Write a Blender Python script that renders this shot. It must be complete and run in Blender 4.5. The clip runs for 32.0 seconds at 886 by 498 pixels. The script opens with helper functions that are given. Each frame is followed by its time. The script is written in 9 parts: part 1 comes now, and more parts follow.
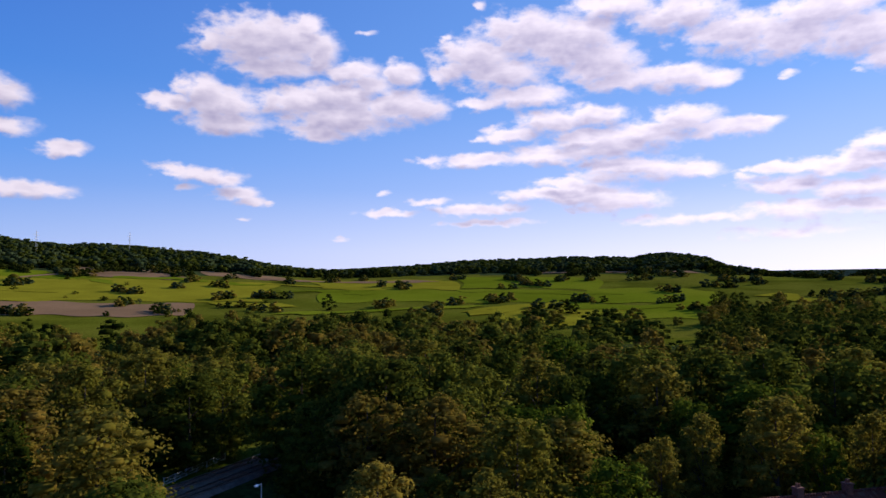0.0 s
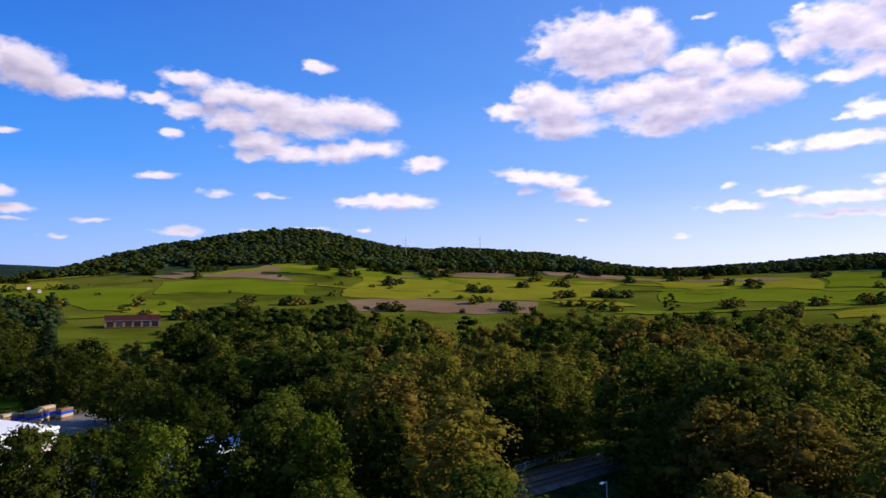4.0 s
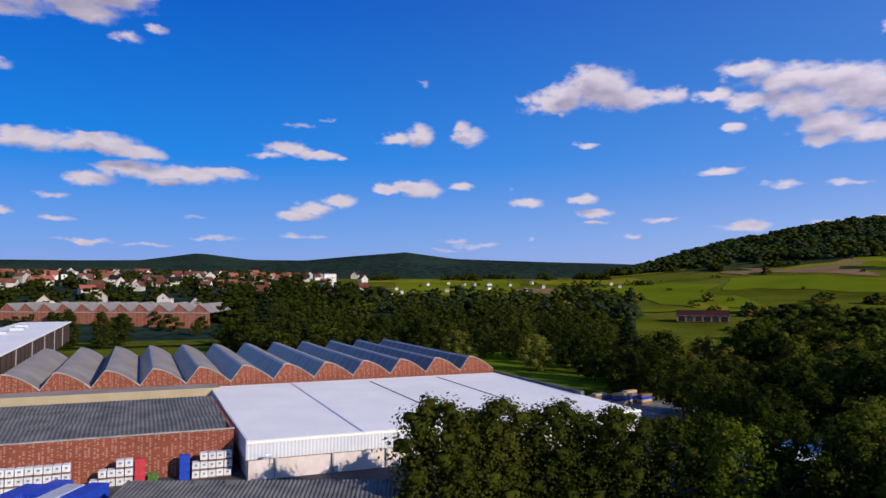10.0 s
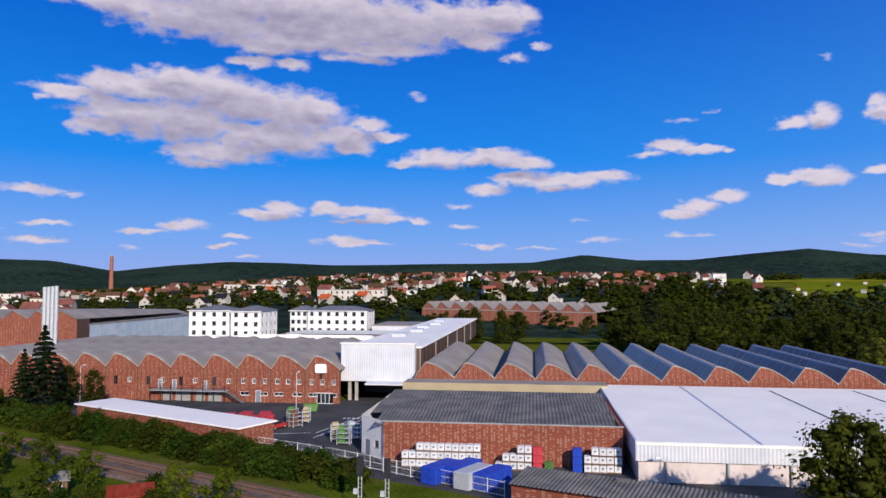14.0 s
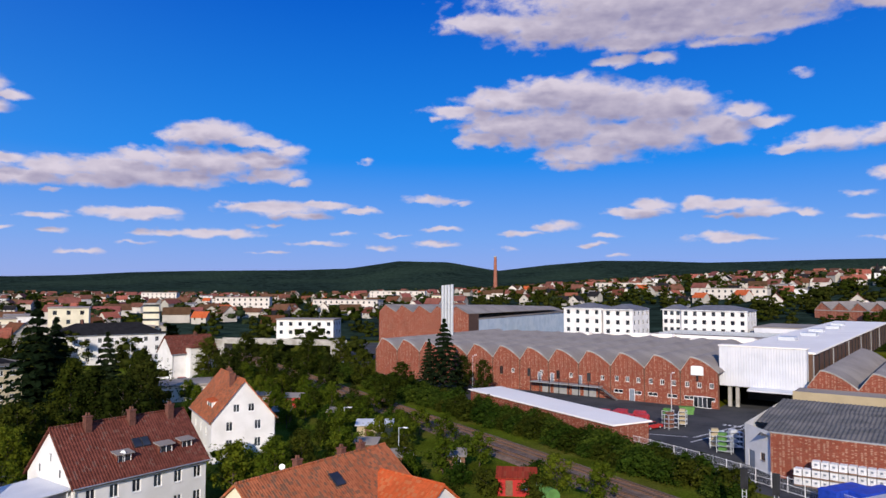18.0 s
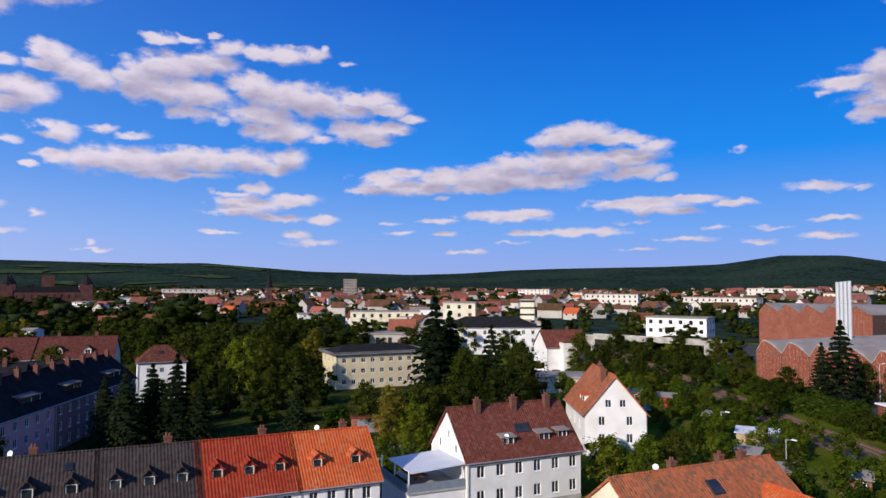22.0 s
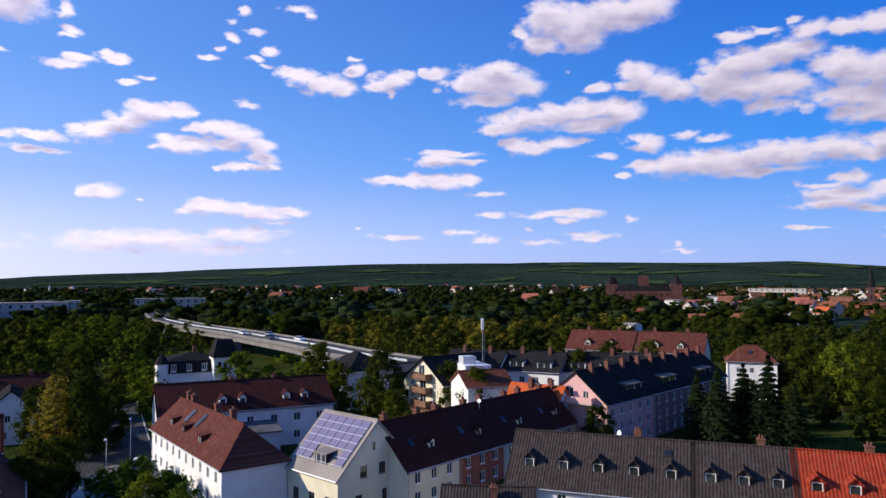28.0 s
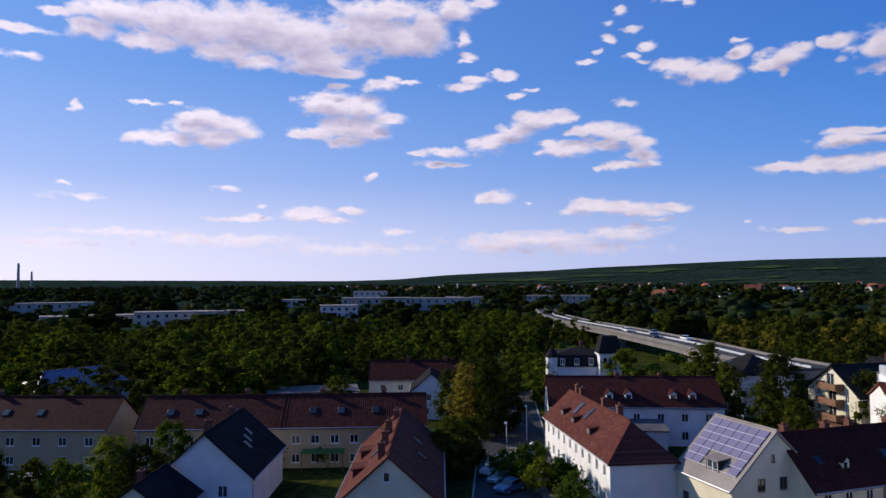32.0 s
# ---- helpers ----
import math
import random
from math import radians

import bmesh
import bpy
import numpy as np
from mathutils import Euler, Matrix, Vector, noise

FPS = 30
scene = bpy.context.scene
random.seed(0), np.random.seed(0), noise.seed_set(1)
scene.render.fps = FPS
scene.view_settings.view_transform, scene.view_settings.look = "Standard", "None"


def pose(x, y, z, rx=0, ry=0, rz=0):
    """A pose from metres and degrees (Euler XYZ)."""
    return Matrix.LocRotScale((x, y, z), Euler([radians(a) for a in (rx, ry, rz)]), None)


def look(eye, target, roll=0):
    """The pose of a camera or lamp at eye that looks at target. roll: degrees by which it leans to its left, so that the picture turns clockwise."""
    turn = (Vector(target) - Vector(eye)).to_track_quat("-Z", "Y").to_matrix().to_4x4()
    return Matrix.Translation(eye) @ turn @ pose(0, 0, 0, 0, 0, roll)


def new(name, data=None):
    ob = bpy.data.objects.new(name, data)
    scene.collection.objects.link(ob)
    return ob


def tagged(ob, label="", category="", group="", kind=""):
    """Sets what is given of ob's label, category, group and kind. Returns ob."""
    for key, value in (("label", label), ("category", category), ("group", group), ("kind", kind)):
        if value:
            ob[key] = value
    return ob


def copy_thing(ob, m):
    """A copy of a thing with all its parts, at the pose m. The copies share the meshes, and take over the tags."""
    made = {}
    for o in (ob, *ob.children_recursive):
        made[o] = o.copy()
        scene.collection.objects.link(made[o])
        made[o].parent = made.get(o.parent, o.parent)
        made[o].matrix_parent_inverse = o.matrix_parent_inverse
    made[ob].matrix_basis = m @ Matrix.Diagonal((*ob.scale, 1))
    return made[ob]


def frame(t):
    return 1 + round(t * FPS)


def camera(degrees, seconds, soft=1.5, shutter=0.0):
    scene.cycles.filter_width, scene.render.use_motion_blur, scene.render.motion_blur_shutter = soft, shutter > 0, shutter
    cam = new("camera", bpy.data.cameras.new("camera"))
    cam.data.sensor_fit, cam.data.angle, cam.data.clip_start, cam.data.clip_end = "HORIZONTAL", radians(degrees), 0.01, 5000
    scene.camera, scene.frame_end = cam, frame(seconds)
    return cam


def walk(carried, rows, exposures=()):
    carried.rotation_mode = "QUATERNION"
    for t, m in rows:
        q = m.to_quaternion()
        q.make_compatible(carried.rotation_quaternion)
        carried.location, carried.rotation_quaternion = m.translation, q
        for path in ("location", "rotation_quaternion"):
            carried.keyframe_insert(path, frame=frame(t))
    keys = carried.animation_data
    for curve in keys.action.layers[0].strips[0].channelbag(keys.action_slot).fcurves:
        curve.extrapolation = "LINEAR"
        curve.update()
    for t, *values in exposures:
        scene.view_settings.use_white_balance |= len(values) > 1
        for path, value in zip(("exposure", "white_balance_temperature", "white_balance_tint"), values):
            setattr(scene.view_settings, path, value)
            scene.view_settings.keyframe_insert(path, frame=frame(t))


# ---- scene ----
# ---- camera ----
EXPO = ((0, -0.04), (2, 0.13), (4, 0.2), (7, 0.15), (9, 0.0), (12, -0.45), (14, -0.08), (17, -0.08), (20, -0.1), (24, 0.02), (28, 0.1), (30, 0.06), (32, -0.22))
cam = camera(63.82, 32.0)

EYE = (0.0, 0.0, 26.0)
# seconds, heading, tilt, lean: the camera hovers and turns to its left
TURN = (
    (0, -93.31, 3.32, -0.34), (0.5, -89.95, 3.34, -0.34), (1, -86.60, 3.37, -0.35), (1.5, -83.27, 3.40, -0.36),
    (2, -79.92, 3.41, -0.36), (2.5, -76.57, 3.40, -0.37), (3, -73.21, 3.40, -0.37), (3.5, -69.87, 3.41, -0.36),
    (5.5, -56.11, 3.42, -0.39), (6, -52.55, 3.40, -0.35), (6.5, -48.97, 3.37, -0.32), (7, -45.32, 3.37, -0.30),
    (7.5, -41.48, 3.36, -0.26), (8, -37.71, 3.35, -0.20), (8.5, -33.84, 3.33, -0.12), (9, -30.10, 3.29, -0.04),
    (9.5, -26.58, 3.25, 0.02), (10, -23.01, 3.22, 0.05), (10.5, -19.19, 3.18, 0.08), (11, -15.26, 3.14, 0.09),
    (11.5, -11.38, 3.13, 0.08), (12, -7.52, 3.13, 0.09), (12.5, -3.67, 3.14, 0.10), (13, -0.00, 3.17, 0.12),
    (13.5, 3.59, 3.21, 0.11), (14, 7.22, 3.22, 0.09), (14.5, 10.83, 3.24, 0.08), (16.5, 25.47, 3.18, 0.07),
    (17, 29.16, 3.12, 0.09), (17.5, 32.81, 3.08, 0.14), (18, 36.41, 3.02, 0.18), (18.5, 40.05, 2.99, 0.20),
    (19, 43.65, 2.95, 0.20), (19.5, 47.22, 2.91, 0.18), (20, 50.54, 2.88, 0.16), (20.5, 54.11, 2.85, 0.14),
    (21, 57.72, 2.80, 0.12), (21.5, 61.53, 2.76, 0.11), (22, 65.38, 2.71, 0.10), (22.5, 69.13, 2.66, 0.08),
    (23, 72.70, 2.64, 0.08), (23.5, 76.33, 2.64, 0.08), (24, 80.01, 2.64, 0.08), (24.5, 83.70, 2.62, 0.05),
    (25, 87.34, 2.61, 0.01), (25.5, 91.06, 2.60, -0.04), (27.5, 106.26, 2.67, -0.11), (28, 110.10, 2.66, -0.13),
    (28.5, 113.92, 2.67, -0.15), (29, 117.69, 2.66, -0.15), (29.5, 121.44, 2.67, -0.16), (30, 125.18, 2.69, -0.18),
    (30.5, 128.94, 2.72, -0.20), (31, 132.70, 2.70, -0.23), (31.5, 136.46, 2.65, -0.25), (32, 140.17, 2.57, -0.28),
)
walk(cam, [(t, pose(*EYE, 90 + tilt, 0, head) @ pose(0, 0, 0, 0, 0, lean)) for t, head, tilt, lean in TURN],
     exposures=EXPO)
# ---- world, sun ----
SUN_AZ, SUN_EL = 207.0, 23.5
sun = new("sun", bpy.data.lights.new("sun", "SUN"))
sun.data.energy, sun.data.angle, sun.data.color = 5.0, radians(0.5), (1.0, 0.89, 0.74)
to_sun = Vector((-math.sin(radians(SUN_AZ)) * math.cos(radians(SUN_EL)),
                 math.cos(radians(SUN_AZ)) * math.cos(radians(SUN_EL)), math.sin(radians(SUN_EL))))
sun.matrix_world = look(to_sun * 300, (0, 0, 0))

world = bpy.data.worlds.new("sky")
scene.world = world
world.use_nodes = True
WN, WL = world.node_tree.nodes, world.node_tree.links
WN.clear()


def wmath(op, a, b=None, c=None):
    n = WN.new("ShaderNodeMath")
    n.operation = op
    for i, v in enumerate((a, b, c)):
        if v is None:
            continue
        if isinstance(v, (int, float)):
            n.inputs[i].default_value = v
        else:
            WL.new(v, n.inputs[i])
    return n.outputs[0]


def wvec(op, a, b=None, c=None):
    n = WN.new("ShaderNodeVectorMath")
    n.operation = op
    for i, v in enumerate((a, b, c)):
        if v is None:
            continue
        if isinstance(v, (tuple, list)):
            n.inputs[i].default_value = v
        else:
            WL.new(v, n.inputs[i])
    return n.outputs["Value"] if op in ("LENGTH", "DOT_PRODUCT") else n.outputs[0]


def wnoise(vec, scale, detail, rough):
    n = WN.new("ShaderNodeTexNoise")
    n.inputs["Scale"].default_value, n.inputs["Detail"].default_value = scale, detail
    n.inputs["Roughness"].default_value = rough
    WL.new(vec, n.inputs["Vector"])
    return n


def wsmooth(v, lo, hi, a=0.0, b=1.0):
    n = WN.new("ShaderNodeMapRange")
    n.interpolation_type = "SMOOTHSTEP"
    WL.new(v, n.inputs[0])
    for i, q in enumerate((lo, hi, a, b)):
        n.inputs[1 + i].default_value = q
    return n.outputs[0]


def wmix(fac, a, b):
    n = WN.new("ShaderNodeMix")
    n.data_type = "RGBA"
    WL.new(fac, n.inputs[0])
    for s, v in ((6, a), (7, b)):
        if isinstance(v, tuple):
            n.inputs[s].default_value = (*v, 1)
        else:
            WL.new(v, n.inputs[s])
    return n.outputs[2]


sky = WN.new("ShaderNodeTexSky")
sky.sky_type, sky.sun_disc = "NISHITA", False
sky.sun_elevation, sky.sun_rotation = radians(SUN_EL), radians(-SUN_AZ)
sky.air_density, sky.dust_density, sky.ozone_density, sky.altitude = 1.0, 0.3, 1.6, 150
way = WN.new("ShaderNodeTexCoord").outputs["Generated"]
sep = WN.new("ShaderNodeSeparateXYZ")
WL.new(way, sep.inputs[0])
az_deg = wmath("MULTIPLY", wmath("ARCTAN2", wmath("MULTIPLY", sep.outputs[0], -1.0), sep.outputs[1]), 57.2958)
el_deg = wmath("MULTIPLY", wmath("ARCSINE", sep.outputs[2]), 57.2958)
comb = WN.new("ShaderNodeCombineXYZ")
WL.new(az_deg, comb.inputs[0])
WL.new(el_deg, comb.inputs[1])
flat = comb.outputs[0]
grain = wvec("MULTIPLY", flat, (1.0, 1.7, 0.0))
lifted = wvec("ADD", grain, (0.0, 1.3, 0.0))
billow = wnoise(grain, 0.22, 4.0, 0.55)
puffs = wnoise(grain, 0.7, 3.0, 0.5)
curl = wvec("MULTIPLY", wvec("SUBTRACT", billow.outputs["Color"], (0.5, 0.5, 0.5)), (2.2, 0.8, 0.0))
curl2 = wvec("MULTIPLY", wvec("SUBTRACT", puffs.outputs["Color"], (0.5, 0.5, 0.5)), (1.5, 0.8, 0.0))
place = wvec("ADD", flat, wvec("ADD", curl, curl2))
raised = wvec("ADD", place, (0.0, 0.95, 0.0))
wisps = wnoise(grain, 2.2, 3.0, 0.55)
heaps = wnoise(lifted, 0.7, 2.0, 0.45)
lows = wnoise(grain, 0.7, 2.0, 0.45)
bands = wnoise(wvec("MULTIPLY", flat, (0.22, 1.5, 0.0)), 0.8, 3.0, 0.5)


def centred(n, k):
    return wmath("MULTIPLY", wmath("SUBTRACT", n.outputs["Fac"], 0.5), k)


rag = wmath("ADD", centred(puffs, 1.25), centred(wisps, 0.2))
rag_up = wmath("ADD", centred(heaps, 1.1), centred(wisps, 0.1))
relief = wmath("ADD", wmath("ADD", wmath("SUBTRACT", centred(heaps, 0.75), centred(lows, 0.75)), centred(bands, 0.55)), centred(wisps, -0.05))
CLOUDS = []


def cloud(az, el, half_width, half_height, thin=0.0):
    """One lump of cumulus: heading and height above the horizon, half its width and height, in degrees; thin ones let the blue through."""
    CLOUDS.append((az, el, half_width, half_height, thin))


cloud(-79.1, 19.1, 5.4, 2.25); cloud(-75.1, 18.8, 1.3, 0.96); cloud(-78.3, 18.8, 3.0, 1.63); cloud(-81.3, 19.2, 3.5, 2.06)
cloud(-82.5, 20.5, 1.3, 0.82); cloud(-83.6, 18.7, 1.6, 1.88); cloud(-80.0, 17.3, 4.2, 1.17); cloud(-86.1, 17.2, 2.7, 0.94)
cloud(-90.2, 17.0, 1.8, 1.20); cloud(-93.2, 16.8, 1.0, 0.60, 0.5); cloud(-74.1, 15.2, 2.1, 1.15)
cloud(-72.1, 14.2, 2.2, 0.74); cloud(-75.8, 14.3, 3.8, 1.46); cloud(-76.2, 13.0, 3.6, 1.06); cloud(-81.8, 14.8, 4.2, 1.28)
cloud(-85.0, 15.4, 3.6, 1.29); cloud(-85.0, 13.8, 5.4, 1.74); cloud(-83.2, 12.5, 2.9, 0.79); cloud(-89.5, 14.6, 4.4, 1.53)
cloud(-91.8, 14.4, 2.3, 0.88); cloud(-87.2, 16.3, 2.3, 0.86); cloud(-100.2, 20.0, 4.6, 1.86)
cloud(-96.0, 18.4, 3.7, 1.69); cloud(-94.1, 17.4, 1.4, 1.07); cloud(-98.3, 17.1, 3.9, 1.50)
cloud(-103.3, 19.0, 4.0, 2.28); cloud(-106.0, 17.6, 3.5, 2.08); cloud(-105.1, 19.7, 2.7, 1.64)
cloud(-100.1, 15.3, 4.1, 0.95); cloud(-96.4, 14.9, 2.3, 0.61); cloud(-107.7, 16.2, 3.9, 1.05)
cloud(-111.9, 16.0, 3.3, 1.15); cloud(-114.4, 15.7, 2.0, 0.73); cloud(-93.7, 19.8, 0.8, 0.33, 0.5)
cloud(-96.5, 22.1, 0.7, 0.57, 0.6); cloud(-106.9, 21.6, 3.9, 1.00); cloud(-112.1, 20.5, 4.6, 1.38)
cloud(-116.1, 18.8, 4.3, 1.56); cloud(-119.9, 18.0, 4.8, 1.71); cloud(-124.2, 17.5, 3.8, 1.65)
cloud(-121.8, 19.4, 4.7, 1.29); cloud(-126.1, 15.9, 2.0, 1.09); cloud(-119.8, 15.3, 0.9, 0.31, 0.7)
cloud(-124.1, 15.0, 0.7, 0.30, 0.7); cloud(-98.7, 12.3, 2.5, 0.71); cloud(-102.3, 13.3, 3.1, 1.09)
cloud(-105.4, 13.6, 3.1, 0.95); cloud(-96.4, 12.1, 1.0, 0.44, 0.5); cloud(-104.1, 12.1, 2.7, 0.61)
cloud(-106.7, 11.6, 4.8, 1.21); cloud(-109.7, 12.0, 3.8, 1.28); cloud(-112.3, 12.9, 2.9, 1.17)
cloud(-115.5, 12.0, 3.2, 0.91); cloud(-117.4, 12.2, 1.9, 0.49); cloud(-101.8, 10.7, 4.0, 0.80)
cloud(-95.9, 10.4, 4.1, 0.63); cloud(-92.3, 10.5, 1.4, 0.36, 0.5); cloud(-105.4, 10.7, 3.5, 0.61)
cloud(-107.1, 9.6, 3.0, 0.96); cloud(-109.7, 9.2, 4.2, 1.08, 0.3); cloud(-113.0, 9.0, 2.4, 0.68)
cloud(-105.8, 8.8, 2.6, 0.70, 0.4); cloud(-101.3, 7.6, 3.1, 0.72); cloud(-104.5, 7.5, 4.8, 1.11)
cloud(-107.5, 6.9, 3.9, 0.88); cloud(-98.6, 7.4, 0.9, 0.36, 0.6); cloud(-103.1, 8.4, 2.7, 0.53)
cloud(-104.9, 6.3, 2.2, 0.36, 0.6); cloud(-118.1, 8.9, 2.3, 0.41); cloud(-121.1, 8.7, 3.2, 0.72)
cloud(-124.2, 8.8, 2.7, 0.97); cloud(-125.3, 10.0, 2.0, 0.76); cloud(-119.6, 7.6, 3.7, 0.81, 0.4)
cloud(-123.8, 7.0, 3.4, 0.98, 0.3); cloud(-116.6, 8.2, 1.2, 0.58, 0.6); cloud(-92.5, 7.2, 1.8, 0.41, 0.3)
cloud(-89.0, 6.2, 2.7, 0.36, 0.3); cloud(-96.3, 6.5, 4.3, 0.54, 0.2); cloud(-96.8, 5.4, 4.3, 0.36, 0.4)
cloud(-88.6, 7.8, 0.9, 0.32, 0.7); cloud(-73.8, 9.1, 2.9, 0.64); cloud(-72.2, 8.9, 1.4, 0.34, 0.4)
cloud(-75.8, 8.7, 2.1, 0.60); cloud(-77.1, 7.7, 1.9, 0.70); cloud(-78.0, 7.1, 1.5, 0.44)
cloud(-73.4, 8.0, 1.2, 0.34, 0.7); cloud(-79.5, 7.0, 0.5, 0.26, 0.6); cloud(-113.7, 5.4, 6.0, 0.51, 0.5)
cloud(-120.6, 5.7, 5.4, 0.89, 0.45); cloud(-124.1, 5.7, 3.0, 0.62, 0.3); cloud(-110.8, 5.1, 3.3, 0.43, 0.6)
cloud(-119.5, 4.1, 5.9, 0.74, 0.72); cloud(-85.0, 4.2, 0.9, 0.23, 0.75); cloud(-77.6, 5.6, 0.8, 0.22, 0.75)
cloud(-87.2, 20.1, 1.0, 0.29, 0.65); cloud(-34.8, 16.1, 2.0, 1.29); cloud(-33.1, 15.3, 1.8, 1.00)
cloud(-32.1, 14.6, 2.7, 0.80); cloud(-35.7, 15.6, 2.4, 1.63); cloud(-36.9, 14.9, 2.1, 1.03); cloud(-38.4, 14.6, 1.7, 0.75)
cloud(-40.7, 14.7, 1.9, 0.76, 0.4); cloud(-42.0, 14.9, 0.7, 0.59, 0.5); cloud(-32.5, 13.7, 0.4, 0.40, 0.6)
cloud(-29.8, 14.8, 0.7, 0.39, 0.5); cloud(-44.2, 14.5, 1.3, 0.56); cloud(-46.6, 15.9, 2.0, 0.77)
cloud(-49.6, 15.1, 3.6, 0.95, 0.15); cloud(-46.4, 13.9, 1.8, 0.69, 0.3); cloud(-52.3, 14.9, 2.8, 1.05, 0.1)
cloud(-50.0, 13.3, 2.5, 1.23); cloud(-54.2, 13.8, 4.1, 1.54); cloud(-58.8, 14.0, 3.7, 1.23); cloud(-61.1, 13.5, 2.1, 0.97)
cloud(-56.5, 12.7, 3.2, 0.80, 0.3); cloud(-51.9, 11.8, 2.3, 0.98); cloud(-54.1, 10.9, 2.8, 0.72)
cloud(-51.4, 10.5, 1.8, 0.54, 0.4); cloud(-57.8, 11.0, 2.8, 0.89); cloud(-61.0, 11.4, 2.7, 0.76)
cloud(-64.9, 10.2, 1.7, 0.62); cloud(-45.7, 12.0, 0.8, 0.39); cloud(-56.5, 17.6, 1.5, 0.51)
cloud(-34.7, 11.3, 1.0, 0.29, 0.4); cloud(-44.2, 8.9, 1.8, 0.35, 0.35); cloud(-48.7, 7.7, 1.8, 0.36, 0.7)
cloud(-53.0, 7.5, 1.8, 0.32, 0.75); cloud(-62.1, 7.2, 3.2, 0.77); cloud(-64.1, 7.2, 2.2, 0.49)
cloud(-59.6, 7.2, 1.8, 0.41, 0.2); cloud(-29.8, 6.8, 1.4, 0.41, 0.3); cloud(-34.4, 7.1, 1.3, 0.38, 0.35)
cloud(-35.2, 6.0, 1.4, 0.38, 0.35); cloud(-35.0, 5.3, 1.4, 0.25, 0.5); cloud(-39.9, 5.3, 1.9, 0.22, 0.6)
cloud(-46.0, 4.7, 2.2, 0.45, 0.55); cloud(-60.5, 4.9, 0.5, 0.36, 0.6); cloud(-54.6, 4.9, 4.1, 0.27, 0.65)
cloud(-37.7, 4.1, 1.4, 0.26, 0.72); cloud(-25.8, 3.6, 2.4, 0.31, 0.75); cloud(-29.9, 3.8, 0.4, 0.16, 0.7)
cloud(-28.3, 8.0, 0.7, 0.20, 0.78); cloud(-10.8, 11.0, 2.0, 0.53); cloud(-13.1, 10.6, 1.8, 0.40)
cloud(-9.0, 10.4, 1.6, 0.35, 0.4); cloud(-14.9, 10.4, 0.7, 0.22, 0.6); cloud(-21.1, 12.2, 1.2, 0.80)
cloud(-19.2, 11.9, 1.3, 0.53); cloud(-25.0, 12.2, 1.5, 0.79, 0.4); cloud(-24.7, 12.9, 0.7, 0.44, 0.5)
cloud(-11.7, 12.8, 1.4, 0.31, 0.75); cloud(-13.7, 13.2, 0.8, 0.22, 0.7); cloud(-21.5, 16.3, 0.6, 0.26, 0.75)
cloud(-20.4, 8.3, 2.1, 0.63); cloud(-21.3, 7.9, 1.8, 0.45); cloud(-18.5, 8.0, 1.0, 0.41)
cloud(-24.7, 8.3, 1.0, 0.36, 0.25); cloud(-12.6, 6.4, 1.8, 0.54); cloud(-11.3, 5.8, 2.0, 0.40)
cloud(-14.7, 7.0, 1.5, 0.41); cloud(-11.7, 4.1, 2.7, 0.27, 0.75); cloud(-23.6, 4.0, 2.0, 0.23, 0.75)
cloud(-23.6, 3.2, 1.8, 0.23, 0.78); cloud(19.3, 21.5, 14.7, 1.83); cloud(26.0, 20.0, 7.3, 1.61)
cloud(18.4, 19.9, 7.7, 1.86); cloud(12.0, 20.5, 8.3, 2.07); cloud(6.4, 20.9, 5.1, 1.85); cloud(2.7, 21.1, 3.2, 1.43)
cloud(32.3, 20.5, 4.4, 0.97); cloud(34.3, 20.6, 2.7, 0.57); cloud(21.1, 18.7, 4.9, 0.83); cloud(12.4, 18.8, 5.1, 0.76)
cloud(22.4, 17.4, 2.0, 0.50, 0.1); cloud(19.3, 17.3, 1.6, 0.42, 0.1); cloud(4.1, 19.5, 2.3, 0.83)
cloud(14.7, 18.0, 4.6, 0.42, 0.5); cloud(-0.6, 19.0, 1.0, 0.33, 0.55); cloud(1.4, 18.1, 1.4, 0.42, 0.55)
cloud(0.5, 21.4, 1.3, 0.81, 0.4); cloud(28.0, 15.7, 2.9, 0.91); cloud(30.9, 14.7, 4.5, 1.03); cloud(35.3, 14.0, 2.7, 0.56)
cloud(25.9, 15.1, 4.7, 1.47); cloud(32.1, 12.9, 3.2, 1.24); cloud(33.3, 11.8, 2.0, 0.74); cloud(28.0, 12.6, 5.9, 1.90)
cloud(22.8, 14.2, 5.7, 1.72); cloud(19.3, 13.7, 4.9, 1.74); cloud(17.5, 14.2, 2.7, 0.87); cloud(21.0, 11.7, 5.8, 1.53)
cloud(15.6, 12.0, 3.2, 1.24); cloud(25.0, 10.4, 4.3, 0.96); cloud(25.8, 9.6, 2.6, 0.43, 0.4); cloud(14.7, 11.2, 2.1, 0.62)
cloud(11.9, 12.2, 1.8, 0.44, 0.3); cloud(13.6, 13.0, 1.8, 0.62, 0.2); cloud(37.0, 13.5, 0.9, 0.24, 0.6)
cloud(7.8, 10.5, 3.4, 0.72); cloud(9.6, 10.2, 1.8, 0.40); cloud(3.7, 10.5, 3.6, 0.80); cloud(1.0, 10.0, 2.7, 0.53)
cloud(3.5, 11.1, 1.1, 0.35); cloud(-2.5, 8.7, 3.9, 0.70); cloud(1.0, 8.8, 2.2, 0.62); cloud(-5.5, 8.9, 2.5, 0.43, 0.2)
cloud(-1.6, 8.1, 1.7, 0.35, 0.3); cloud(3.7, 8.0, 1.8, 0.54); cloud(6.0, 6.7, 1.4, 0.32, 0.6); cloud(19.9, 6.4, 2.0, 0.54)
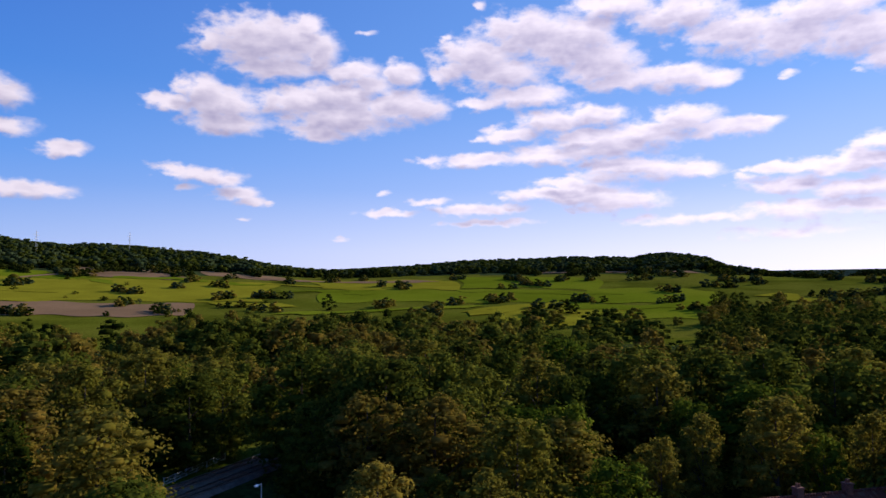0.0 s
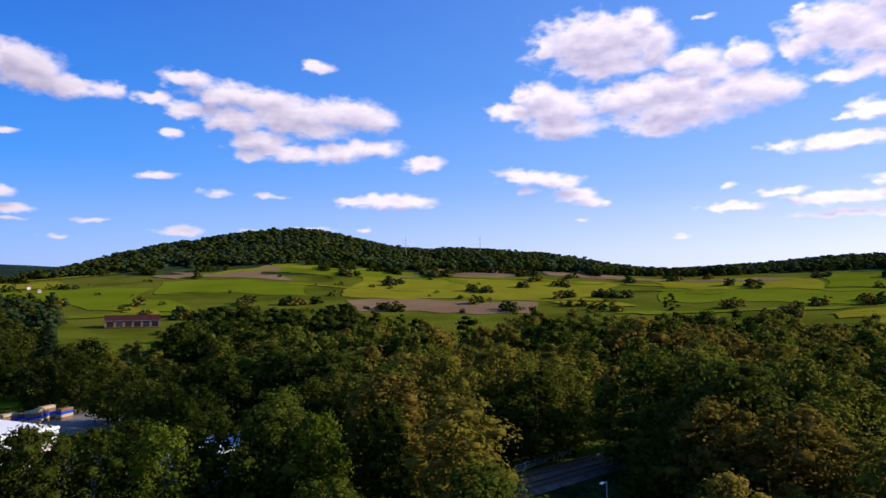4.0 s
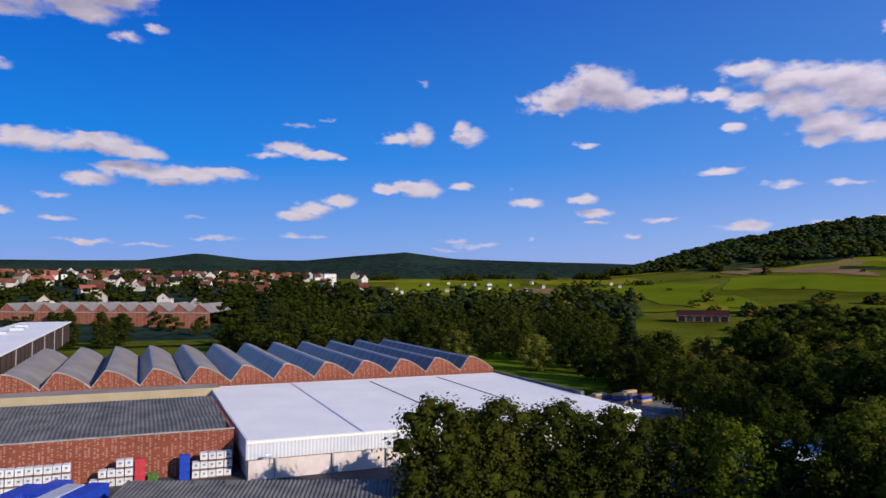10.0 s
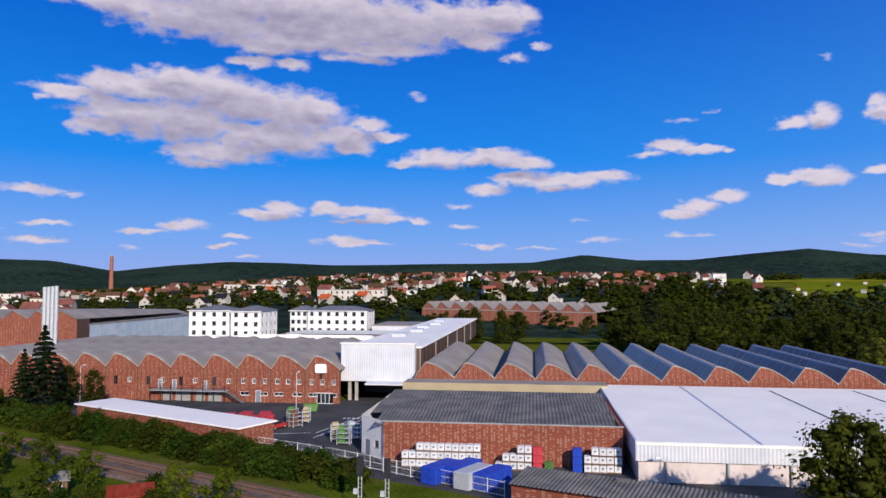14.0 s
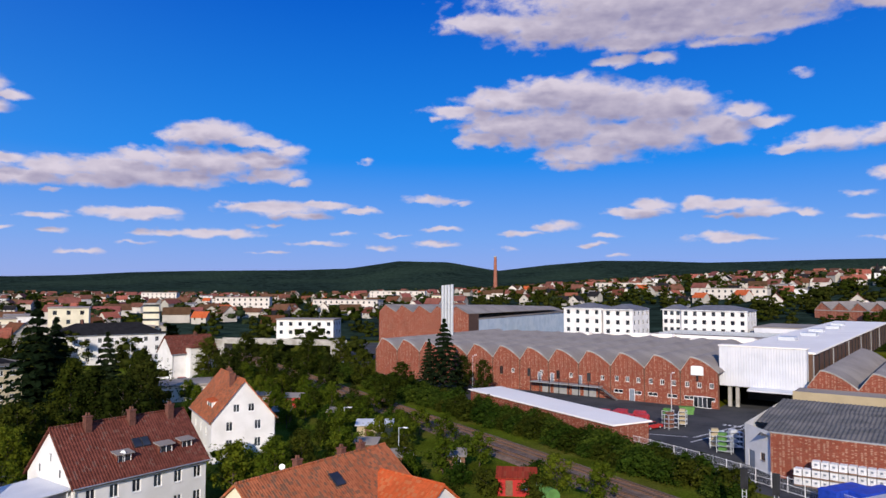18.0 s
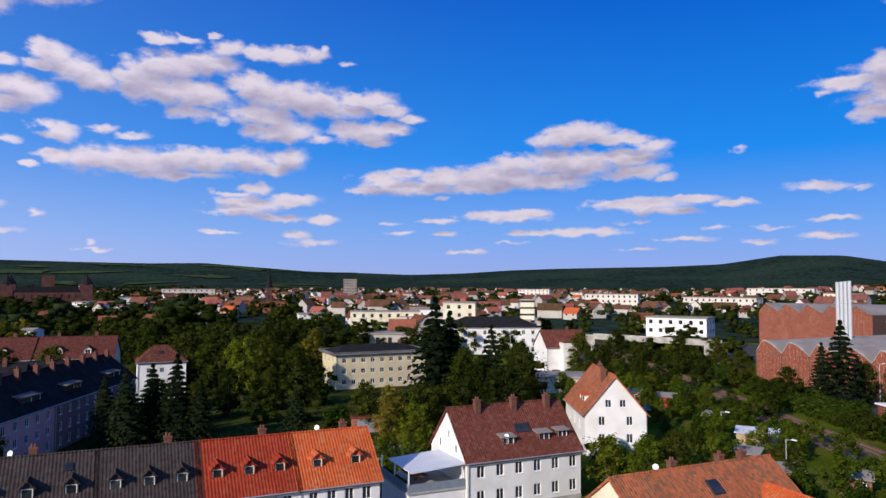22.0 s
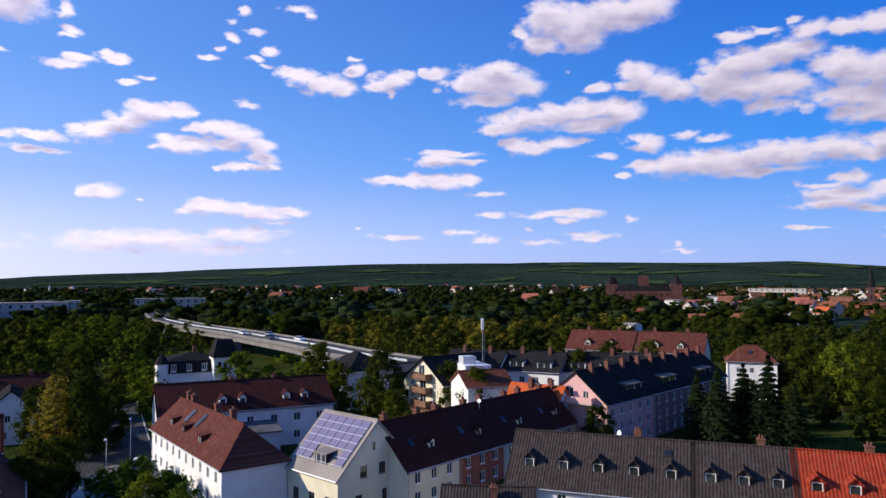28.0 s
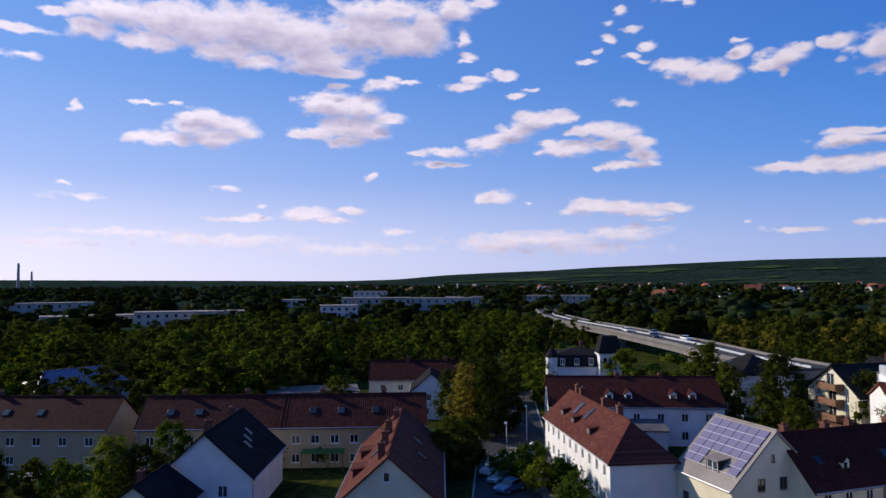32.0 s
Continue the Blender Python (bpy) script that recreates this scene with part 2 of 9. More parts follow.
cloud(21.0, 5.9, 2.7, 0.40); cloud(22.7, 5.9, 1.1, 0.27, 0.5); cloud(14.2, 6.1, 3.6, 0.54); cloud(16.5, 6.4, 1.1, 0.54)
cloud(11.9, 5.6, 2.5, 0.41); cloud(9.4, 5.5, 1.1, 0.27); cloud(14.7, 5.3, 2.7, 0.23, 0.5)
cloud(14.7, 3.7, 2.7, 0.41, 0.15); cloud(12.8, 3.6, 1.4, 0.23, 0.4); cloud(37.2, 7.0, 2.6, 0.49, 0.65)
cloud(34.7, 6.6, 1.1, 0.25, 0.7); cloud(36.5, 4.6, 1.9, 0.25, 0.45); cloud(40.8, 4.2, 2.1, 0.20, 0.7)
cloud(29.9, 4.3, 2.0, 0.26, 0.45); cloud(27.4, 4.9, 2.1, 0.52, 0.5); cloud(36.9, 3.4, 2.2, 0.29, 0.35)
cloud(41.5, 3.1, 1.7, 0.23, 0.6); cloud(23.6, 4.0, 1.7, 0.27, 0.4); cloud(24.4, 3.3, 1.3, 0.22, 0.5)
cloud(5.6, 5.0, 1.6, 0.23, 0.6); cloud(3.8, 3.5, 2.2, 0.27, 0.55); cloud(-0.7, 3.2, 2.2, 0.18, 0.65)
cloud(-3.7, 5.4, 1.1, 0.22, 0.75); cloud(-5.4, 3.8, 2.5, 0.22, 0.75); cloud(31.1, 3.1, 1.2, 0.21, 0.7)
cloud(22.7, 2.5, 1.3, 0.18, 0.6); cloud(9.2, 15.3, 1.0, 0.39, 0.75); cloud(54.6, 11.8, 3.0, 0.86)
cloud(56.3, 11.3, 2.3, 0.68); cloud(52.0, 11.3, 2.2, 0.61); cloud(48.9, 10.6, 2.0, 0.62, 0.1)
cloud(50.3, 11.1, 1.8, 0.44, 0.2); cloud(68.4, 8.8, 1.6, 0.44); cloud(70.1, 8.0, 2.6, 0.78); cloud(65.5, 8.4, 2.6, 0.73)
cloud(68.0, 7.6, 4.3, 0.64); cloud(59.6, 9.6, 2.2, 0.68); cloud(60.8, 8.5, 4.0, 1.18); cloud(55.5, 9.4, 4.7, 1.21)
cloud(51.1, 9.8, 3.1, 0.88); cloud(57.1, 8.1, 4.2, 0.78); cloud(62.4, 7.6, 3.5, 0.59); cloud(50.2, 8.7, 2.7, 0.62, 0.2)
cloud(48.0, 8.1, 1.1, 0.31, 0.6); cloud(71.1, 7.3, 2.0, 0.39, 0.3); cloud(65.8, 6.7, 1.1, 0.20, 0.6)
cloud(49.7, 6.1, 4.0, 0.63); cloud(52.0, 6.3, 2.6, 0.40, 0.2); cloud(45.7, 6.4, 2.3, 0.41, 0.1)
cloud(43.0, 6.0, 1.8, 0.27); cloud(48.0, 5.5, 3.1, 0.36, 0.4); cloud(60.4, 5.3, 3.8, 0.51, 0.25)
cloud(58.3, 5.6, 1.9, 0.34); cloud(65.8, 4.9, 1.9, 0.29, 0.5); cloud(54.5, 4.1, 4.1, 0.40, 0.1)
cloud(58.3, 4.0, 2.5, 0.26, 0.35); cloud(65.4, 3.8, 1.0, 0.29, 0.3); cloud(68.6, 3.9, 1.2, 0.24, 0.4)
cloud(37.0, 6.9, 3.2, 0.36, 0.65); cloud(63.4, 2.5, 1.7, 0.25, 0.45); cloud(46.6, 3.4, 2.7, 0.23, 0.55)
cloud(50.1, 2.6, 1.8, 0.18, 0.6); cloud(44.8, 4.1, 1.4, 0.23, 0.6); cloud(50.2, 4.7, 1.3, 0.18, 0.6)
cloud(59.9, 3.2, 1.6, 0.21, 0.6); cloud(42.8, 9.9, 0.8, 0.27, 0.65); cloud(100.1, 16.5, 0.4, 0.22, 0.7)
cloud(94.7, 15.9, 1.7, 0.97); cloud(95.4, 15.1, 1.3, 0.47); cloud(93.2, 15.1, 2.1, 1.11); cloud(91.6, 14.5, 2.0, 0.89)
cloud(97.8, 15.1, 1.2, 0.53, 0.3); cloud(86.7, 16.0, 3.3, 1.15); cloud(88.8, 15.2, 2.0, 1.14)
cloud(83.8, 16.4, 2.2, 1.04); cloud(87.1, 14.3, 3.7, 1.25); cloud(84.6, 14.1, 3.0, 1.05)
cloud(85.0, 12.8, 2.5, 0.76, 0.5); cloud(82.8, 12.5, 0.9, 0.52, 0.6); cloud(87.2, 17.9, 1.6, 0.44, 0.2)
cloud(85.1, 18.0, 1.1, 0.33, 0.4); cloud(83.4, 18.5, 0.6, 0.24, 0.5); cloud(82.5, 17.6, 1.5, 0.66, 0.35)
cloud(80.3, 17.5, 1.8, 0.58, 0.3); cloud(78.5, 17.4, 2.2, 0.76, 0.3); cloud(76.2, 17.7, 1.6, 0.67, 0.3)
cloud(75.1, 18.1, 0.5, 0.34, 0.4); cloud(73.5, 17.1, 1.1, 0.21, 0.6); cloud(80.2, 15.0, 2.4, 1.07)
cloud(78.0, 14.4, 4.0, 1.29); cloud(79.8, 13.0, 2.7, 1.08); cloud(75.7, 14.1, 3.6, 1.22); cloud(71.6, 14.4, 2.8, 0.70)
cloud(73.5, 13.5, 2.7, 0.88, 0.4); cloud(69.8, 13.7, 1.8, 0.70); cloud(68.0, 13.0, 1.1, 0.35, 0.3)
cloud(78.4, 11.8, 3.1, 0.96); cloud(75.7, 11.2, 1.4, 0.53, 0.3); cloud(72.1, 11.9, 2.7, 1.06)
cloud(69.8, 12.2, 1.8, 0.71); cloud(71.2, 11.1, 1.8, 0.36, 0.4); cloud(94.0, 10.6, 1.3, 0.81, 0.2)
cloud(94.8, 11.0, 0.9, 0.48, 0.4); cloud(91.3, 11.1, 1.1, 0.49, 0.4); cloud(89.1, 10.8, 1.4, 0.34, 0.6)
cloud(91.5, 9.0, 3.5, 0.91); cloud(94.2, 9.0, 1.3, 0.57); cloud(89.1, 8.9, 4.4, 1.10); cloud(84.9, 9.3, 4.2, 1.04)
cloud(81.1, 9.5, 3.1, 0.97); cloud(77.5, 9.6, 1.6, 0.98); cloud(79.3, 8.9, 2.2, 0.71); cloud(86.2, 8.1, 5.0, 0.43, 0.3)
cloud(95.8, 8.3, 0.7, 0.28, 0.3); cloud(80.2, 7.3, 1.3, 0.53, 0.4); cloud(81.9, 6.8, 2.0, 0.26, 0.5)
cloud(83.4, 7.0, 0.5, 0.26, 0.6); cloud(80.6, 6.1, 2.9, 0.62, 0.05); cloud(77.5, 6.4, 2.5, 0.54, 0.05)
cloud(81.5, 5.5, 2.2, 0.44, 0.2); cloud(75.2, 5.0, 1.7, 0.41, 0.05); cloud(78.4, 5.1, 2.7, 0.36, 0.4)
cloud(99.1, 5.4, 2.4, 0.35, 0.35); cloud(100.1, 4.9, 1.3, 0.31, 0.5); cloud(95.2, 4.8, 0.7, 0.33, 0.6)
cloud(98.0, 3.5, 2.4, 0.32, 0.5); cloud(82.7, 3.8, 1.7, 0.22, 0.4); cloud(92.0, 2.9, 0.6, 0.25, 0.5)
cloud(91.4, 2.4, 1.4, 0.21, 0.5); cloud(77.0, 3.8, 1.3, 0.41, 0.55); cloud(75.7, 3.2, 2.7, 0.41, 0.7)
cloud(69.8, 4.8, 1.4, 0.18, 0.65); cloud(96.3, 20.4, 4.5, 1.42); cloud(99.1, 19.6, 2.7, 1.86)
cloud(102.3, 18.6, 2.1, 0.84); cloud(101.3, 20.3, 2.3, 1.44); cloud(94.1, 20.7, 2.7, 1.21)
cloud(103.6, 19.1, 0.9, 0.59, 0.3); cloud(106.0, 15.9, 3.7, 1.29); cloud(108.3, 15.7, 1.8, 0.78)
cloud(103.7, 15.4, 1.8, 0.86); cloud(105.5, 16.8, 2.1, 0.60); cloud(106.4, 14.6, 2.8, 0.70)
cloud(110.6, 16.5, 1.3, 0.60, 0.4); cloud(111.5, 16.6, 0.6, 0.34, 0.5); cloud(110.6, 15.3, 0.6, 0.35, 0.6)
cloud(102.8, 12.8, 3.7, 0.97); cloud(99.6, 13.4, 4.1, 0.87); cloud(96.0, 13.1, 2.0, 1.08); cloud(98.2, 12.3, 3.1, 0.70)
cloud(105.5, 12.2, 1.8, 0.71); cloud(96.4, 13.7, 1.8, 0.52); cloud(100.9, 11.0, 2.3, 0.53, 0.3)
cloud(103.2, 10.7, 2.1, 0.71, 0.1); cloud(104.6, 11.1, 1.4, 0.40, 0.3); cloud(99.1, 11.1, 1.4, 0.31, 0.35)
cloud(97.3, 9.9, 1.1, 0.35, 0.5); cloud(121.7, 16.0, 1.9, 0.66); cloud(119.5, 15.5, 2.2, 0.84)
cloud(118.2, 15.2, 1.5, 0.68); cloud(117.1, 16.7, 1.0, 0.59, 0.1); cloud(114.2, 16.0, 1.6, 0.77)
cloud(115.1, 15.5, 1.3, 0.60); cloud(114.4, 14.9, 0.6, 0.52, 0.4); cloud(112.8, 16.4, 0.8, 0.43, 0.3)
cloud(117.3, 17.5, 0.8, 0.25, 0.5); cloud(123.6, 17.7, 0.8, 0.41); cloud(124.9, 17.1, 0.7, 0.32, 0.1)
cloud(124.0, 16.6, 0.8, 0.24, 0.5); cloud(128.5, 16.9, 0.9, 0.24, 0.2); cloud(126.9, 18.2, 0.6, 0.47, 0.3)
cloud(127.7, 17.6, 0.5, 0.24, 0.4); cloud(125.8, 20.3, 0.6, 0.39, 0.4); cloud(121.8, 20.8, 1.3, 0.40, 0.3)
cloud(120.9, 20.4, 0.6, 0.32, 0.3); cloud(124.9, 19.0, 0.9, 0.32, 0.5); cloud(126.8, 19.6, 0.5, 0.31, 0.6)
cloud(137.5, 15.9, 1.3, 0.37, 0.1); cloud(135.1, 16.2, 1.1, 0.45, 0.1); cloud(135.6, 16.5, 0.6, 0.22, 0.4)
cloud(134.3, 14.6, 0.8, 0.27, 0.2); cloud(133.1, 15.0, 0.7, 0.19, 0.3); cloud(137.6, 17.7, 0.8, 0.29, 0.3)
cloud(125.5, 13.7, 1.1, 0.33, 0.45); cloud(132.5, 12.8, 2.2, 0.71); cloud(130.8, 13.0, 1.5, 0.56)
cloud(133.9, 11.9, 1.8, 0.71); cloud(136.4, 10.8, 1.7, 0.69); cloud(135.3, 11.3, 2.1, 0.54)
cloud(137.6, 11.1, 0.8, 0.34, 0.3); cloud(129.8, 12.9, 0.5, 0.40, 0.4); cloud(127.8, 11.8, 2.4, 0.66)
cloud(129.4, 11.7, 1.2, 0.41); cloud(126.2, 11.3, 2.0, 0.67); cloud(130.2, 10.4, 2.7, 0.65); cloud(131.7, 10.8, 1.1, 0.40)
cloud(132.4, 10.2, 0.7, 0.24, 0.4); cloud(124.6, 10.6, 1.4, 0.59); cloud(127.4, 10.6, 1.6, 0.58, 0.1)
cloud(124.6, 9.7, 1.4, 0.60); cloud(125.8, 9.0, 2.4, 0.38); cloud(128.0, 8.9, 0.6, 0.29, 0.3)
cloud(123.7, 9.1, 0.6, 0.30, 0.4); cloud(109.6, 10.3, 2.7, 0.31, 0.15); cloud(110.5, 9.7, 2.0, 0.54, 0.1)
cloud(108.0, 9.6, 1.4, 0.27, 0.4); cloud(113.3, 8.1, 3.2, 0.45); cloud(110.5, 8.1, 3.0, 0.63)
cloud(108.3, 8.2, 1.1, 0.54, 0.1); cloud(115.1, 8.2, 1.3, 0.31, 0.3); cloud(135.8, 6.8, 1.7, 0.59)
cloud(137.0, 6.7, 0.7, 0.47, 0.2); cloud(133.1, 6.1, 0.3, 0.20, 0.5); cloud(128.5, 5.9, 2.3, 0.59)
cloud(126.6, 5.6, 3.6, 0.68); cloud(130.1, 5.4, 1.3, 0.33, 0.3); cloud(122.0, 5.6, 1.5, 0.35, 0.2)
cloud(124.5, 5.2, 2.5, 0.39, 0.4); cloud(123.3, 4.7, 1.7, 0.22, 0.6); cloud(106.2, 5.4, 1.3, 0.32, 0.3)
cloud(100.5, 5.4, 3.4, 0.41, 0.15); cloud(102.3, 5.3, 1.8, 0.32, 0.3); cloud(106.4, 7.1, 1.8, 0.27, 0.6)
cloud(116.8, 4.3, 0.4, 0.18, 0.5); cloud(113.9, 3.7, 2.2, 0.27, 0.3); cloud(108.9, 4.0, 1.6, 0.27, 0.4)
cloud(106.7, 3.4, 1.3, 0.36, 0.35); cloud(103.2, 4.2, 0.5, 0.23, 0.5); cloud(99.2, 3.8, 2.2, 0.27, 0.5)
cloud(102.3, 3.1, 2.3, 0.27, 0.6); cloud(133.0, 3.3, 7.3, 0.89, 0.55); cloud(126.1, 3.7, 5.2, 0.77, 0.6)
cloud(136.2, 2.8, 3.1, 0.99, 0.55); cloud(129.3, 2.5, 7.7, 0.59, 0.7); cloud(165.3, 19.3, 3.4, 1.13)
cloud(166.8, 18.0, 1.8, 0.83); cloud(160.6, 19.1, 4.9, 1.76); cloud(163.0, 17.7, 2.7, 0.78); cloud(155.6, 19.2, 5.6, 2.01)
cloud(157.3, 17.5, 2.9, 0.89); cloud(152.1, 18.7, 5.3, 1.85); cloud(150.3, 17.3, 4.0, 1.26); cloud(148.5, 16.3, 2.3, 0.51)
cloud(155.1, 16.8, 2.2, 0.66); cloud(146.2, 19.3, 4.6, 1.87); cloud(143.0, 18.8, 3.7, 1.26); cloud(141.2, 19.8, 1.8, 1.66)
cloud(144.9, 21.0, 4.6, 1.02, 0.2); cloud(139.3, 21.1, 2.3, 1.02, 0.2); cloud(137.0, 21.5, 1.8, 0.49, 0.3)
cloud(169.0, 18.9, 1.4, 0.44, 0.3); cloud(138.2, 19.0, 0.7, 0.67, 0.1); cloud(138.0, 17.4, 0.8, 0.21, 0.4)
cloud(148.5, 15.3, 1.0, 0.30, 0.2); cloud(145.3, 15.5, 1.7, 0.52, 0.1); cloud(143.0, 15.7, 1.4, 0.22, 0.3)
cloud(144.2, 15.9, 0.9, 0.34, 0.3); cloud(138.4, 15.4, 1.5, 0.39, 0.1); cloud(149.0, 13.9, 2.9, 1.08)
cloud(150.3, 14.1, 1.6, 0.77); cloud(146.7, 13.8, 2.0, 0.96); cloud(144.9, 12.9, 1.7, 0.53); cloud(147.6, 12.2, 3.2, 1.10)
cloud(150.3, 11.7, 2.2, 0.61); cloud(151.2, 11.6, 1.3, 0.39, 0.1); cloud(148.1, 11.1, 1.8, 0.53)
cloud(146.3, 11.8, 1.8, 0.62); cloud(158.9, 12.6, 2.1, 0.75); cloud(157.2, 12.1, 2.1, 0.76); cloud(159.7, 11.7, 1.8, 0.84)
cloud(161.7, 10.7, 2.8, 0.58); cloud(163.3, 10.8, 1.4, 0.49); cloud(158.1, 11.0, 2.5, 0.85); cloud(156.0, 11.5, 1.5, 0.60)
cloud(160.1, 12.7, 0.8, 0.50, 0.2); cloud(163.3, 13.3, 1.4, 0.16, 0.25); cloud(160.9, 13.4, 0.6, 0.16, 0.4)
cloud(167.3, 12.7, 0.4, 0.35, 0.5); cloud(170.9, 15.6, 1.5, 0.37, 0.4); cloud(171.4, 17.4, 2.4, 0.36, 0.4)
cloud(140.1, 10.4, 1.8, 0.36, 0.1); cloud(142.1, 10.4, 1.1, 0.22, 0.4); cloud(140.3, 9.4, 2.1, 0.31, 0.05)
cloud(146.0, 8.4, 0.4, 0.36, 0.3); cloud(157.2, 7.1, 1.5, 0.26, 0.4); cloud(168.3, 7.1, 0.5, 0.24, 0.5)
cloud(167.3, 6.2, 2.4, 0.32, 0.55); cloud(154.4, 6.0, 0.4, 0.26, 0.5); cloud(155.9, 5.0, 3.0, 0.31, 0.4)
cloud(150.9, 5.4, 2.2, 0.54, 0.2); cloud(149.4, 4.9, 2.0, 0.31, 0.3); cloud(147.6, 5.7, 1.3, 0.27, 0.4)
cloud(144.0, 3.9, 1.8, 0.36, 0.5); cloud(165.1, 3.7, 5.6, 0.37, 0.6); cloud(157.2, 3.2, 8.3, 0.65, 0.65)
cloud(147.6, 2.6, 8.9, 0.63, 0.7); cloud(168.7, 2.8, 4.2, 0.60, 0.7)
cloud(-170.7, 20.8, 4.5, 1.9); cloud(-149.0, 6.9, 3.1, 2.3); cloud(-169.5, 11.8, 7.0, 1.7); cloud(-137.2, 18.8, 5.6, 1.3)
cloud(-146.4, 6.9, 6.0, 1.9); cloud(-167.1, 5.9, 6.5, 1.7)
cloud(-134.8, 7.8, 3.5, 1.4); cloud(-129.9, 17.6, 5.5, 1.5); cloud(-155.6, 16.2, 4.4, 1.9)


glow = WN.new("ShaderNodeRGBToBW")
WL.new(sky.outputs[0], glow.inputs[0])


def by_height(stops):
    n = WN.new("ShaderNodeValToRGB")
    WL.new(wmath("MULTIPLY", el_deg, 1 / 90.0), n.inputs[0])
    while len(n.color_ramp.elements) < len(stops):
        n.color_ramp.elements.new(0.5)
    for e, (deg, c) in zip(n.color_ramp.elements, stops):
        e.position, e.color = deg / 90.0, (*c, 1)
    return n.outputs[0]


def wscale(col, fac):
    g_ = WN.new("ShaderNodeVectorMath")
    g_.operation = "SCALE"
    WL.new(col, g_.inputs[0])
    WL.new(fac, g_.inputs["Scale"])
    return g_.outputs[0]


# deep blue away from the sun, pale and hazy towards it and towards the horizon
blue = by_height(((0, (0.36, 0.45, 0.86)), (4, (0.2, 0.43, 0.97)), (10, (0.018, 0.31, 1.04)), (22, (0.004, 0.165, 0.86)), (50, (0.003, 0.06, 0.42))))
near_sun = wvec("DOT_PRODUCT", wvec("NORMALIZE", wvec("MULTIPLY", way, (1.0, 1.0, 0.0))), tuple(Vector((to_sun.x, to_sun.y, 0)).normalized()))
hazy = wmath("POWER", wmath("MULTIPLY_ADD", near_sun, 0.5, 0.5), 1.5)
veil = wmath("MULTIPLY", hazy, by_height(((0, (1, 1, 1)), (3, (0.88, 0.88, 0.88)), (8, (0.42, 0.42, 0.42)), (16, (0.17, 0.17, 0.17)), (40, (0.03, 0.03, 0.03)))))
open_blue = wmix(wmath("MULTIPLY", hazy, 0.85), blue, (0.13, 0.5, 1.28))
day = wmath("MULTIPLY", wmath("POWER", wmath("MULTIPLY", glow.outputs[0], 0.25), 0.2), 10.0)
airy = wscale(wmix(veil, open_blue, (1.22, 1.12, 1.26)), day)
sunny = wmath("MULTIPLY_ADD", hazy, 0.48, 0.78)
bright = wscale(wvec("ADD", (11.4, 10.3, 12.1), (0.0, 0.0, 0.0)), sunny)
grey = wscale(wvec("ADD", (5.3, 4.9, 7.4), (0.0, 0.0, 0.0)), sunny)


def lump_group(lumps):
    """A node group: how near a place of the sky lies to the middle of the nearest lump, 1 at its rim."""
    tree = bpy.data.node_groups.new("lumps", "ShaderNodeTree")
    tree.interface.new_socket("Place", in_out="INPUT", socket_type="NodeSocketVector")
    tree.interface.new_socket("Near", in_out="OUTPUT", socket_type="NodeSocketFloat")
    spot, got = tree.nodes.new("NodeGroupInput").outputs[0], None
    for az, el, a, b, thin in lumps:
        v = tree.nodes.new("ShaderNodeVectorMath")
        v.operation = "MULTIPLY_ADD"
        v.inputs[1].default_value, v.inputs[2].default_value = (1 / a, 1 / b, 0.0), (-az / a, -el / b, thin)
        tree.links.new(spot, v.inputs[0])
        d = tree.nodes.new("ShaderNodeVectorMath")
        d.operation = "LENGTH"
        tree.links.new(v.outputs[0], d.inputs[0])
        if got is None:
            got = d.outputs["Value"]
            continue
        m = tree.nodes.new("ShaderNodeMath")
        m.operation, m.inputs[2].default_value = "SMOOTH_MIN", 0.2
        tree.links.new(got, m.inputs[0])
        tree.links.new(d.outputs["Value"], m.inputs[1])
        got = m.outputs[0]
    tree.links.new(got, tree.nodes.new("NodeGroupOutput").inputs[0])
    return tree


def nearest(tree, at):
    n = WN.new("ShaderNodeGroup")
    n.node_tree = tree
    WL.new(at, n.inputs[0])
    return n.outputs[0]


def sky_part(lumps):
    """The sky of one stretch of headings with its clouds, lit from above."""
    bg = WN.new("ShaderNodeBackground")
    bg.inputs["Strength"].default_value = 0.082
    if not lumps:
        WL.new(airy, bg.inputs["Color"])
        return bg.outputs[0]
    tree = lump_group(lumps)
    cover = wsmooth(wmath("ADD", nearest(tree, place), rag), 1.18, 0.48)
    buried = wsmooth(wmath("ADD", nearest(tree, raised), rag_up), 1.2, 0.2)
    shade = wmath("ADD", wmath("MULTIPLY_ADD", buried, 0.74, 0.02), relief)
    shade.node.use_clamp = True
    WL.new(wmix(cover, airy, wmix(shade, bright, grey)), bg.inputs["Color"])
    return bg.outputs[0]


WIDE = 45
sky_out = None
for i in range(360 // WIDE):
    a0 = -180 + WIDE * i
    here = sky_part([c for c in CLOUDS if a0 - 1.5 - 1.2 * c[2] < c[0] < a0 + WIDE + 1.5 + 1.2 * c[2]])
    if sky_out is None:
        sky_out = here
    else:
        mx = WN.new("ShaderNodeMixShader")
        WL.new(wmath("GREATER_THAN", az_deg, float(a0)), mx.inputs[0])
        WL.new(sky_out, mx.inputs[1])
        WL.new(here, mx.inputs[2])
        sky_out = mx.outputs[0]
out = WN.new("ShaderNodeOutputWorld")
WL.new(sky_out, out.inputs[0])

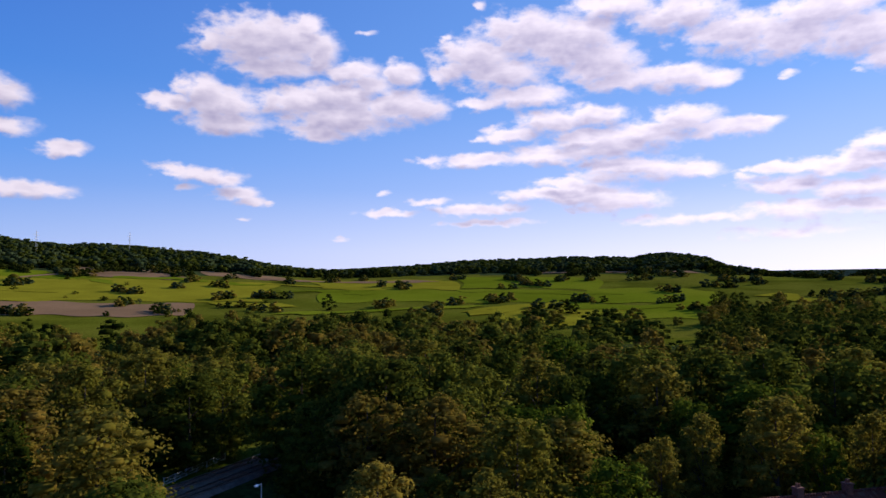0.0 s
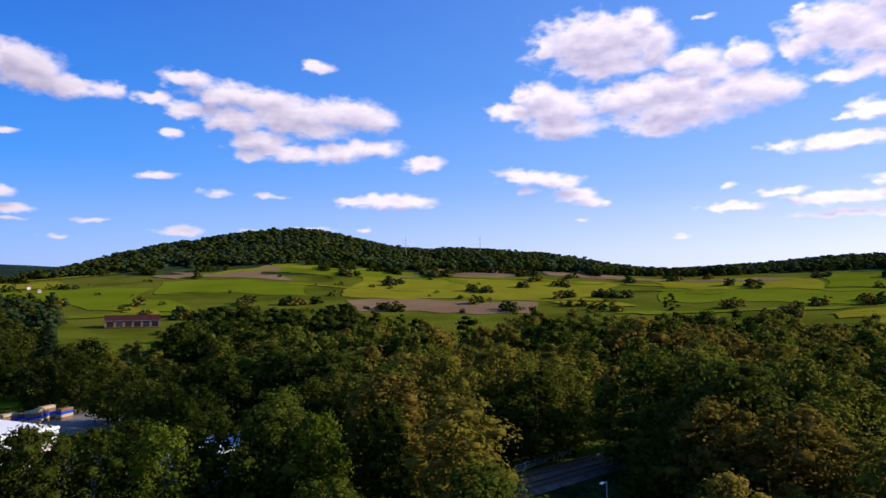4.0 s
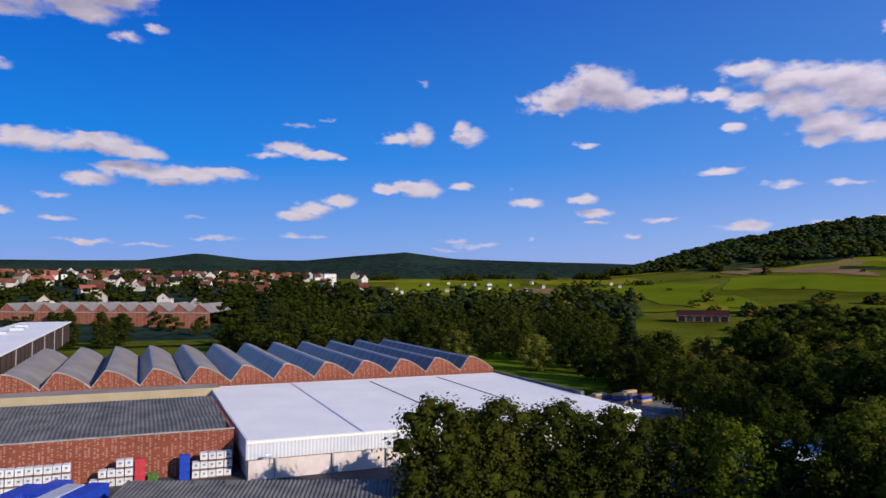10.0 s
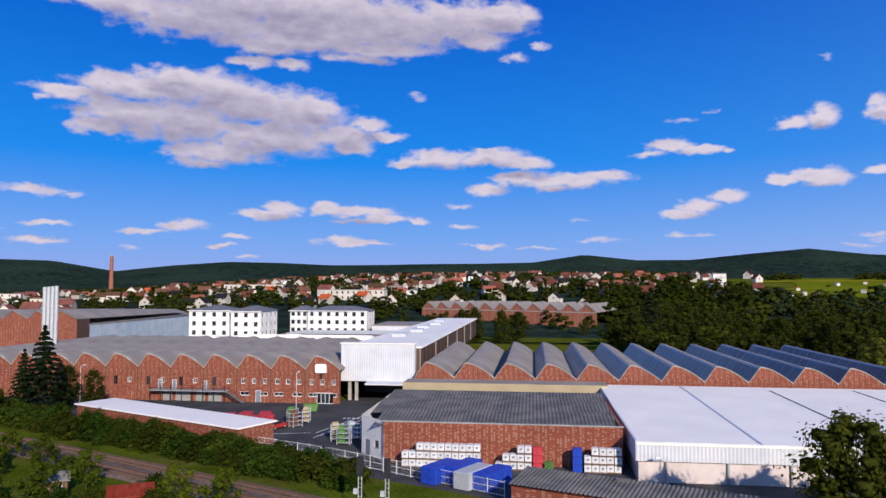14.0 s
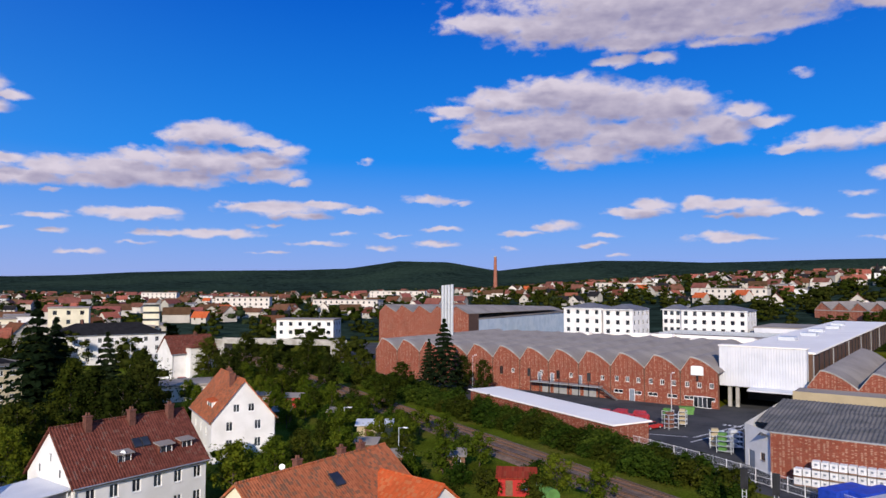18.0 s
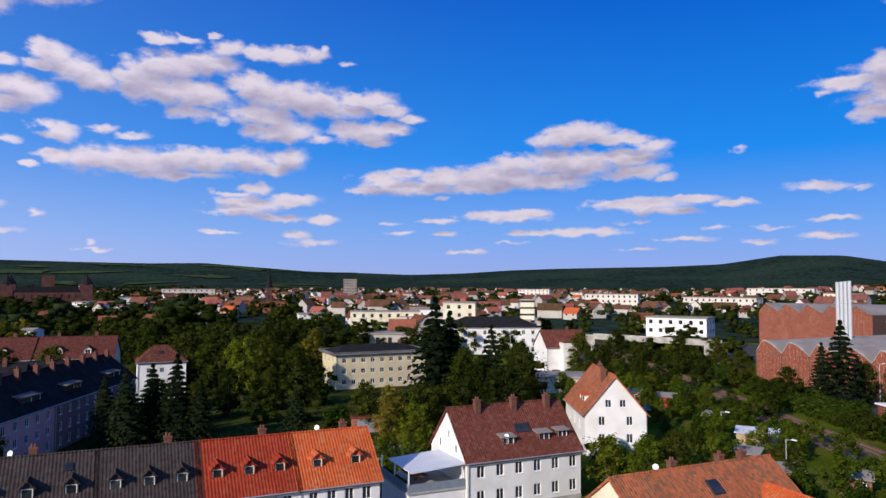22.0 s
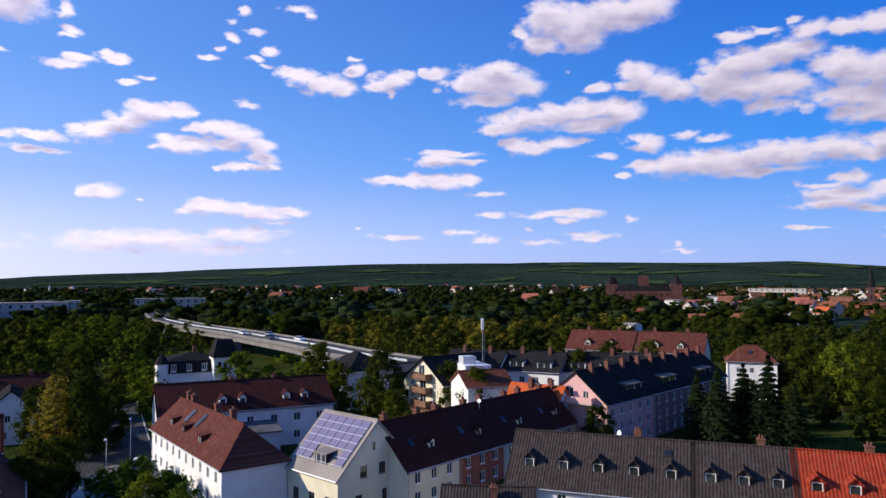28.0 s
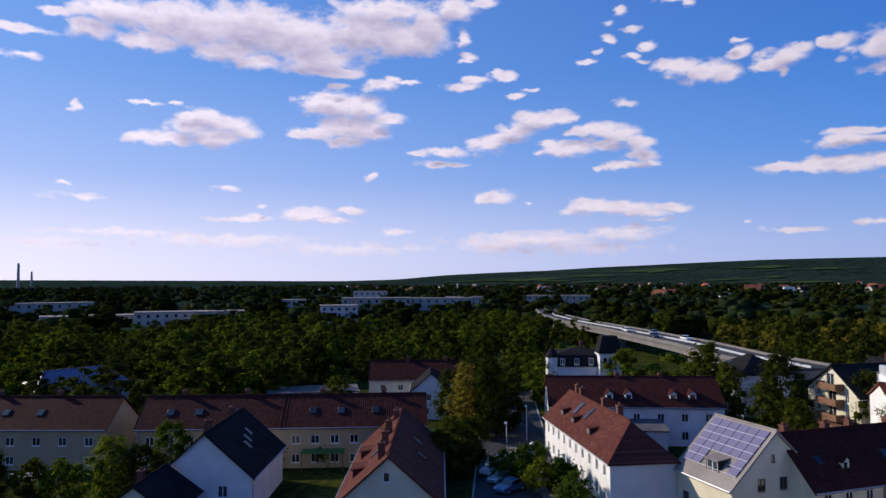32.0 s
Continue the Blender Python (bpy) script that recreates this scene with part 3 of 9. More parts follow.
# ---- materials ----
def material(name, color, rough=0.8, metal=0.0, vary=0.15, scale=1.5, grain=0.1, grain_scale=14.0, bump=0.0,
             second=None, second_scale=0.15, per_object=0.0, spec=0.12, islands=0.0, coords="Object"):
    """A plain surface: colour, broad stains (second), fine grain, and a little relief."""
    m = bpy.data.materials.new(name)
    m.use_nodes = True
    n, l = m.node_tree.nodes, m.node_tree.links
    b = n["Principled BSDF"]
    b.inputs["Roughness"].default_value, b.inputs["Metallic"].default_value = rough, metal
    b.inputs["Specular IOR Level"].default_value = spec
    tc = n.new("ShaderNodeTexCoord")
    src = tc.outputs[coords]

    def noise_at(s, detail=4.0):
        t = n.new("ShaderNodeTexNoise")
        t.inputs["Scale"].default_value, t.inputs["Detail"].default_value = s, detail
        l.new(src, t.inputs["Vector"])
        return t.outputs["Fac"]

    def mix(kind, fac, a, bb):
        x = n.new("ShaderNodeMix")
        x.data_type, x.blend_type = "RGBA", kind
        for sock, v in ((0, fac), (6, a), (7, bb)):
            if isinstance(v, (float, int)):
                x.inputs[sock].default_value = v
            elif isinstance(v, tuple):
                x.inputs[sock].default_value = (*v, 1)
            else:
                l.new(v, x.inputs[sock])
        return x.outputs[2]

    def ranged(v, lo, hi, a, c):
        r = n.new("ShaderNodeMapRange")
        l.new(v, r.inputs[0])
        for i, q in enumerate((lo, hi, a, c)):
            r.inputs[1 + i].default_value = q
        return r.outputs[0]

    broad = noise_at(scale)
    fine = noise_at(grain_scale, 3.0)
    dark = tuple(c * (1 - vary) for c in color)
    light = tuple(min(1, c * (1 + vary)) for c in color)
    col = mix("MIX", ranged(broad, 0.35, 0.65, 0, 1), dark, light)
    if second:
        col = mix("MIX", ranged(noise_at(second_scale, 5.0), 0.45, 0.62, 0, 1), col, second)
    if grain:
        g = ranged(fine, 0.3, 0.7, 1 - grain, 1 + grain)
        gc = n.new("ShaderNodeCombineColor")
        for i in range(3):
            l.new(g, gc.inputs[i])
        col = mix("MULTIPLY", 1.0, col, gc.outputs[0])
    for amount, node, sock in ((per_object, "ShaderNodeObjectInfo", "Random"), (islands, "ShaderNodeNewGeometry", "Random Per Island")):
        if amount:
            oi = n.new(node)
            hs = n.new("ShaderNodeHueSaturation")
            l.new(ranged(oi.outputs[sock], 0, 1, 1 - amount, 1 + amount), hs.inputs["Value"])
            l.new(ranged(oi.outputs[sock], 0, 1, 0.5 + amount * 0.06, 0.5 - amount * 0.06), hs.inputs["Hue"])
            l.new(col, hs.inputs["Color"])
            col = hs.outputs[0]
    l.new(col, b.inputs["Base Color"])
    if bump:
        bp = n.new("ShaderNodeBump")
        bp.inputs["Strength"].default_value, bp.inputs["Distance"].default_value = 0.6, bump
        l.new(fine, bp.inputs["Height"])
        l.new(bp.outputs[0], b.inputs["Normal"])
    return m


def leaf_material(name, color, vary=0.3):
    m = material(name, color, 0.8, vary=0.25, scale=0.5, grain=0.25, grain_scale=3.0, per_object=vary, islands=0.2, spec=0.0)
    n, l = m.node_tree.nodes, m.node_tree.links
    b = n["Principled BSDF"]
    col = b.inputs["Base Color"].links[0].from_socket
    tr = n.new("ShaderNodeBsdfTranslucent")
    l.new(col, tr.inputs["Color"])
    mx = n.new("ShaderNodeMixShader")
    mx.inputs[0].default_value = 0.5
    l.new(b.outputs[0], mx.inputs[1])
    l.new(tr.outputs[0], mx.inputs[2])
    l.new(mx.outputs[0], n["Material Output"].inputs[0])
    return m


def pieces_material(name, color, other, share, size, bump=0.02, rough=0.85, joint=(0.3, 0.27, 0.24), joint_w=0.08, axis="wall",
                    vary=0.25, per_object=0.0, wave=False):
    """Bricks on upright walls, or roof tiles on slopes: each piece has a tone of its own, and some are of the other colour."""
    m = bpy.data.materials.new(name)
    m.use_nodes = True
    n, l = m.node_tree.nodes, m.node_tree.links
    b = n["Principled BSDF"]
    b.inputs["Roughness"].default_value, b.inputs["Specular IOR Level"].default_value = rough, 0.06
    tc, sp = n.new("ShaderNodeTexCoord"), n.new("ShaderNodeSeparateXYZ")
    l.new(tc.outputs["Object"], sp.inputs[0])

    def ma(op, a, c=None, d=None):
        x = n.new("ShaderNodeMath")
        x.operation = op
        for i, v in enumerate((a, c, d)):
            if v is None:
                continue
            if isinstance(v, (int, float)):
                x.inputs[i].default_value = v
            else:
                l.new(v, x.inputs[i])
        return x.outputs[0]

    def mix(kind, fac, a, bb):
        x = n.new("ShaderNodeMix")
        x.data_type, x.blend_type = "RGBA", kind
        for sock, v in ((0, fac), (6, a), (7, bb)):
            if isinstance(v, (float, int)):
                x.inputs[sock].default_value = v
            elif isinstance(v, tuple):
                x.inputs[sock].default_value = (*v, 1)
            else:
                l.new(v, x.inputs[sock])
        return x.outputs[2]

    along = ma("ADD", sp.outputs[0], sp.outputs[1]) if axis == "wall" else sp.outputs[0]
    v = ma("DIVIDE", sp.outputs[2], size[1])
    row = ma("FLOOR", v)
    u = ma("ADD", ma("DIVIDE", along, size[0]), ma("MULTIPLY", ma("MODULO", row, 2.0), 0.5 if axis == "wall" else 0.0))
    cc = n.new("ShaderNodeCombineXYZ")
    l.new(ma("FLOOR", u), cc.inputs[0])
    l.new(row, cc.inputs[1])
    wn_ = n.new("ShaderNodeTexWhiteNoise")
    wn_.noise_dimensions = "2D"
    l.new(cc.outputs[0], wn_.inputs["Vector"])
    rnd = wn_.outputs["Value"]
    br = n.new("ShaderNodeTexNoise")
    br.inputs["Scale"].default_value, br.inputs["Detail"].default_value = 0.25, 5.0
    l.new(tc.outputs["Object"], br.inputs["Vector"])
    tone = ma("ADD", ma("MULTIPLY", rnd, vary * 2), 1 - vary)
    tone = ma("MULTIPLY", tone, ma("ADD", ma("MULTIPLY", br.outputs["Fac"], 0.6), 0.7))
    gc = n.new("ShaderNodeCombineColor")
    for i in range(3):
        l.new(tone, gc.inputs[i])
    sel = ma("LESS_THAN", wn_.outputs["Value"], share)
    if axis == "wall":
        spaced = ma("LESS_THAN", ma("MODULO", ma("ADD", ma("ADD", ma("FLOOR", u), ma("MULTIPLY", row, 2.0)), 6000.0), 4.0), 0.5)
        sel = ma("MULTIPLY", ma("LESS_THAN", wn_.outputs["Value"], share * 5), spaced)
    col = mix("MULTIPLY", 1.0, mix("MIX", sel, color, other), gc.outputs[0])
    fu, fv = ma("FRACT", u), ma("FRACT", v)
    edge = ma("MAXIMUM", ma("LESS_THAN", fu, joint_w), ma("LESS_THAN", fv, joint_w * 1.4))
    if axis == "wall":
        col = mix("MIX", ma("MULTIPLY", edge, 0.35), col, joint)
    if per_object:
        oi = n.new("ShaderNodeObjectInfo")
        hs = n.new("ShaderNodeHueSaturation")
        l.new(ma("ADD", ma("MULTIPLY", oi.outputs["Random"], per_object * 2), 1 - per_object), hs.inputs["Value"])
        l.new(ma("ADD", ma("MULTIPLY", oi.outputs["Random"], -per_object * 0.05), 0.5 + per_object * 0.025), hs.inputs["Hue"])
        l.new(col, hs.inputs["Color"])
        col = hs.outputs[0]
    l.new(col, b.inputs["Base Color"])
    hgt = ma("SUBTRACT", ma("MULTIPLY", rnd, 0.3), edge) if not wave else \
        ma("ADD", ma("MULTIPLY", ma("SINE", ma("MULTIPLY", u, 6.2832)), 0.5), ma("SUBTRACT", 1.0, fv))
    bp = n.new("ShaderNodeBump")
    bp.inputs["Strength"].default_value, bp.inputs["Distance"].default_value = 0.8, bump
    l.new(hgt, bp.inputs["Height"])
    l.new(bp.outputs[0], b.inputs["Normal"])
    return m


def glass_material(name, tint, rough=0.06, spec=0.8):
    m = material(name, tint, rough, vary=0.3, scale=0.6, grain=0.0, per_object=0.5, spec=spec)
    return m


M = dict(
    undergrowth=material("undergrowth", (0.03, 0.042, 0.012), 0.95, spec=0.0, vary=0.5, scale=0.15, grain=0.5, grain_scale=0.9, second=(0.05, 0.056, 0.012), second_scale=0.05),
    leaf_maple=leaf_material("leaf_maple", (0.066, 0.078, 0.012)),
    leaf_silver=leaf_material("leaf_silver", (0.12, 0.135, 0.06)),
    leaf_far=leaf_material("leaf_far", (0.058, 0.082, 0.034)),
    meadow=material("meadow", (0.09, 0.1, 0.009), 0.95, spec=0.0, vary=0.3, scale=0.02, grain=0.3, grain_scale=1.2, second=(0.12, 0.12, 0.014), second_scale=0.01),
    lawn=material("lawn", (0.076, 0.1, 0.009), 0.95, spec=0.0, vary=0.3, scale=0.1, grain=0.35, grain_scale=3.0, bump=0.2, second=(0.11, 0.11, 0.02), second_scale=0.08),
    field_green=material("field_green", (0.125, 0.155, 0.008), 0.95, spec=0.0, vary=0.12, scale=0.02, grain=0.12, grain_scale=0.8, second=(0.16, 0.18, 0.012), second_scale=0.006),
    field_yellow=material("field_yellow", (0.215, 0.195, 0.014), 0.95, spec=0.0, vary=0.12, scale=0.03, grain=0.12, grain_scale=0.8),
    field_brown=material("field_brown", (0.23, 0.14, 0.075), 0.95, spec=0.0, vary=0.12, scale=0.02, grain=0.12, grain_scale=0.8),
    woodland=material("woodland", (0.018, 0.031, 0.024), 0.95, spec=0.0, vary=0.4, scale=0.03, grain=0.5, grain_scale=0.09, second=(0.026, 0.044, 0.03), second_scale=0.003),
    hill_floor=material("hill_floor", (0.036, 0.05, 0.018), 0.95, spec=0.0, vary=0.4, scale=0.05, grain=0.4, grain_scale=0.3, second=(0.055, 0.07, 0.02), second_scale=0.01),
    hill_green=material("hill_green", (0.05, 0.076, 0.03), 0.95, spec=0.0, vary=0.2, scale=0.02, grain=0.2, grain_scale=0.2),
    asphalt=material("asphalt", (0.055, 0.055, 0.06), 0.9, vary=0.2, scale=0.3, grain=0.15, grain_scale=8.0, second=(0.075, 0.073, 0.075), second_scale=0.12),
    paving=material("paving", (0.2, 0.18, 0.165), 0.9, vary=0.2, scale=0.4, grain=0.2, grain_scale=6.0),
    ballast=material("ballast", (0.16, 0.11, 0.085), 0.95, vary=0.3, scale=0.6, grain=0.4, grain_scale=9.0, bump=0.08),
    concrete=material("concrete", (0.42, 0.4, 0.37), 0.85, vary=0.12, scale=0.4, grain=0.1, second=(0.3, 0.28, 0.25), second_scale=0.3),
    white_paint=material("white_paint", (0.80, 0.78, 0.77), 0.75, vary=0.05, scale=0.3, grain=0.05, second=(0.7, 0.68, 0.66), second_scale=0.25),
    white_roof=material("white_roof", (0.95, 0.88, 0.81), 0.6, vary=0.03, scale=0.15, grain=0.03, second=(0.9, 0.83, 0.77), second_scale=0.08),
    cream=material("cream", (0.74, 0.68, 0.52), 0.8, vary=0.06, scale=0.3, grain=0.06, second=(0.64, 0.58, 0.44), second_scale=0.2),
    yellow_wall=material("yellow_wall", (0.64, 0.55, 0.37), 0.8, vary=0.06, scale=0.3, grain=0.06, second=(0.6, 0.5, 0.32), second_scale=0.2),
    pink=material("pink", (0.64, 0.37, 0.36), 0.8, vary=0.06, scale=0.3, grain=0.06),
    blue_wall=material("blue_wall", (0.5, 0.6, 0.68), 0.8, vary=0.06, scale=0.3, grain=0.06),
    far_wall=material("far_wall", (0.54, 0.5, 0.45), 0.8, vary=0.06, scale=0.2, grain=0.04, per_object=0.32),
    beige=material("beige", (0.42, 0.34, 0.22), 0.8, vary=0.06, scale=0.3, grain=0.06),
    steel=material("steel", (0.45, 0.46, 0.48), 0.45, 0.6, vary=0.1, scale=1.0, grain=0.05),
    galv=material("galv", (0.62, 0.64, 0.66), 0.4, 0.4, vary=0.08, scale=2.0, grain=0.05),
    sheet_white=material("sheet_white", (0.6, 0.61, 0.66), 0.5, 0.0, vary=0.05, scale=0.4, grain=0.04, second=(0.66, 0.66, 0.7), second_scale=0.2),
    sheet_blue=material("sheet_blue", (0.42, 0.5, 0.6), 0.5, 0.1, vary=0.06, scale=0.4, grain=0.05, second=(0.5, 0.56, 0.64), second_scale=0.2),
    felt=material("felt", (0.27, 0.235, 0.215), 0.9, vary=0.1, scale=0.2, grain=0.12, grain_scale=5.0, second=(0.33, 0.29, 0.26), second_scale=0.12),
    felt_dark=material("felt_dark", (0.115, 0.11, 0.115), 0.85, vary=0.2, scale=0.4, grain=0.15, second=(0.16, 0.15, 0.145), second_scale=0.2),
    corrugated=material("corrugated", (0.125, 0.12, 0.118), 0.9, vary=0.18, scale=0.5, grain=0.15, second=(0.18, 0.165, 0.155), second_scale=0.3),
    # red stone with cloud shadow put into its base colour
    sandstone=material("sandstone", (0.1, 0.045, 0.04), 0.9, vary=0.2, scale=0.2, grain=0.15),
    bridge_concrete=material("bridge_concrete", (0.18, 0.17, 0.165), 0.9, vary=0.15, scale=0.3, grain=0.12, second=(0.19, 0.175, 0.165), second_scale=0.2),
    slate_light=material("slate_light", (0.16, 0.16, 0.18), 0.6, vary=0.15, scale=0.5, grain=0.15, grain_scale=5.0),
    # darker copy of pink: the row's shaded side is put into the wall colour
    pink_shaded=material("pink_shaded", (0.26, 0.16, 0.155), 0.85, vary=0.1, scale=0.3, grain=0.08),
    slate=material("slate", (0.021, 0.02, 0.022), 0.9, spec=0.03, vary=0.2, scale=0.6, grain=0.2, grain_scale=6.0),
    brick=pieces_material("brick", (0.24, 0.068, 0.042), (0.46, 0.28, 0.2), 0.1, (0.27, 0.11), vary=0.14, joint_w=0.06),
    brick_plain=pieces_material("brick_plain", (0.31, 0.1, 0.062), (0.4, 0.18, 0.12), 0.2, (0.4, 0.14), vary=0.15),
    tile_brown=pieces_material("tile_brown", (0.135, 0.044, 0.03), (0.2, 0.095, 0.07), 0.08, (0.32, 0.24), axis="roof", wave=True, bump=0.05, vary=0.25, per_object=0.1),
    tile_red=pieces_material("tile_red", (0.29, 0.04, 0.02), (0.36, 0.07, 0.035), 0.15, (0.32, 0.24), axis="roof", wave=True, bump=0.05, vary=0.18),
    tile_orange=pieces_material("tile_orange", (0.50, 0.1, 0.032), (0.56, 0.17, 0.07), 0.2, (0.32, 0.24), axis="roof", wave=True, bump=0.05, vary=0.16),
    tile_worn=pieces_material("tile_worn", (0.38, 0.12, 0.055), (0.3, 0.14, 0.08), 0.25, (0.32, 0.24), axis="roof", wave=True, bump=0.05, vary=0.28),
    tile_dark=pieces_material("tile_dark", (0.048, 0.037, 0.035), (0.08, 0.064, 0.058), 0.15, (0.32, 0.24), axis="roof", wave=True, bump=0.05, vary=0.25),
    tile_maroon=pieces_material("tile_maroon", (0.052, 0.016, 0.014), (0.075, 0.028, 0.023), 0.15, (0.32, 0.24), axis="roof", wave=True, bump=0.05, vary=0.25),
    tile_redbrown=pieces_material("tile_redbrown", (0.108, 0.034, 0.026), (0.16, 0.07, 0.052), 0.14, (0.32, 0.24), axis="roof", wave=True, bump=0.05, vary=0.25),
    tile_far=pieces_material("tile_far", (0.22, 0.075, 0.045), (0.27, 0.11, 0.07), 0.3, (0.5, 0.4), axis="roof", bump=0.03, vary=0.25, per_object=0.5),
    town_roof=material("town_roof", (0.15, 0.066, 0.042), 0.9, vary=0.2, scale=0.3, grain=0.1, islands=0.45),
    town_wall=material("town_wall", (0.52, 0.48, 0.43), 0.85, vary=0.08, scale=0.2, grain=0.05, islands=0.3),
    glass=glass_material("glass", (0.03, 0.035, 0.045)),
    glass_blue=glass_material("glass_blue", (0.03, 0.038, 0.055), 0.3, 0.4),
    panel_pink=material("panel_pink", (0.7, 0.6, 0.58), 0.75, vary=0.06, scale=0.3, grain=0.05, second=(0.62, 0.53, 0.5), second_scale=0.4),
    shutter_steel=material("shutter_steel", (0.3, 0.3, 0.31), 0.6, vary=0.1, grain=0.06),
    solar=material("solar", (0.16, 0.14, 0.24), 0.45, 0.0, vary=0.08, scale=0.6, grain=0.04, spec=0.5),
    frame_white=material("frame_white", (0.8, 0.8, 0.8), 0.5, vary=0.03, grain=0.02),
    frame_brown=material("frame_brown", (0.12, 0.07, 0.05), 0.6, vary=0.1, grain=0.1),
    wood_brown=material("wood_brown", (0.2, 0.11, 0.07), 0.8, vary=0.2, scale=2.0, grain=0.2),
    bark=material("bark", (0.09, 0.07, 0.055), 0.95, vary=0.3, scale=2.0, grain=0.3),
    shutter_blue=material("shutter_blue", (0.2, 0.32, 0.62), 0.7, vary=0.08, grain=0.08),
    shutter_grey=material("shutter_grey", (0.2, 0.23, 0.28), 0.7, vary=0.08, grain=0.08),
    dark_metal=material("dark_metal", (0.035, 0.035, 0.04), 0.5, 0.3, vary=0.2, grain=0.1),
    rust=material("rust", (0.2, 0.09, 0.06), 0.8, 0.2, vary=0.2, grain=0.15),
    rail_steel=material("rail_steel", (0.25, 0.19, 0.16), 0.4, 0.7, vary=0.15, grain=0.1),
    plastic_white=material("plastic_white", (0.74, 0.73, 0.75), 0.5, vary=0.08, scale=1.0, grain=0.05, per_object=0.1),
    plastic_blue=material("plastic_blue", (0.02, 0.06, 0.42), 0.5, vary=0.15, grain=0.05),
    plastic_red=material("plastic_red", (0.5, 0.05, 0.07), 0.5, vary=0.15, grain=0.05),
    plastic_green=material("plastic_green", (0.1, 0.22, 0.06), 0.6, vary=0.15, grain=0.1),
    rubber=material("rubber", (0.02, 0.02, 0.02), 0.9, vary=0.1),
    red_brick_ch=material("red_brick_ch", (0.15, 0.066, 0.05), 0.9, vary=0.2, scale=3.0, grain=0.2),
    car_white=material("car_white", (0.75, 0.75, 0.76), 0.3, vary=0.03, grain=0.0, spec=0.6),
    car_dark=material("car_dark", (0.03, 0.035, 0.045), 0.3, vary=0.1, grain=0.0, spec=0.6),
    car_silver=material("car_silver", (0.4, 0.42, 0.45), 0.3, 0.5, vary=0.05, grain=0.0, spec=0.6),
    car_blue=material("car_blue", (0.1, 0.17, 0.3), 0.3, 0.2, vary=0.05, grain=0.0, spec=0.6),
    car_red=material("car_red", (0.45, 0.03, 0.03), 0.3, vary=0.05, grain=0.0, spec=0.6),
    leaf_green=leaf_material("leaf_green", (0.058, 0.072, 0.01)),
    leaf_lush=leaf_material("leaf_lush", (0.108, 0.122, 0.016)),
    leaf_bright=leaf_material("leaf_bright", (0.095, 0.128, 0.012)),
    leaf_olive=leaf_material("leaf_olive", (0.2, 0.168, 0.024)),
    leaf_brown=leaf_material("leaf_brown", (0.175, 0.13, 0.022)),
    leaf_dark=leaf_material("leaf_dark", (0.038, 0.049, 0.009)),
    leaf_spruce=leaf_material("leaf_spruce", (0.022, 0.036, 0.015)),
    leaf_bush=leaf_material("leaf_bush", (0.055, 0.092, 0.012)),
    leaf_yellow=leaf_material("leaf_yellow", (0.2, 0.2, 0.035)),
    water=material("water", (0.03, 0.04, 0.05), 0.1, vary=0.1, spec=0.7),
)


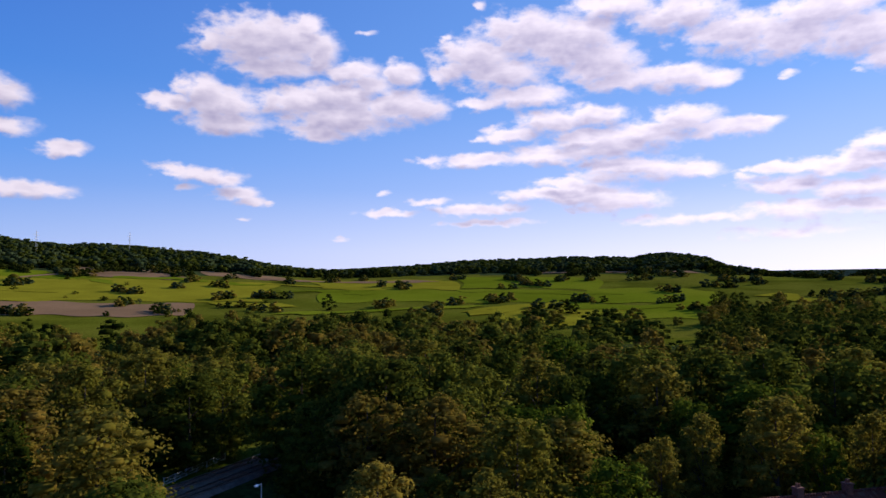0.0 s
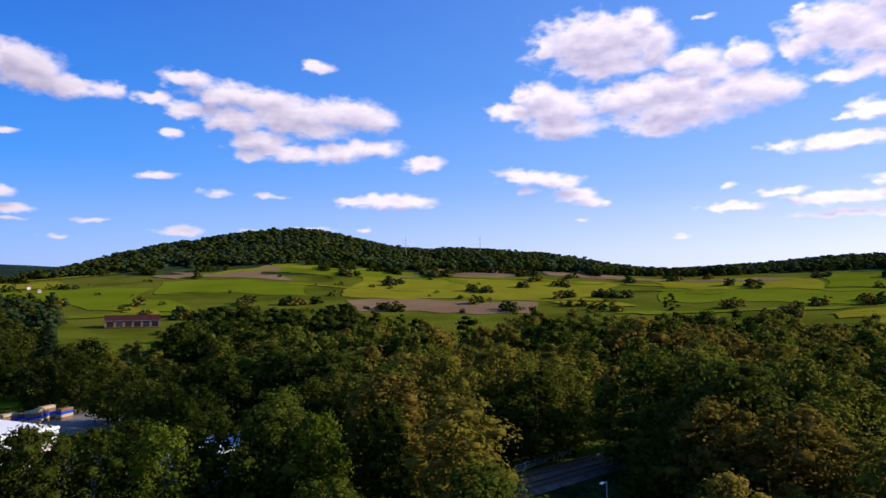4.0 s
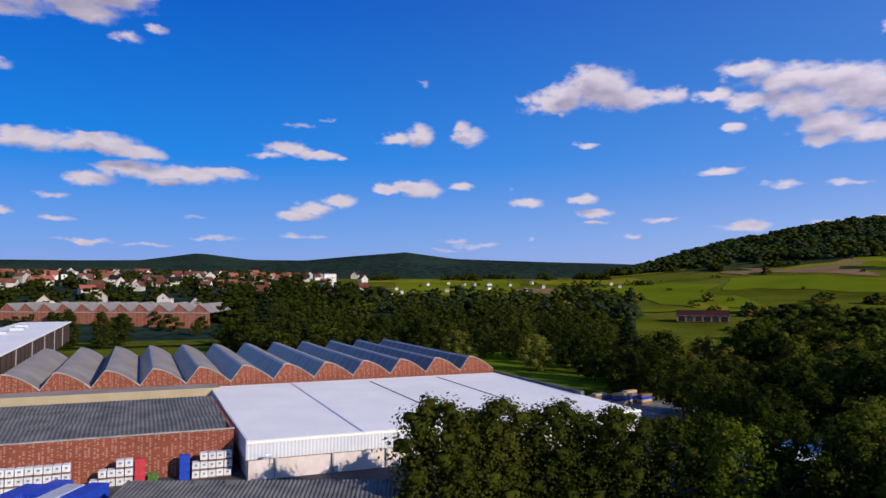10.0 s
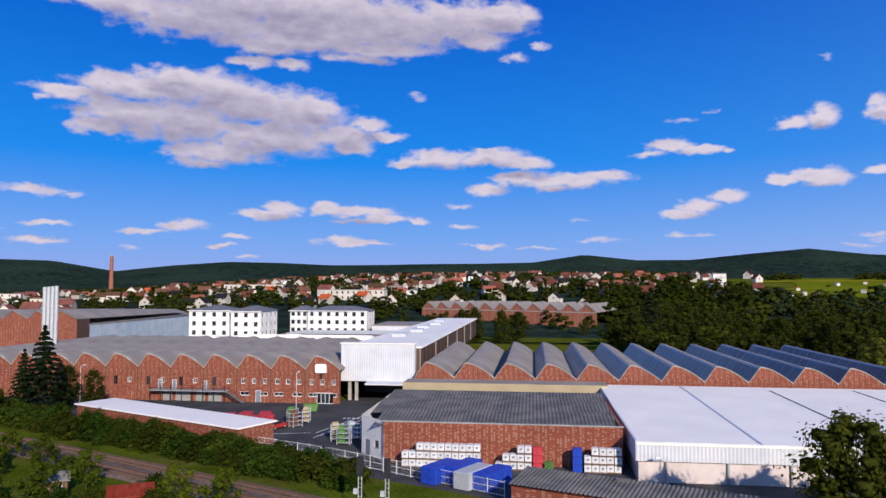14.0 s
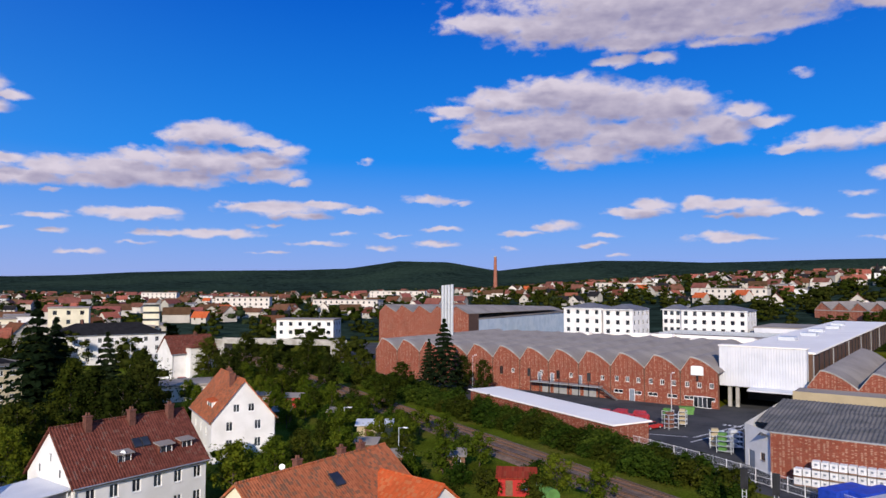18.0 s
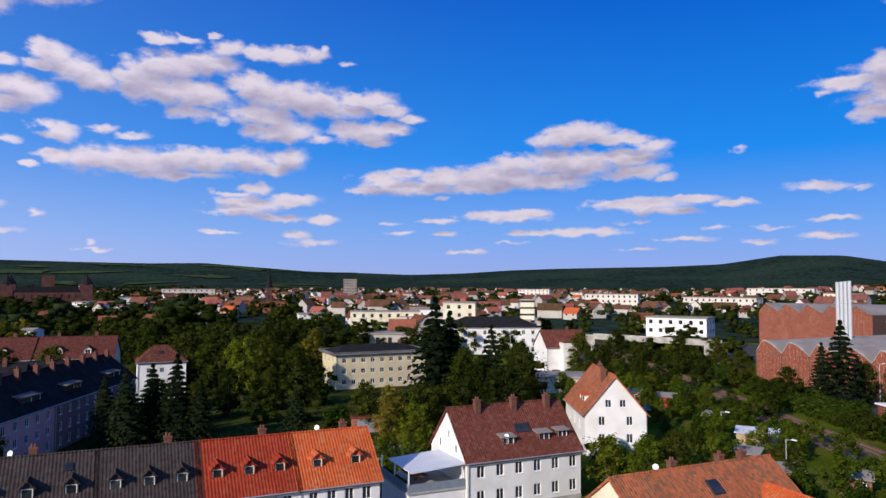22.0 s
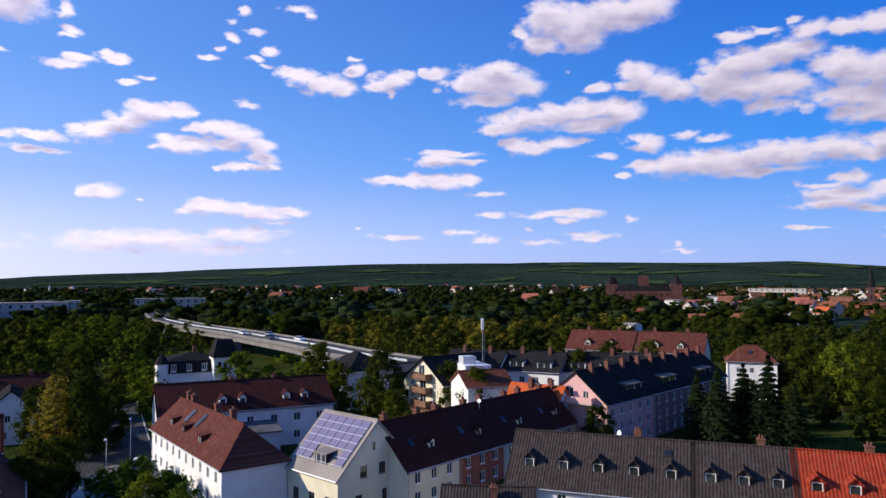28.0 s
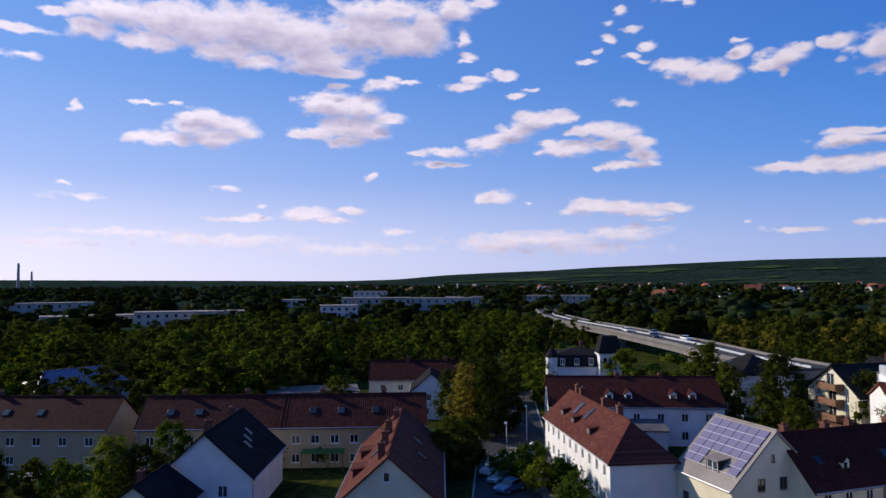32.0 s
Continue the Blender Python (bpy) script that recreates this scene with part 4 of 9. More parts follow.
# ---- building blocks ----
class Shape:
    """Collects the corners and faces of one mesh."""

    def __init__(self):
        self.v, self.f = [], []

    def face(self, *pts):
        k = len(self.v)
        self.v += [tuple(p) for p in pts]
        self.f.append(tuple(range(k, k + len(pts))))
        return self

    def box(self, x0, y0, z0, x1, y1, z1, c=0.0):
        """A block from corner to corner; c bevels its upper edges."""
        k = len(self.v)
        if c:
            zc = z1 - c
            self.v += [(x0, y0, z0), (x1, y0, z0), (x1, y1, z0), (x0, y1, z0), (x0, y0, zc), (x1, y0, zc), (x1, y1, zc), (x0, y1, zc),
                       (x0 + c, y0 + c, z1), (x1 - c, y0 + c, z1), (x1 - c, y1 - c, z1), (x0 + c, y1 - c, z1)]
            self.f += [tuple(k + i for i in q) for q in ((3, 2, 1, 0), (0, 1, 5, 4), (1, 2, 6, 5), (2, 3, 7, 6), (3, 0, 4, 7),
                                                         (4, 5, 9, 8), (5, 6, 10, 9), (6, 7, 11, 10), (7, 4, 8, 11), (8, 9, 10, 11))]
            return self
        self.v += [(x0, y0, z0), (x1, y0, z0), (x1, y1, z0), (x0, y1, z0), (x0, y0, z1), (x1, y0, z1), (x1, y1, z1), (x0, y1, z1)]
        self.f += [tuple(k + i for i in q) for q in ((3, 2, 1, 0), (0, 1, 5, 4), (1, 2, 6, 5), (2, 3, 7, 6), (3, 0, 4, 7), (4, 5, 6, 7))]
        return self

    def slab(self, pts, thick):
        """A plate: the polygon pts is its top, and it goes down by thick."""
        k, n = len(self.v), len(pts)
        self.v += [tuple(p) for p in pts] + [(p[0], p[1], p[2] - thick) for p in pts]
        self.f.append(tuple(range(k, k + n)))
        self.f.append(tuple(range(k + 2 * n - 1, k + n - 1, -1)))
        for i in range(n):
            j = (i + 1) % n
            self.f.append((k + i, k + n + i, k + n + j, k + j))
        return self

    def tube(self, a, b, r0, r1=None, n=8, cap=True):
        a, b = Vector(a), Vector(b)
        r1 = r0 if r1 is None else r1
        q = (b - a).to_track_quat("Z", "Y")
        k = len(self.v)
        for p, r in ((a, r0), (b, r1)):
            for i in range(n):
                w = 2 * math.pi * i / n
                self.v.append(tuple(p + q @ Vector((r * math.cos(w), r * math.sin(w), 0))))
        for i in range(n):
            j = (i + 1) % n
            self.f.append((k + i, k + j, k + n + j, k + n + i))
        if cap:
            self.f.append(tuple(k + n + i for i in range(n)))
            self.f.append(tuple(k + n - 1 - i for i in range(n)))
        return self

    def prism(self, profile, y0, y1):
        """An (x, z) outline drawn along y."""
        k, n = len(self.v), len(profile)
        self.v += [(x, y0, z) for x, z in profile] + [(x, y1, z) for x, z in profile]
        self.f.append(tuple(range(k, k + n)))
        self.f.append(tuple(range(k + 2 * n - 1, k + n - 1, -1)))
        for i in range(n):
            j = (i + 1) % n
            self.f.append((k + j, k + i, k + n + i, k + n + j))
        return self

    def ribbed(self, o, u, w, period, amp, up=(0, 0, 1), wave=2):
        """Corrugated sheet: from corner o along u (across the ribs) and w (along them), ribs of height amp."""
        o, u, w, up = Vector(o), Vector(u), Vector(w), Vector(up)
        n = max(2, int(u.length / period * wave))
        k = len(self.v)
        for i in range(n + 1):
            p = o + u * (i / n) + up * (amp * (i % 2))
            self.v += [tuple(p), tuple(p + w)]
        for i in range(n):
            a = k + 2 * i
            self.f.append((a, a + 2, a + 3, a + 1))
        return self

    def welded(self):
        """Joins corners that lie in one place, so that the shape is one piece."""
        seen, at_, v = {}, [], []
        for p in self.v:
            key = tuple(round(c, 4) for c in p)
            if key not in seen:
                seen[key] = len(v)
                v.append(p)
            at_.append(seen[key])
        self.v, self.f = v, [tuple(at_[i] for i in f) for f in self.f]
        self.f = [f for f in self.f if len(set(f)) == len(f)]
        return self

    def mesh(self, name, *mats, smooth=False):
        me = bpy.data.meshes.new(name)
        me.from_pydata(self.v, [], self.f)
        for m in mats:
            me.materials.append(m)
        if smooth:
            me.polygons.foreach_set("use_smooth", [True] * len(me.polygons))
        me.update()
        return me


def part(name, shape, mat, parent, label="", at=None, kind="", smooth=False):
    """Links one shape (or a ready mesh) as one part under a thing."""
    me = shape.mesh(name, mat, smooth=smooth) if isinstance(shape, Shape) else shape
    ob = new(name, me)
    ob.parent = parent
    if at is not None:
        ob.matrix_basis = at
    if label or kind:
        tagged(ob, label, kind=kind)
    return ob


def thing(name, at, label, category, group="", kind=""):
    ob = new(name)
    ob.empty_display_size = 0.2
    ob.matrix_basis = at if isinstance(at, Matrix) else pose(*at)
    return tagged(ob, label, category, group, kind)


def single(name, shape, mat, at, label, category, group="", kind="", smooth=False):
    ob = new(name, shape.mesh(name, mat, smooth=smooth))
    ob.matrix_basis = at if isinstance(at, Matrix) else pose(*at)
    return tagged(ob, label, category, group, kind)


# ---- ground ----
def smooth_between(lo, hi, v):
    t = np.clip((v - lo) / (hi - lo), 0, 1)
    return t * t * (3 - 2 * t)


NEAR_HILLS = (0, 0, 1, 39, 19, 29, 21, 25, 16, 14, 7, 16, 32, 35, 43, 36, 51, 68, 63, 51, 42, 22, 2)
FAR_RIDGE = (116, 116, 116, 115, 114, 112, 111, 110, 110, 110, 110, 110, 110, 118, 127, 135, 143, 152, 152, 152, 152, 152, 152, 165, 173, 183,
             193, 230, 208, 181, 182, 214, 173, 167, 165, 159, 155, 166, 169, 147, 114, 162, 166, 124, 113, 109, 104, 95, 77, 69, 79, 86, 107,
             128, 123, 126, 130, 134, 129, 130, 129, 126, 117, 106, 96, 80, 71, 58, 35, 28, 29, 32, 34, 36, 38, 40, 40)


def height(x, y):
    """The lie of the land: level by the camera, slopes and hills farther out."""
    x, y = np.asarray(x, float), np.asarray(y, float)
    az, r = np.degrees(np.arctan2(-x, y)), np.hypot(x, y)
    rise = smooth_between(50, 5, az) * (0.12 + 0.88 * smooth_between(-178, -150, az))
    h = (4 + 36 * rise) * smooth_between(330, 1000, r)
    ring = np.exp(-0.5 * ((r - 1500) / 330) ** 2)
    for i, a in enumerate(NEAR_HILLS):
        h = h + a * np.exp(-0.5 * ((az + 124 - 4 * i) / 2.6) ** 2) * ring
    far = np.interp(az, -128 + 4 * np.arange(len(FAR_RIDGE)), FAR_RIDGE)
    swell = smooth_between(1900, 4000, r)
    return h * (1 - swell) + far * swell * swell


RINGS = np.concatenate([np.arange(0, 200, 10), np.geomspace(200, 4900, 110)])
STEPS = 576
ring_r, ring_a = np.meshgrid(RINGS, np.arange(STEPS) * 2 * np.pi / STEPS, indexing="ij")
gx, gy = ring_r * np.sin(ring_a), ring_r * np.cos(ring_a)
gz = height(gx, gy)
gv = np.stack([gx, gy, gz], -1).reshape(-1, 3)
ii, jj = np.meshgrid(np.arange(len(RINGS) - 1), np.arange(STEPS), indexing="ij")
k0, k1 = ii * STEPS + jj, ii * STEPS + (jj + 1) % STEPS
gf = np.stack([k0, k0 + STEPS, k1 + STEPS, k1], -1).reshape(-1, 4)


def bulk_mesh(name, verts, quads, mats, index=None, smooth=False):
    """A large mesh of four-cornered faces from arrays."""
    me = bpy.data.meshes.new(name)
    me.vertices.add(len(verts))
    me.vertices.foreach_set("co", np.asarray(verts, np.float32).ravel())
    n = len(quads)
    me.loops.add(n * quads.shape[1])
    me.loops.foreach_set("vertex_index", np.asarray(quads, np.int32).ravel())
    me.polygons.add(n)
    me.polygons.foreach_set("loop_start", np.arange(n, dtype=np.int32) * quads.shape[1])
    for m in mats:
        me.materials.append(m)
    if index is not None:
        me.polygons.foreach_set("material_index", np.asarray(index, np.int32))
    if smooth:
        me.polygons.foreach_set("use_smooth", np.ones(n, bool))
    me.update(calc_edges=True)
    me.validate()
    return me


mid_r, mid_a = ring_r[:-1].ravel(), np.degrees(np.arctan2(-gx[:-1], gy[:-1])).ravel()
mid_z = gz[:-1].ravel()
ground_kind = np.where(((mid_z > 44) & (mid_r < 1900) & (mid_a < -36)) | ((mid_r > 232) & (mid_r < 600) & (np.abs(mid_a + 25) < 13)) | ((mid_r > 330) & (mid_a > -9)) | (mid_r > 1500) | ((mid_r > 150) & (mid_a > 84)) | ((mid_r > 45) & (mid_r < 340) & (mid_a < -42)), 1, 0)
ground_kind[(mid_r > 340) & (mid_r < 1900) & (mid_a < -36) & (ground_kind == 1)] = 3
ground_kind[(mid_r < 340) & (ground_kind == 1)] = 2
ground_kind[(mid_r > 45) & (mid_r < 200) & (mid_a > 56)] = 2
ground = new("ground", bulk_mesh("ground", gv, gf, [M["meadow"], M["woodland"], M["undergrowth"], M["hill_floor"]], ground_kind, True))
tagged(ground, "green meadow land rising to wooded hills at the horizon", "ground", kind="structure")


def draped(name, az0, az1, r0, r1, mat, label, category="field", lift=0.4, skew=0.0, kind="structure"):
    """A field that lies on the land: between two headings (degrees) and two distances (metres)."""
    na, nr = max(3, int(abs(az1 - az0) / 0.6)), max(3, int((r1 - r0) / 12))
    a, r = np.meshgrid(np.linspace(az0, az1, na + 1), np.linspace(r0, r1, nr + 1), indexing="ij")
    wob = np.sin(a * 1.7 + r0) * 0.5 + np.sin(a * 0.6 + r1)
    r = r * (1 + skew * (a - az0) / (az1 - az0) + 0.012 * wob)
    a = a + (r - r0) / (r1 - r0) * 1.6 * math.sin(r0) + 0.5 * np.sin(r * 0.03)
    x, y = -r * np.sin(np.radians(a)), r * np.cos(np.radians(a))
    v = np.stack([x, y, height(x, y) + lift], -1).reshape(-1, 3)
    i, j = np.meshgrid(np.arange(na), np.arange(nr), indexing="ij")
    k = i * (nr + 1) + j
    f = np.stack([k, k + nr + 1, k + nr + 2, k + 1], -1).reshape(-1, 4)
    return tagged(new(name, bulk_mesh(name, v, f[:, ::-1], [mat], None, True)), label, category, kind=kind)


# ---- houses ----
CACHE = {}


def window_meshes(w, h, frame_mat, glass, bars):
    key = (round(w, 2), round(h, 2), frame_mat.name, glass.name, bars)
    if key not in CACHE:
        s, g, b = Shape(), Shape(), 0.08
        xs = [-w / 2 + b]
        for i in range(1, bars):
            x = -w / 2 + w * i / bars
            xs += [x - 0.035, x + 0.035]
        xs.append(w / 2 - b)
        lights = [((xs[i] + xs[i + 1]) / 2, b, xs[i + 1] - xs[i], h - 2 * b) for i in range(0, len(xs), 2)]
        facade(s, pose(0, 0.06, 0), w, h, lights, deep=0.06)
        s.face((-w / 2, 0.06, 0), (w / 2, 0.06, 0), (w / 2, -0.07, -0.02), (-w / 2, -0.07, -0.02))
        s.face((-w / 2, -0.07, -0.02), (w / 2, -0.07, -0.02), (w / 2, -0.07, -0.08), (-w / 2, -0.07, -0.08))
        s.welded()
        g.face((-w / 2, 0.11, 0), (w / 2, 0.11, 0), (w / 2, 0.11, h), (-w / 2, 0.11, h))
        CACHE[key] = s.mesh("window", frame_mat), g.mesh("pane", glass)
    return CACHE[key]


def put_window(parent, at, w, h, frame_mat=None, glass=None, bars=2, name="window"):
    f, g = window_meshes(w, h, frame_mat or M["frame_white"], glass or M["glass"], bars)
    win = part(name, f, None, parent, at=at)
    part("pane", g, None, win)
    return win


def clip_poly(pts, a, b, c):
    """Keeps the side of the (u, z) polygon with a*u + b*z <= c."""
    out_ = []
    for i in range(len(pts)):
        p, q = pts[i], pts[(i + 1) % len(pts)]
        dp, dq = a * p[0] + b * p[1] - c, a * q[0] + b * q[1] - c
        if dp <= 1e-9:
            out_.append(p)
        if (dp < -1e-9 and dq > 1e-9) or (dp > 1e-9 and dq < -1e-9):
            t = dp / (dp - dq)
            out_.append((p[0] + (q[0] - p[0]) * t, p[1] + (q[1] - p[1]) * t))
    return out_


def facade(shape, at, width, top, holes, cuts=(), deep=0.16, base=0.0):
    """Adds an upright wall with real openings. holes: (middle, sill, width, height); cuts: slanting upper limits."""
    us = sorted({-width / 2, width / 2, *(q for u, z, w, h in holes for q in (u - w / 2, u + w / 2))})
    zs = sorted({base, top, *(q for u, z, w, h in holes for q in (z, z + h))})
    for u0, u1 in zip(us, us[1:]):
        for z0, z1 in zip(zs, zs[1:]):
            mu, mz = (u0 + u1) / 2, (z0 + z1) / 2
            if any(abs(mu - u) < w / 2 and z < mz < z + h for u, z, w, h in holes):
                continue
            poly = [(u0, z0), (u1, z0), (u1, z1), (u0, z1)]
            for c in cuts:
                poly = clip_poly(poly, *c) if poly else poly
            if len(poly) > 2:
                shape.face(*(at @ Vector((u, 0, z)) for u, z in poly))
    for u, z, w, h in holes:
        c = [(u - w / 2, z), (u + w / 2, z), (u + w / 2, z + h), (u - w / 2, z + h)]
        for i in range(4):
            p, q = c[i], c[(i + 1) % 4]
            shape.face(*(at @ Vector(v) for v in ((p[0], 0, p[1]), (q[0], 0, q[1]), (q[0], deep, q[1]), (p[0], deep, p[1]))))


def rows(n, width, sills, w=1.0, h=1.35, shift=0.0):
    """Even rows of windows: n in each storey whose sill heights are given."""
    return [(shift + width * ((i + 0.5) / n - 0.5), z, w, h) for z in sills for i in range(n)]


def add_chimney(parent, x, y, z0, z1, w=0.7, mat=None):
    s = Shape().box(x - w / 2, y - w / 2, z0, x + w / 2, y + w / 2, z1 - 0.15)
    s.box(x - w / 2 - 0.07, y - w / 2 - 0.07, z1 - 0.15, x + w / 2 + 0.07, y + w / 2 + 0.07, z1, 0.04)
    ch = part("chimney", s, mat or M["red_brick_ch"], parent)
    part("chimney_pot", Shape().tube((x - w * 0.2, y, z1), (x - w * 0.2, y, z1 + 0.35), 0.12, 0.1, 8).tube((x + w * 0.2, y, z1), (x + w * 0.2, y, z1 + 0.3), 0.12, 0.1, 8), M["rust"], ch)


def add_dormer(parent, x, side, z0, w, h, W, eave, ridge, wall, roof, gabled=True, frame_mat=None):
    """A dormer on the front (side -1) or back slope: its sill at z0."""
    k = (ridge - eave) / (W / 2)
    yf = W / 2 - (z0 - eave) / k
    yb = W / 2 - (z0 + h + (0.5 * w * 0.8 if gabled else 0.25) - eave) / k
    top = z0 + h
    at = pose(x, 0, 0, 0, 0, 0 if side < 0 else 180)
    body = Shape()
    yf, yb = -yf, -max(yb, 0)
    body.box(-w / 2, yf + 0.05, z0 - 0.1, -w / 2 + 0.1, yb, top).box(w / 2 - 0.1, yf + 0.05, z0 - 0.1, w / 2, yb, top)
    body.box(-w / 2 + 0.1, yf + 0.05, z0 - 0.1, w / 2 - 0.1, yf + 0.15, z0 + 0.08).box(-w / 2 + 0.1, yf + 0.05, top - 0.1, w / 2 - 0.1, yf + 0.15, top)
    r = Shape()
    o = 0.18
    if gabled:
        p = top + 0.45 * w
        body.face((-w / 2, yf + 0.05, top), (w / 2, yf + 0.05, top), (0, yf + 0.05, p))
        r.slab([(-w / 2 - o, yf - o, top - 0.1), (0, yf - o, p + 0.1), (0, yb, p + 0.1), (-w / 2 - o, yb, top - 0.1)][::-1], 0.1)
        r.slab([(w / 2 + o, yf - o, top - 0.1), (0, yf - o, p + 0.1), (0, yb, p + 0.1), (w / 2 + o, yb, top - 0.1)], 0.1)
    else:
        r.slab([(-w / 2 - o, yf - o, top), (w / 2 + o, yf - o, top), (w / 2 + o, yb + 0.4, top + 0.3), (-w / 2 - o, yb + 0.4, top + 0.3)], 0.12)
    d = part("dormer", body, wall, parent, at=at)
    part("dormer_roof", r, roof, d)
    f, g = window_meshes(w - 0.2, h - 0.18, frame_mat or M["frame_white"], M["glass"], 2 if w > 1.3 else 1)
    part("window", f, None, d, at=pose(0, yf + 0.02, z0 + 0.08))
    part("pane", g, None, d, at=pose(0, yf + 0.02, z0 + 0.08))


def add_skylight(parent, x, side, z, w, h, W, eave, ridge):
    k = (ridge - eave) / (W / 2)
    tilt = math.degrees(math.atan(k))
    y = W / 2 - (z - eave) / k
    at = pose(0, 0, 0, 0, 0, 0 if side < 0 else 180) @ pose(x, -y, z + 0.16, tilt)
    sk = part("skylight", Shape().box(-w / 2 - 0.08, -h / 2 - 0.08, 0, w / 2 + 0.08, h / 2 + 0.08, 0.1, 0.03), M["dark_metal"], parent, at=at)
    part("pane", Shape().box(-w / 2, -h / 2, 0.1, w / 2, h / 2, 0.115), M["glass_blue"], sk)


def house(name, cx, cy, rot, L, W, eave, ridge, wall, roof, label, category="house", front=(), back=(), left=(), right=(), hip=0.0,
          over=0.4, chimneys=(), dormers=(), skylights=(), group="", bars=2, frame_mat=None, shutter=None, z=None, verge=None, flat_roof=False,
          hip_left=None, band=None, doors=()):
    """A house: its ridge runs along its own x, the front faces its own -y."""
    z = float(height(cx, cy)) if z is None else z
    th = thing(name, (cx, cy, z - 0.05, 0, 0, rot), label, category, group)
    k = (ridge - eave) / (W / 2)
    hl = hip if hip_left is None else hip_left
    shape = Shape()
    for pos, ang, width, wins, gable in (((0, -W / 2), 0, L, front, 0), ((0, W / 2), 180, L, back, 0),
                                         ((-L / 2, 0), -90, W, left, hl == 0), ((L / 2, 0), 90, W, right, hip == 0)):
        at = pose(pos[0], pos[1], 0, 0, 0, ang)
        wins = list(wins)
        drs = [d[1:] for d in doors if d[0] == ang]
        cuts = ((-k, 1, eave + k * W / 2), (k, 1, eave + k * W / 2)) if gable and not flat_roof else ()
        facade(shape, at, width, ridge if cuts else eave, wins + drs, cuts)
        for u, sill, w, h in wins:
            put_window(th, at @ pose(u, 0, sill), w, h, frame_mat, bars=bars if w > 0.7 else 1)
            if shutter:
                for sx in (-1, 1):
                    part("shutter", Shape().box(-0.22, -0.05, 0, 0.22, -0.005, h), shutter, th, at=at @ pose(u + sx * (w / 2 + 0.26), 0, sill))
        for u, sill, w, h in drs:
            part("door", Shape().box(-w / 2, 0.05, 0, w / 2, 0.13, h).box(-w * 0.3, 0.03, h * 0.55, w * 0.3, 0.05, h * 0.9), M["wood_brown"], th, at=at @ pose(u, 0, sill))
    part("wall", shape.welded(), wall, th)
    if band:
        part("plinth", Shape().box(-L / 2 - 0.04, -W / 2 - 0.04, 0, L / 2 + 0.04, W / 2 + 0.04, 0.6), band, th)
    o, t, lift = over, 0.2, 0.16
    if flat_roof:
        part("roof", Shape().box(-L / 2 - o, -W / 2 - o, eave, L / 2 + o, W / 2 + o, eave + 0.25, 0.05), roof, th)
    else:
        e = eave - o * k + lift
        r = Shape()
        xl = (-L / 2 - o, -L / 2 + hl) if hl else (-L / 2 - o * 0.6,) * 2
        xr = (L / 2 + o, L / 2 - hip) if hip else (L / 2 + o * 0.6,) * 2
        y = W / 2 + o
        r.slab([(xl[0], -y, e), (xr[0], -y, e), (xr[1], 0, ridge + lift), (xl[1], 0, ridge + lift)], t)
        r.slab([(xr[0], y, e), (xl[0], y, e), (xl[1], 0, ridge + lift), (xr[1], 0, ridge + lift)], t)
        rf = part("roof", r, roof, th)
        if hl:
            part("hip_roof", Shape().slab([(xl[0], y, e), (xl[0], -y, e), (xl[1], 0, ridge + lift)], t), roof, th)
        if hip:
            part("hip_roof", Shape().slab([(xr[0], -y, e), (xr[0], y, e), (xr[1], 0, ridge + lift)], t), roof, th)
        cap = Shape()
        n = max(2, int((xr[1] - xl[1]) / 0.45))
        for i in range(n):
            a, b = xl[1] + (xr[1] - xl[1]) * i / n, xl[1] + (xr[1] - xl[1]) * (i + 1) / n
            cap.tube((a, 0, ridge + lift + 0.02), (b + 0.03, 0, ridge + lift + 0.02), 0.14, 0.11, 6)
        part("ridge_tiles", cap, roof, rf, kind="stuff")
        for sy in (-1, 1):
            part("gutter", Shape().tube((xl[0], sy * (y + 0.07), e - 0.05), (xr[0], sy * (y + 0.07), e - 0.05), 0.08, n=6), M["steel"], th)
        for sx, hp in ((-1, hl), (1, hip)):
            if not hp:
                x0 = sx * (L / 2 + o * 0.6)
                for sy in (-1, 1):
                    part("verge_board", Shape().slab([(x0, sy * y, e + 0.03), (x0 + sx * 0.06, sy * y, e + 0.03), (x0 + sx * 0.06, 0, ridge + lift + 0.03), (x0, 0, ridge + lift + 0.03)], 0.26), verge or roof, th)
        part("downpipe", Shape().tube((-L / 2 + 0.15, -W / 2 - 0.1, 0), (-L / 2 + 0.15, -W / 2 - 0.1, eave), 0.05, n=6), M["steel"], th)
        for cx_, cy_, up in chimneys:
            zr = ridge - abs(cy_) * k
            add_chimney(th, cx_, cy_, zr - 0.4, ridge + up)
        for d in dormers:
            add_dormer(th, d[0], d[1], d[2], d[3], d[4], W, eave, ridge, d[5] if len(d) > 5 else wall, d[6] if len(d) > 6 else roof, *(d[7:8]))
        for s in skylights:
            add_skylight(th, *s, W, eave, ridge)
    return th


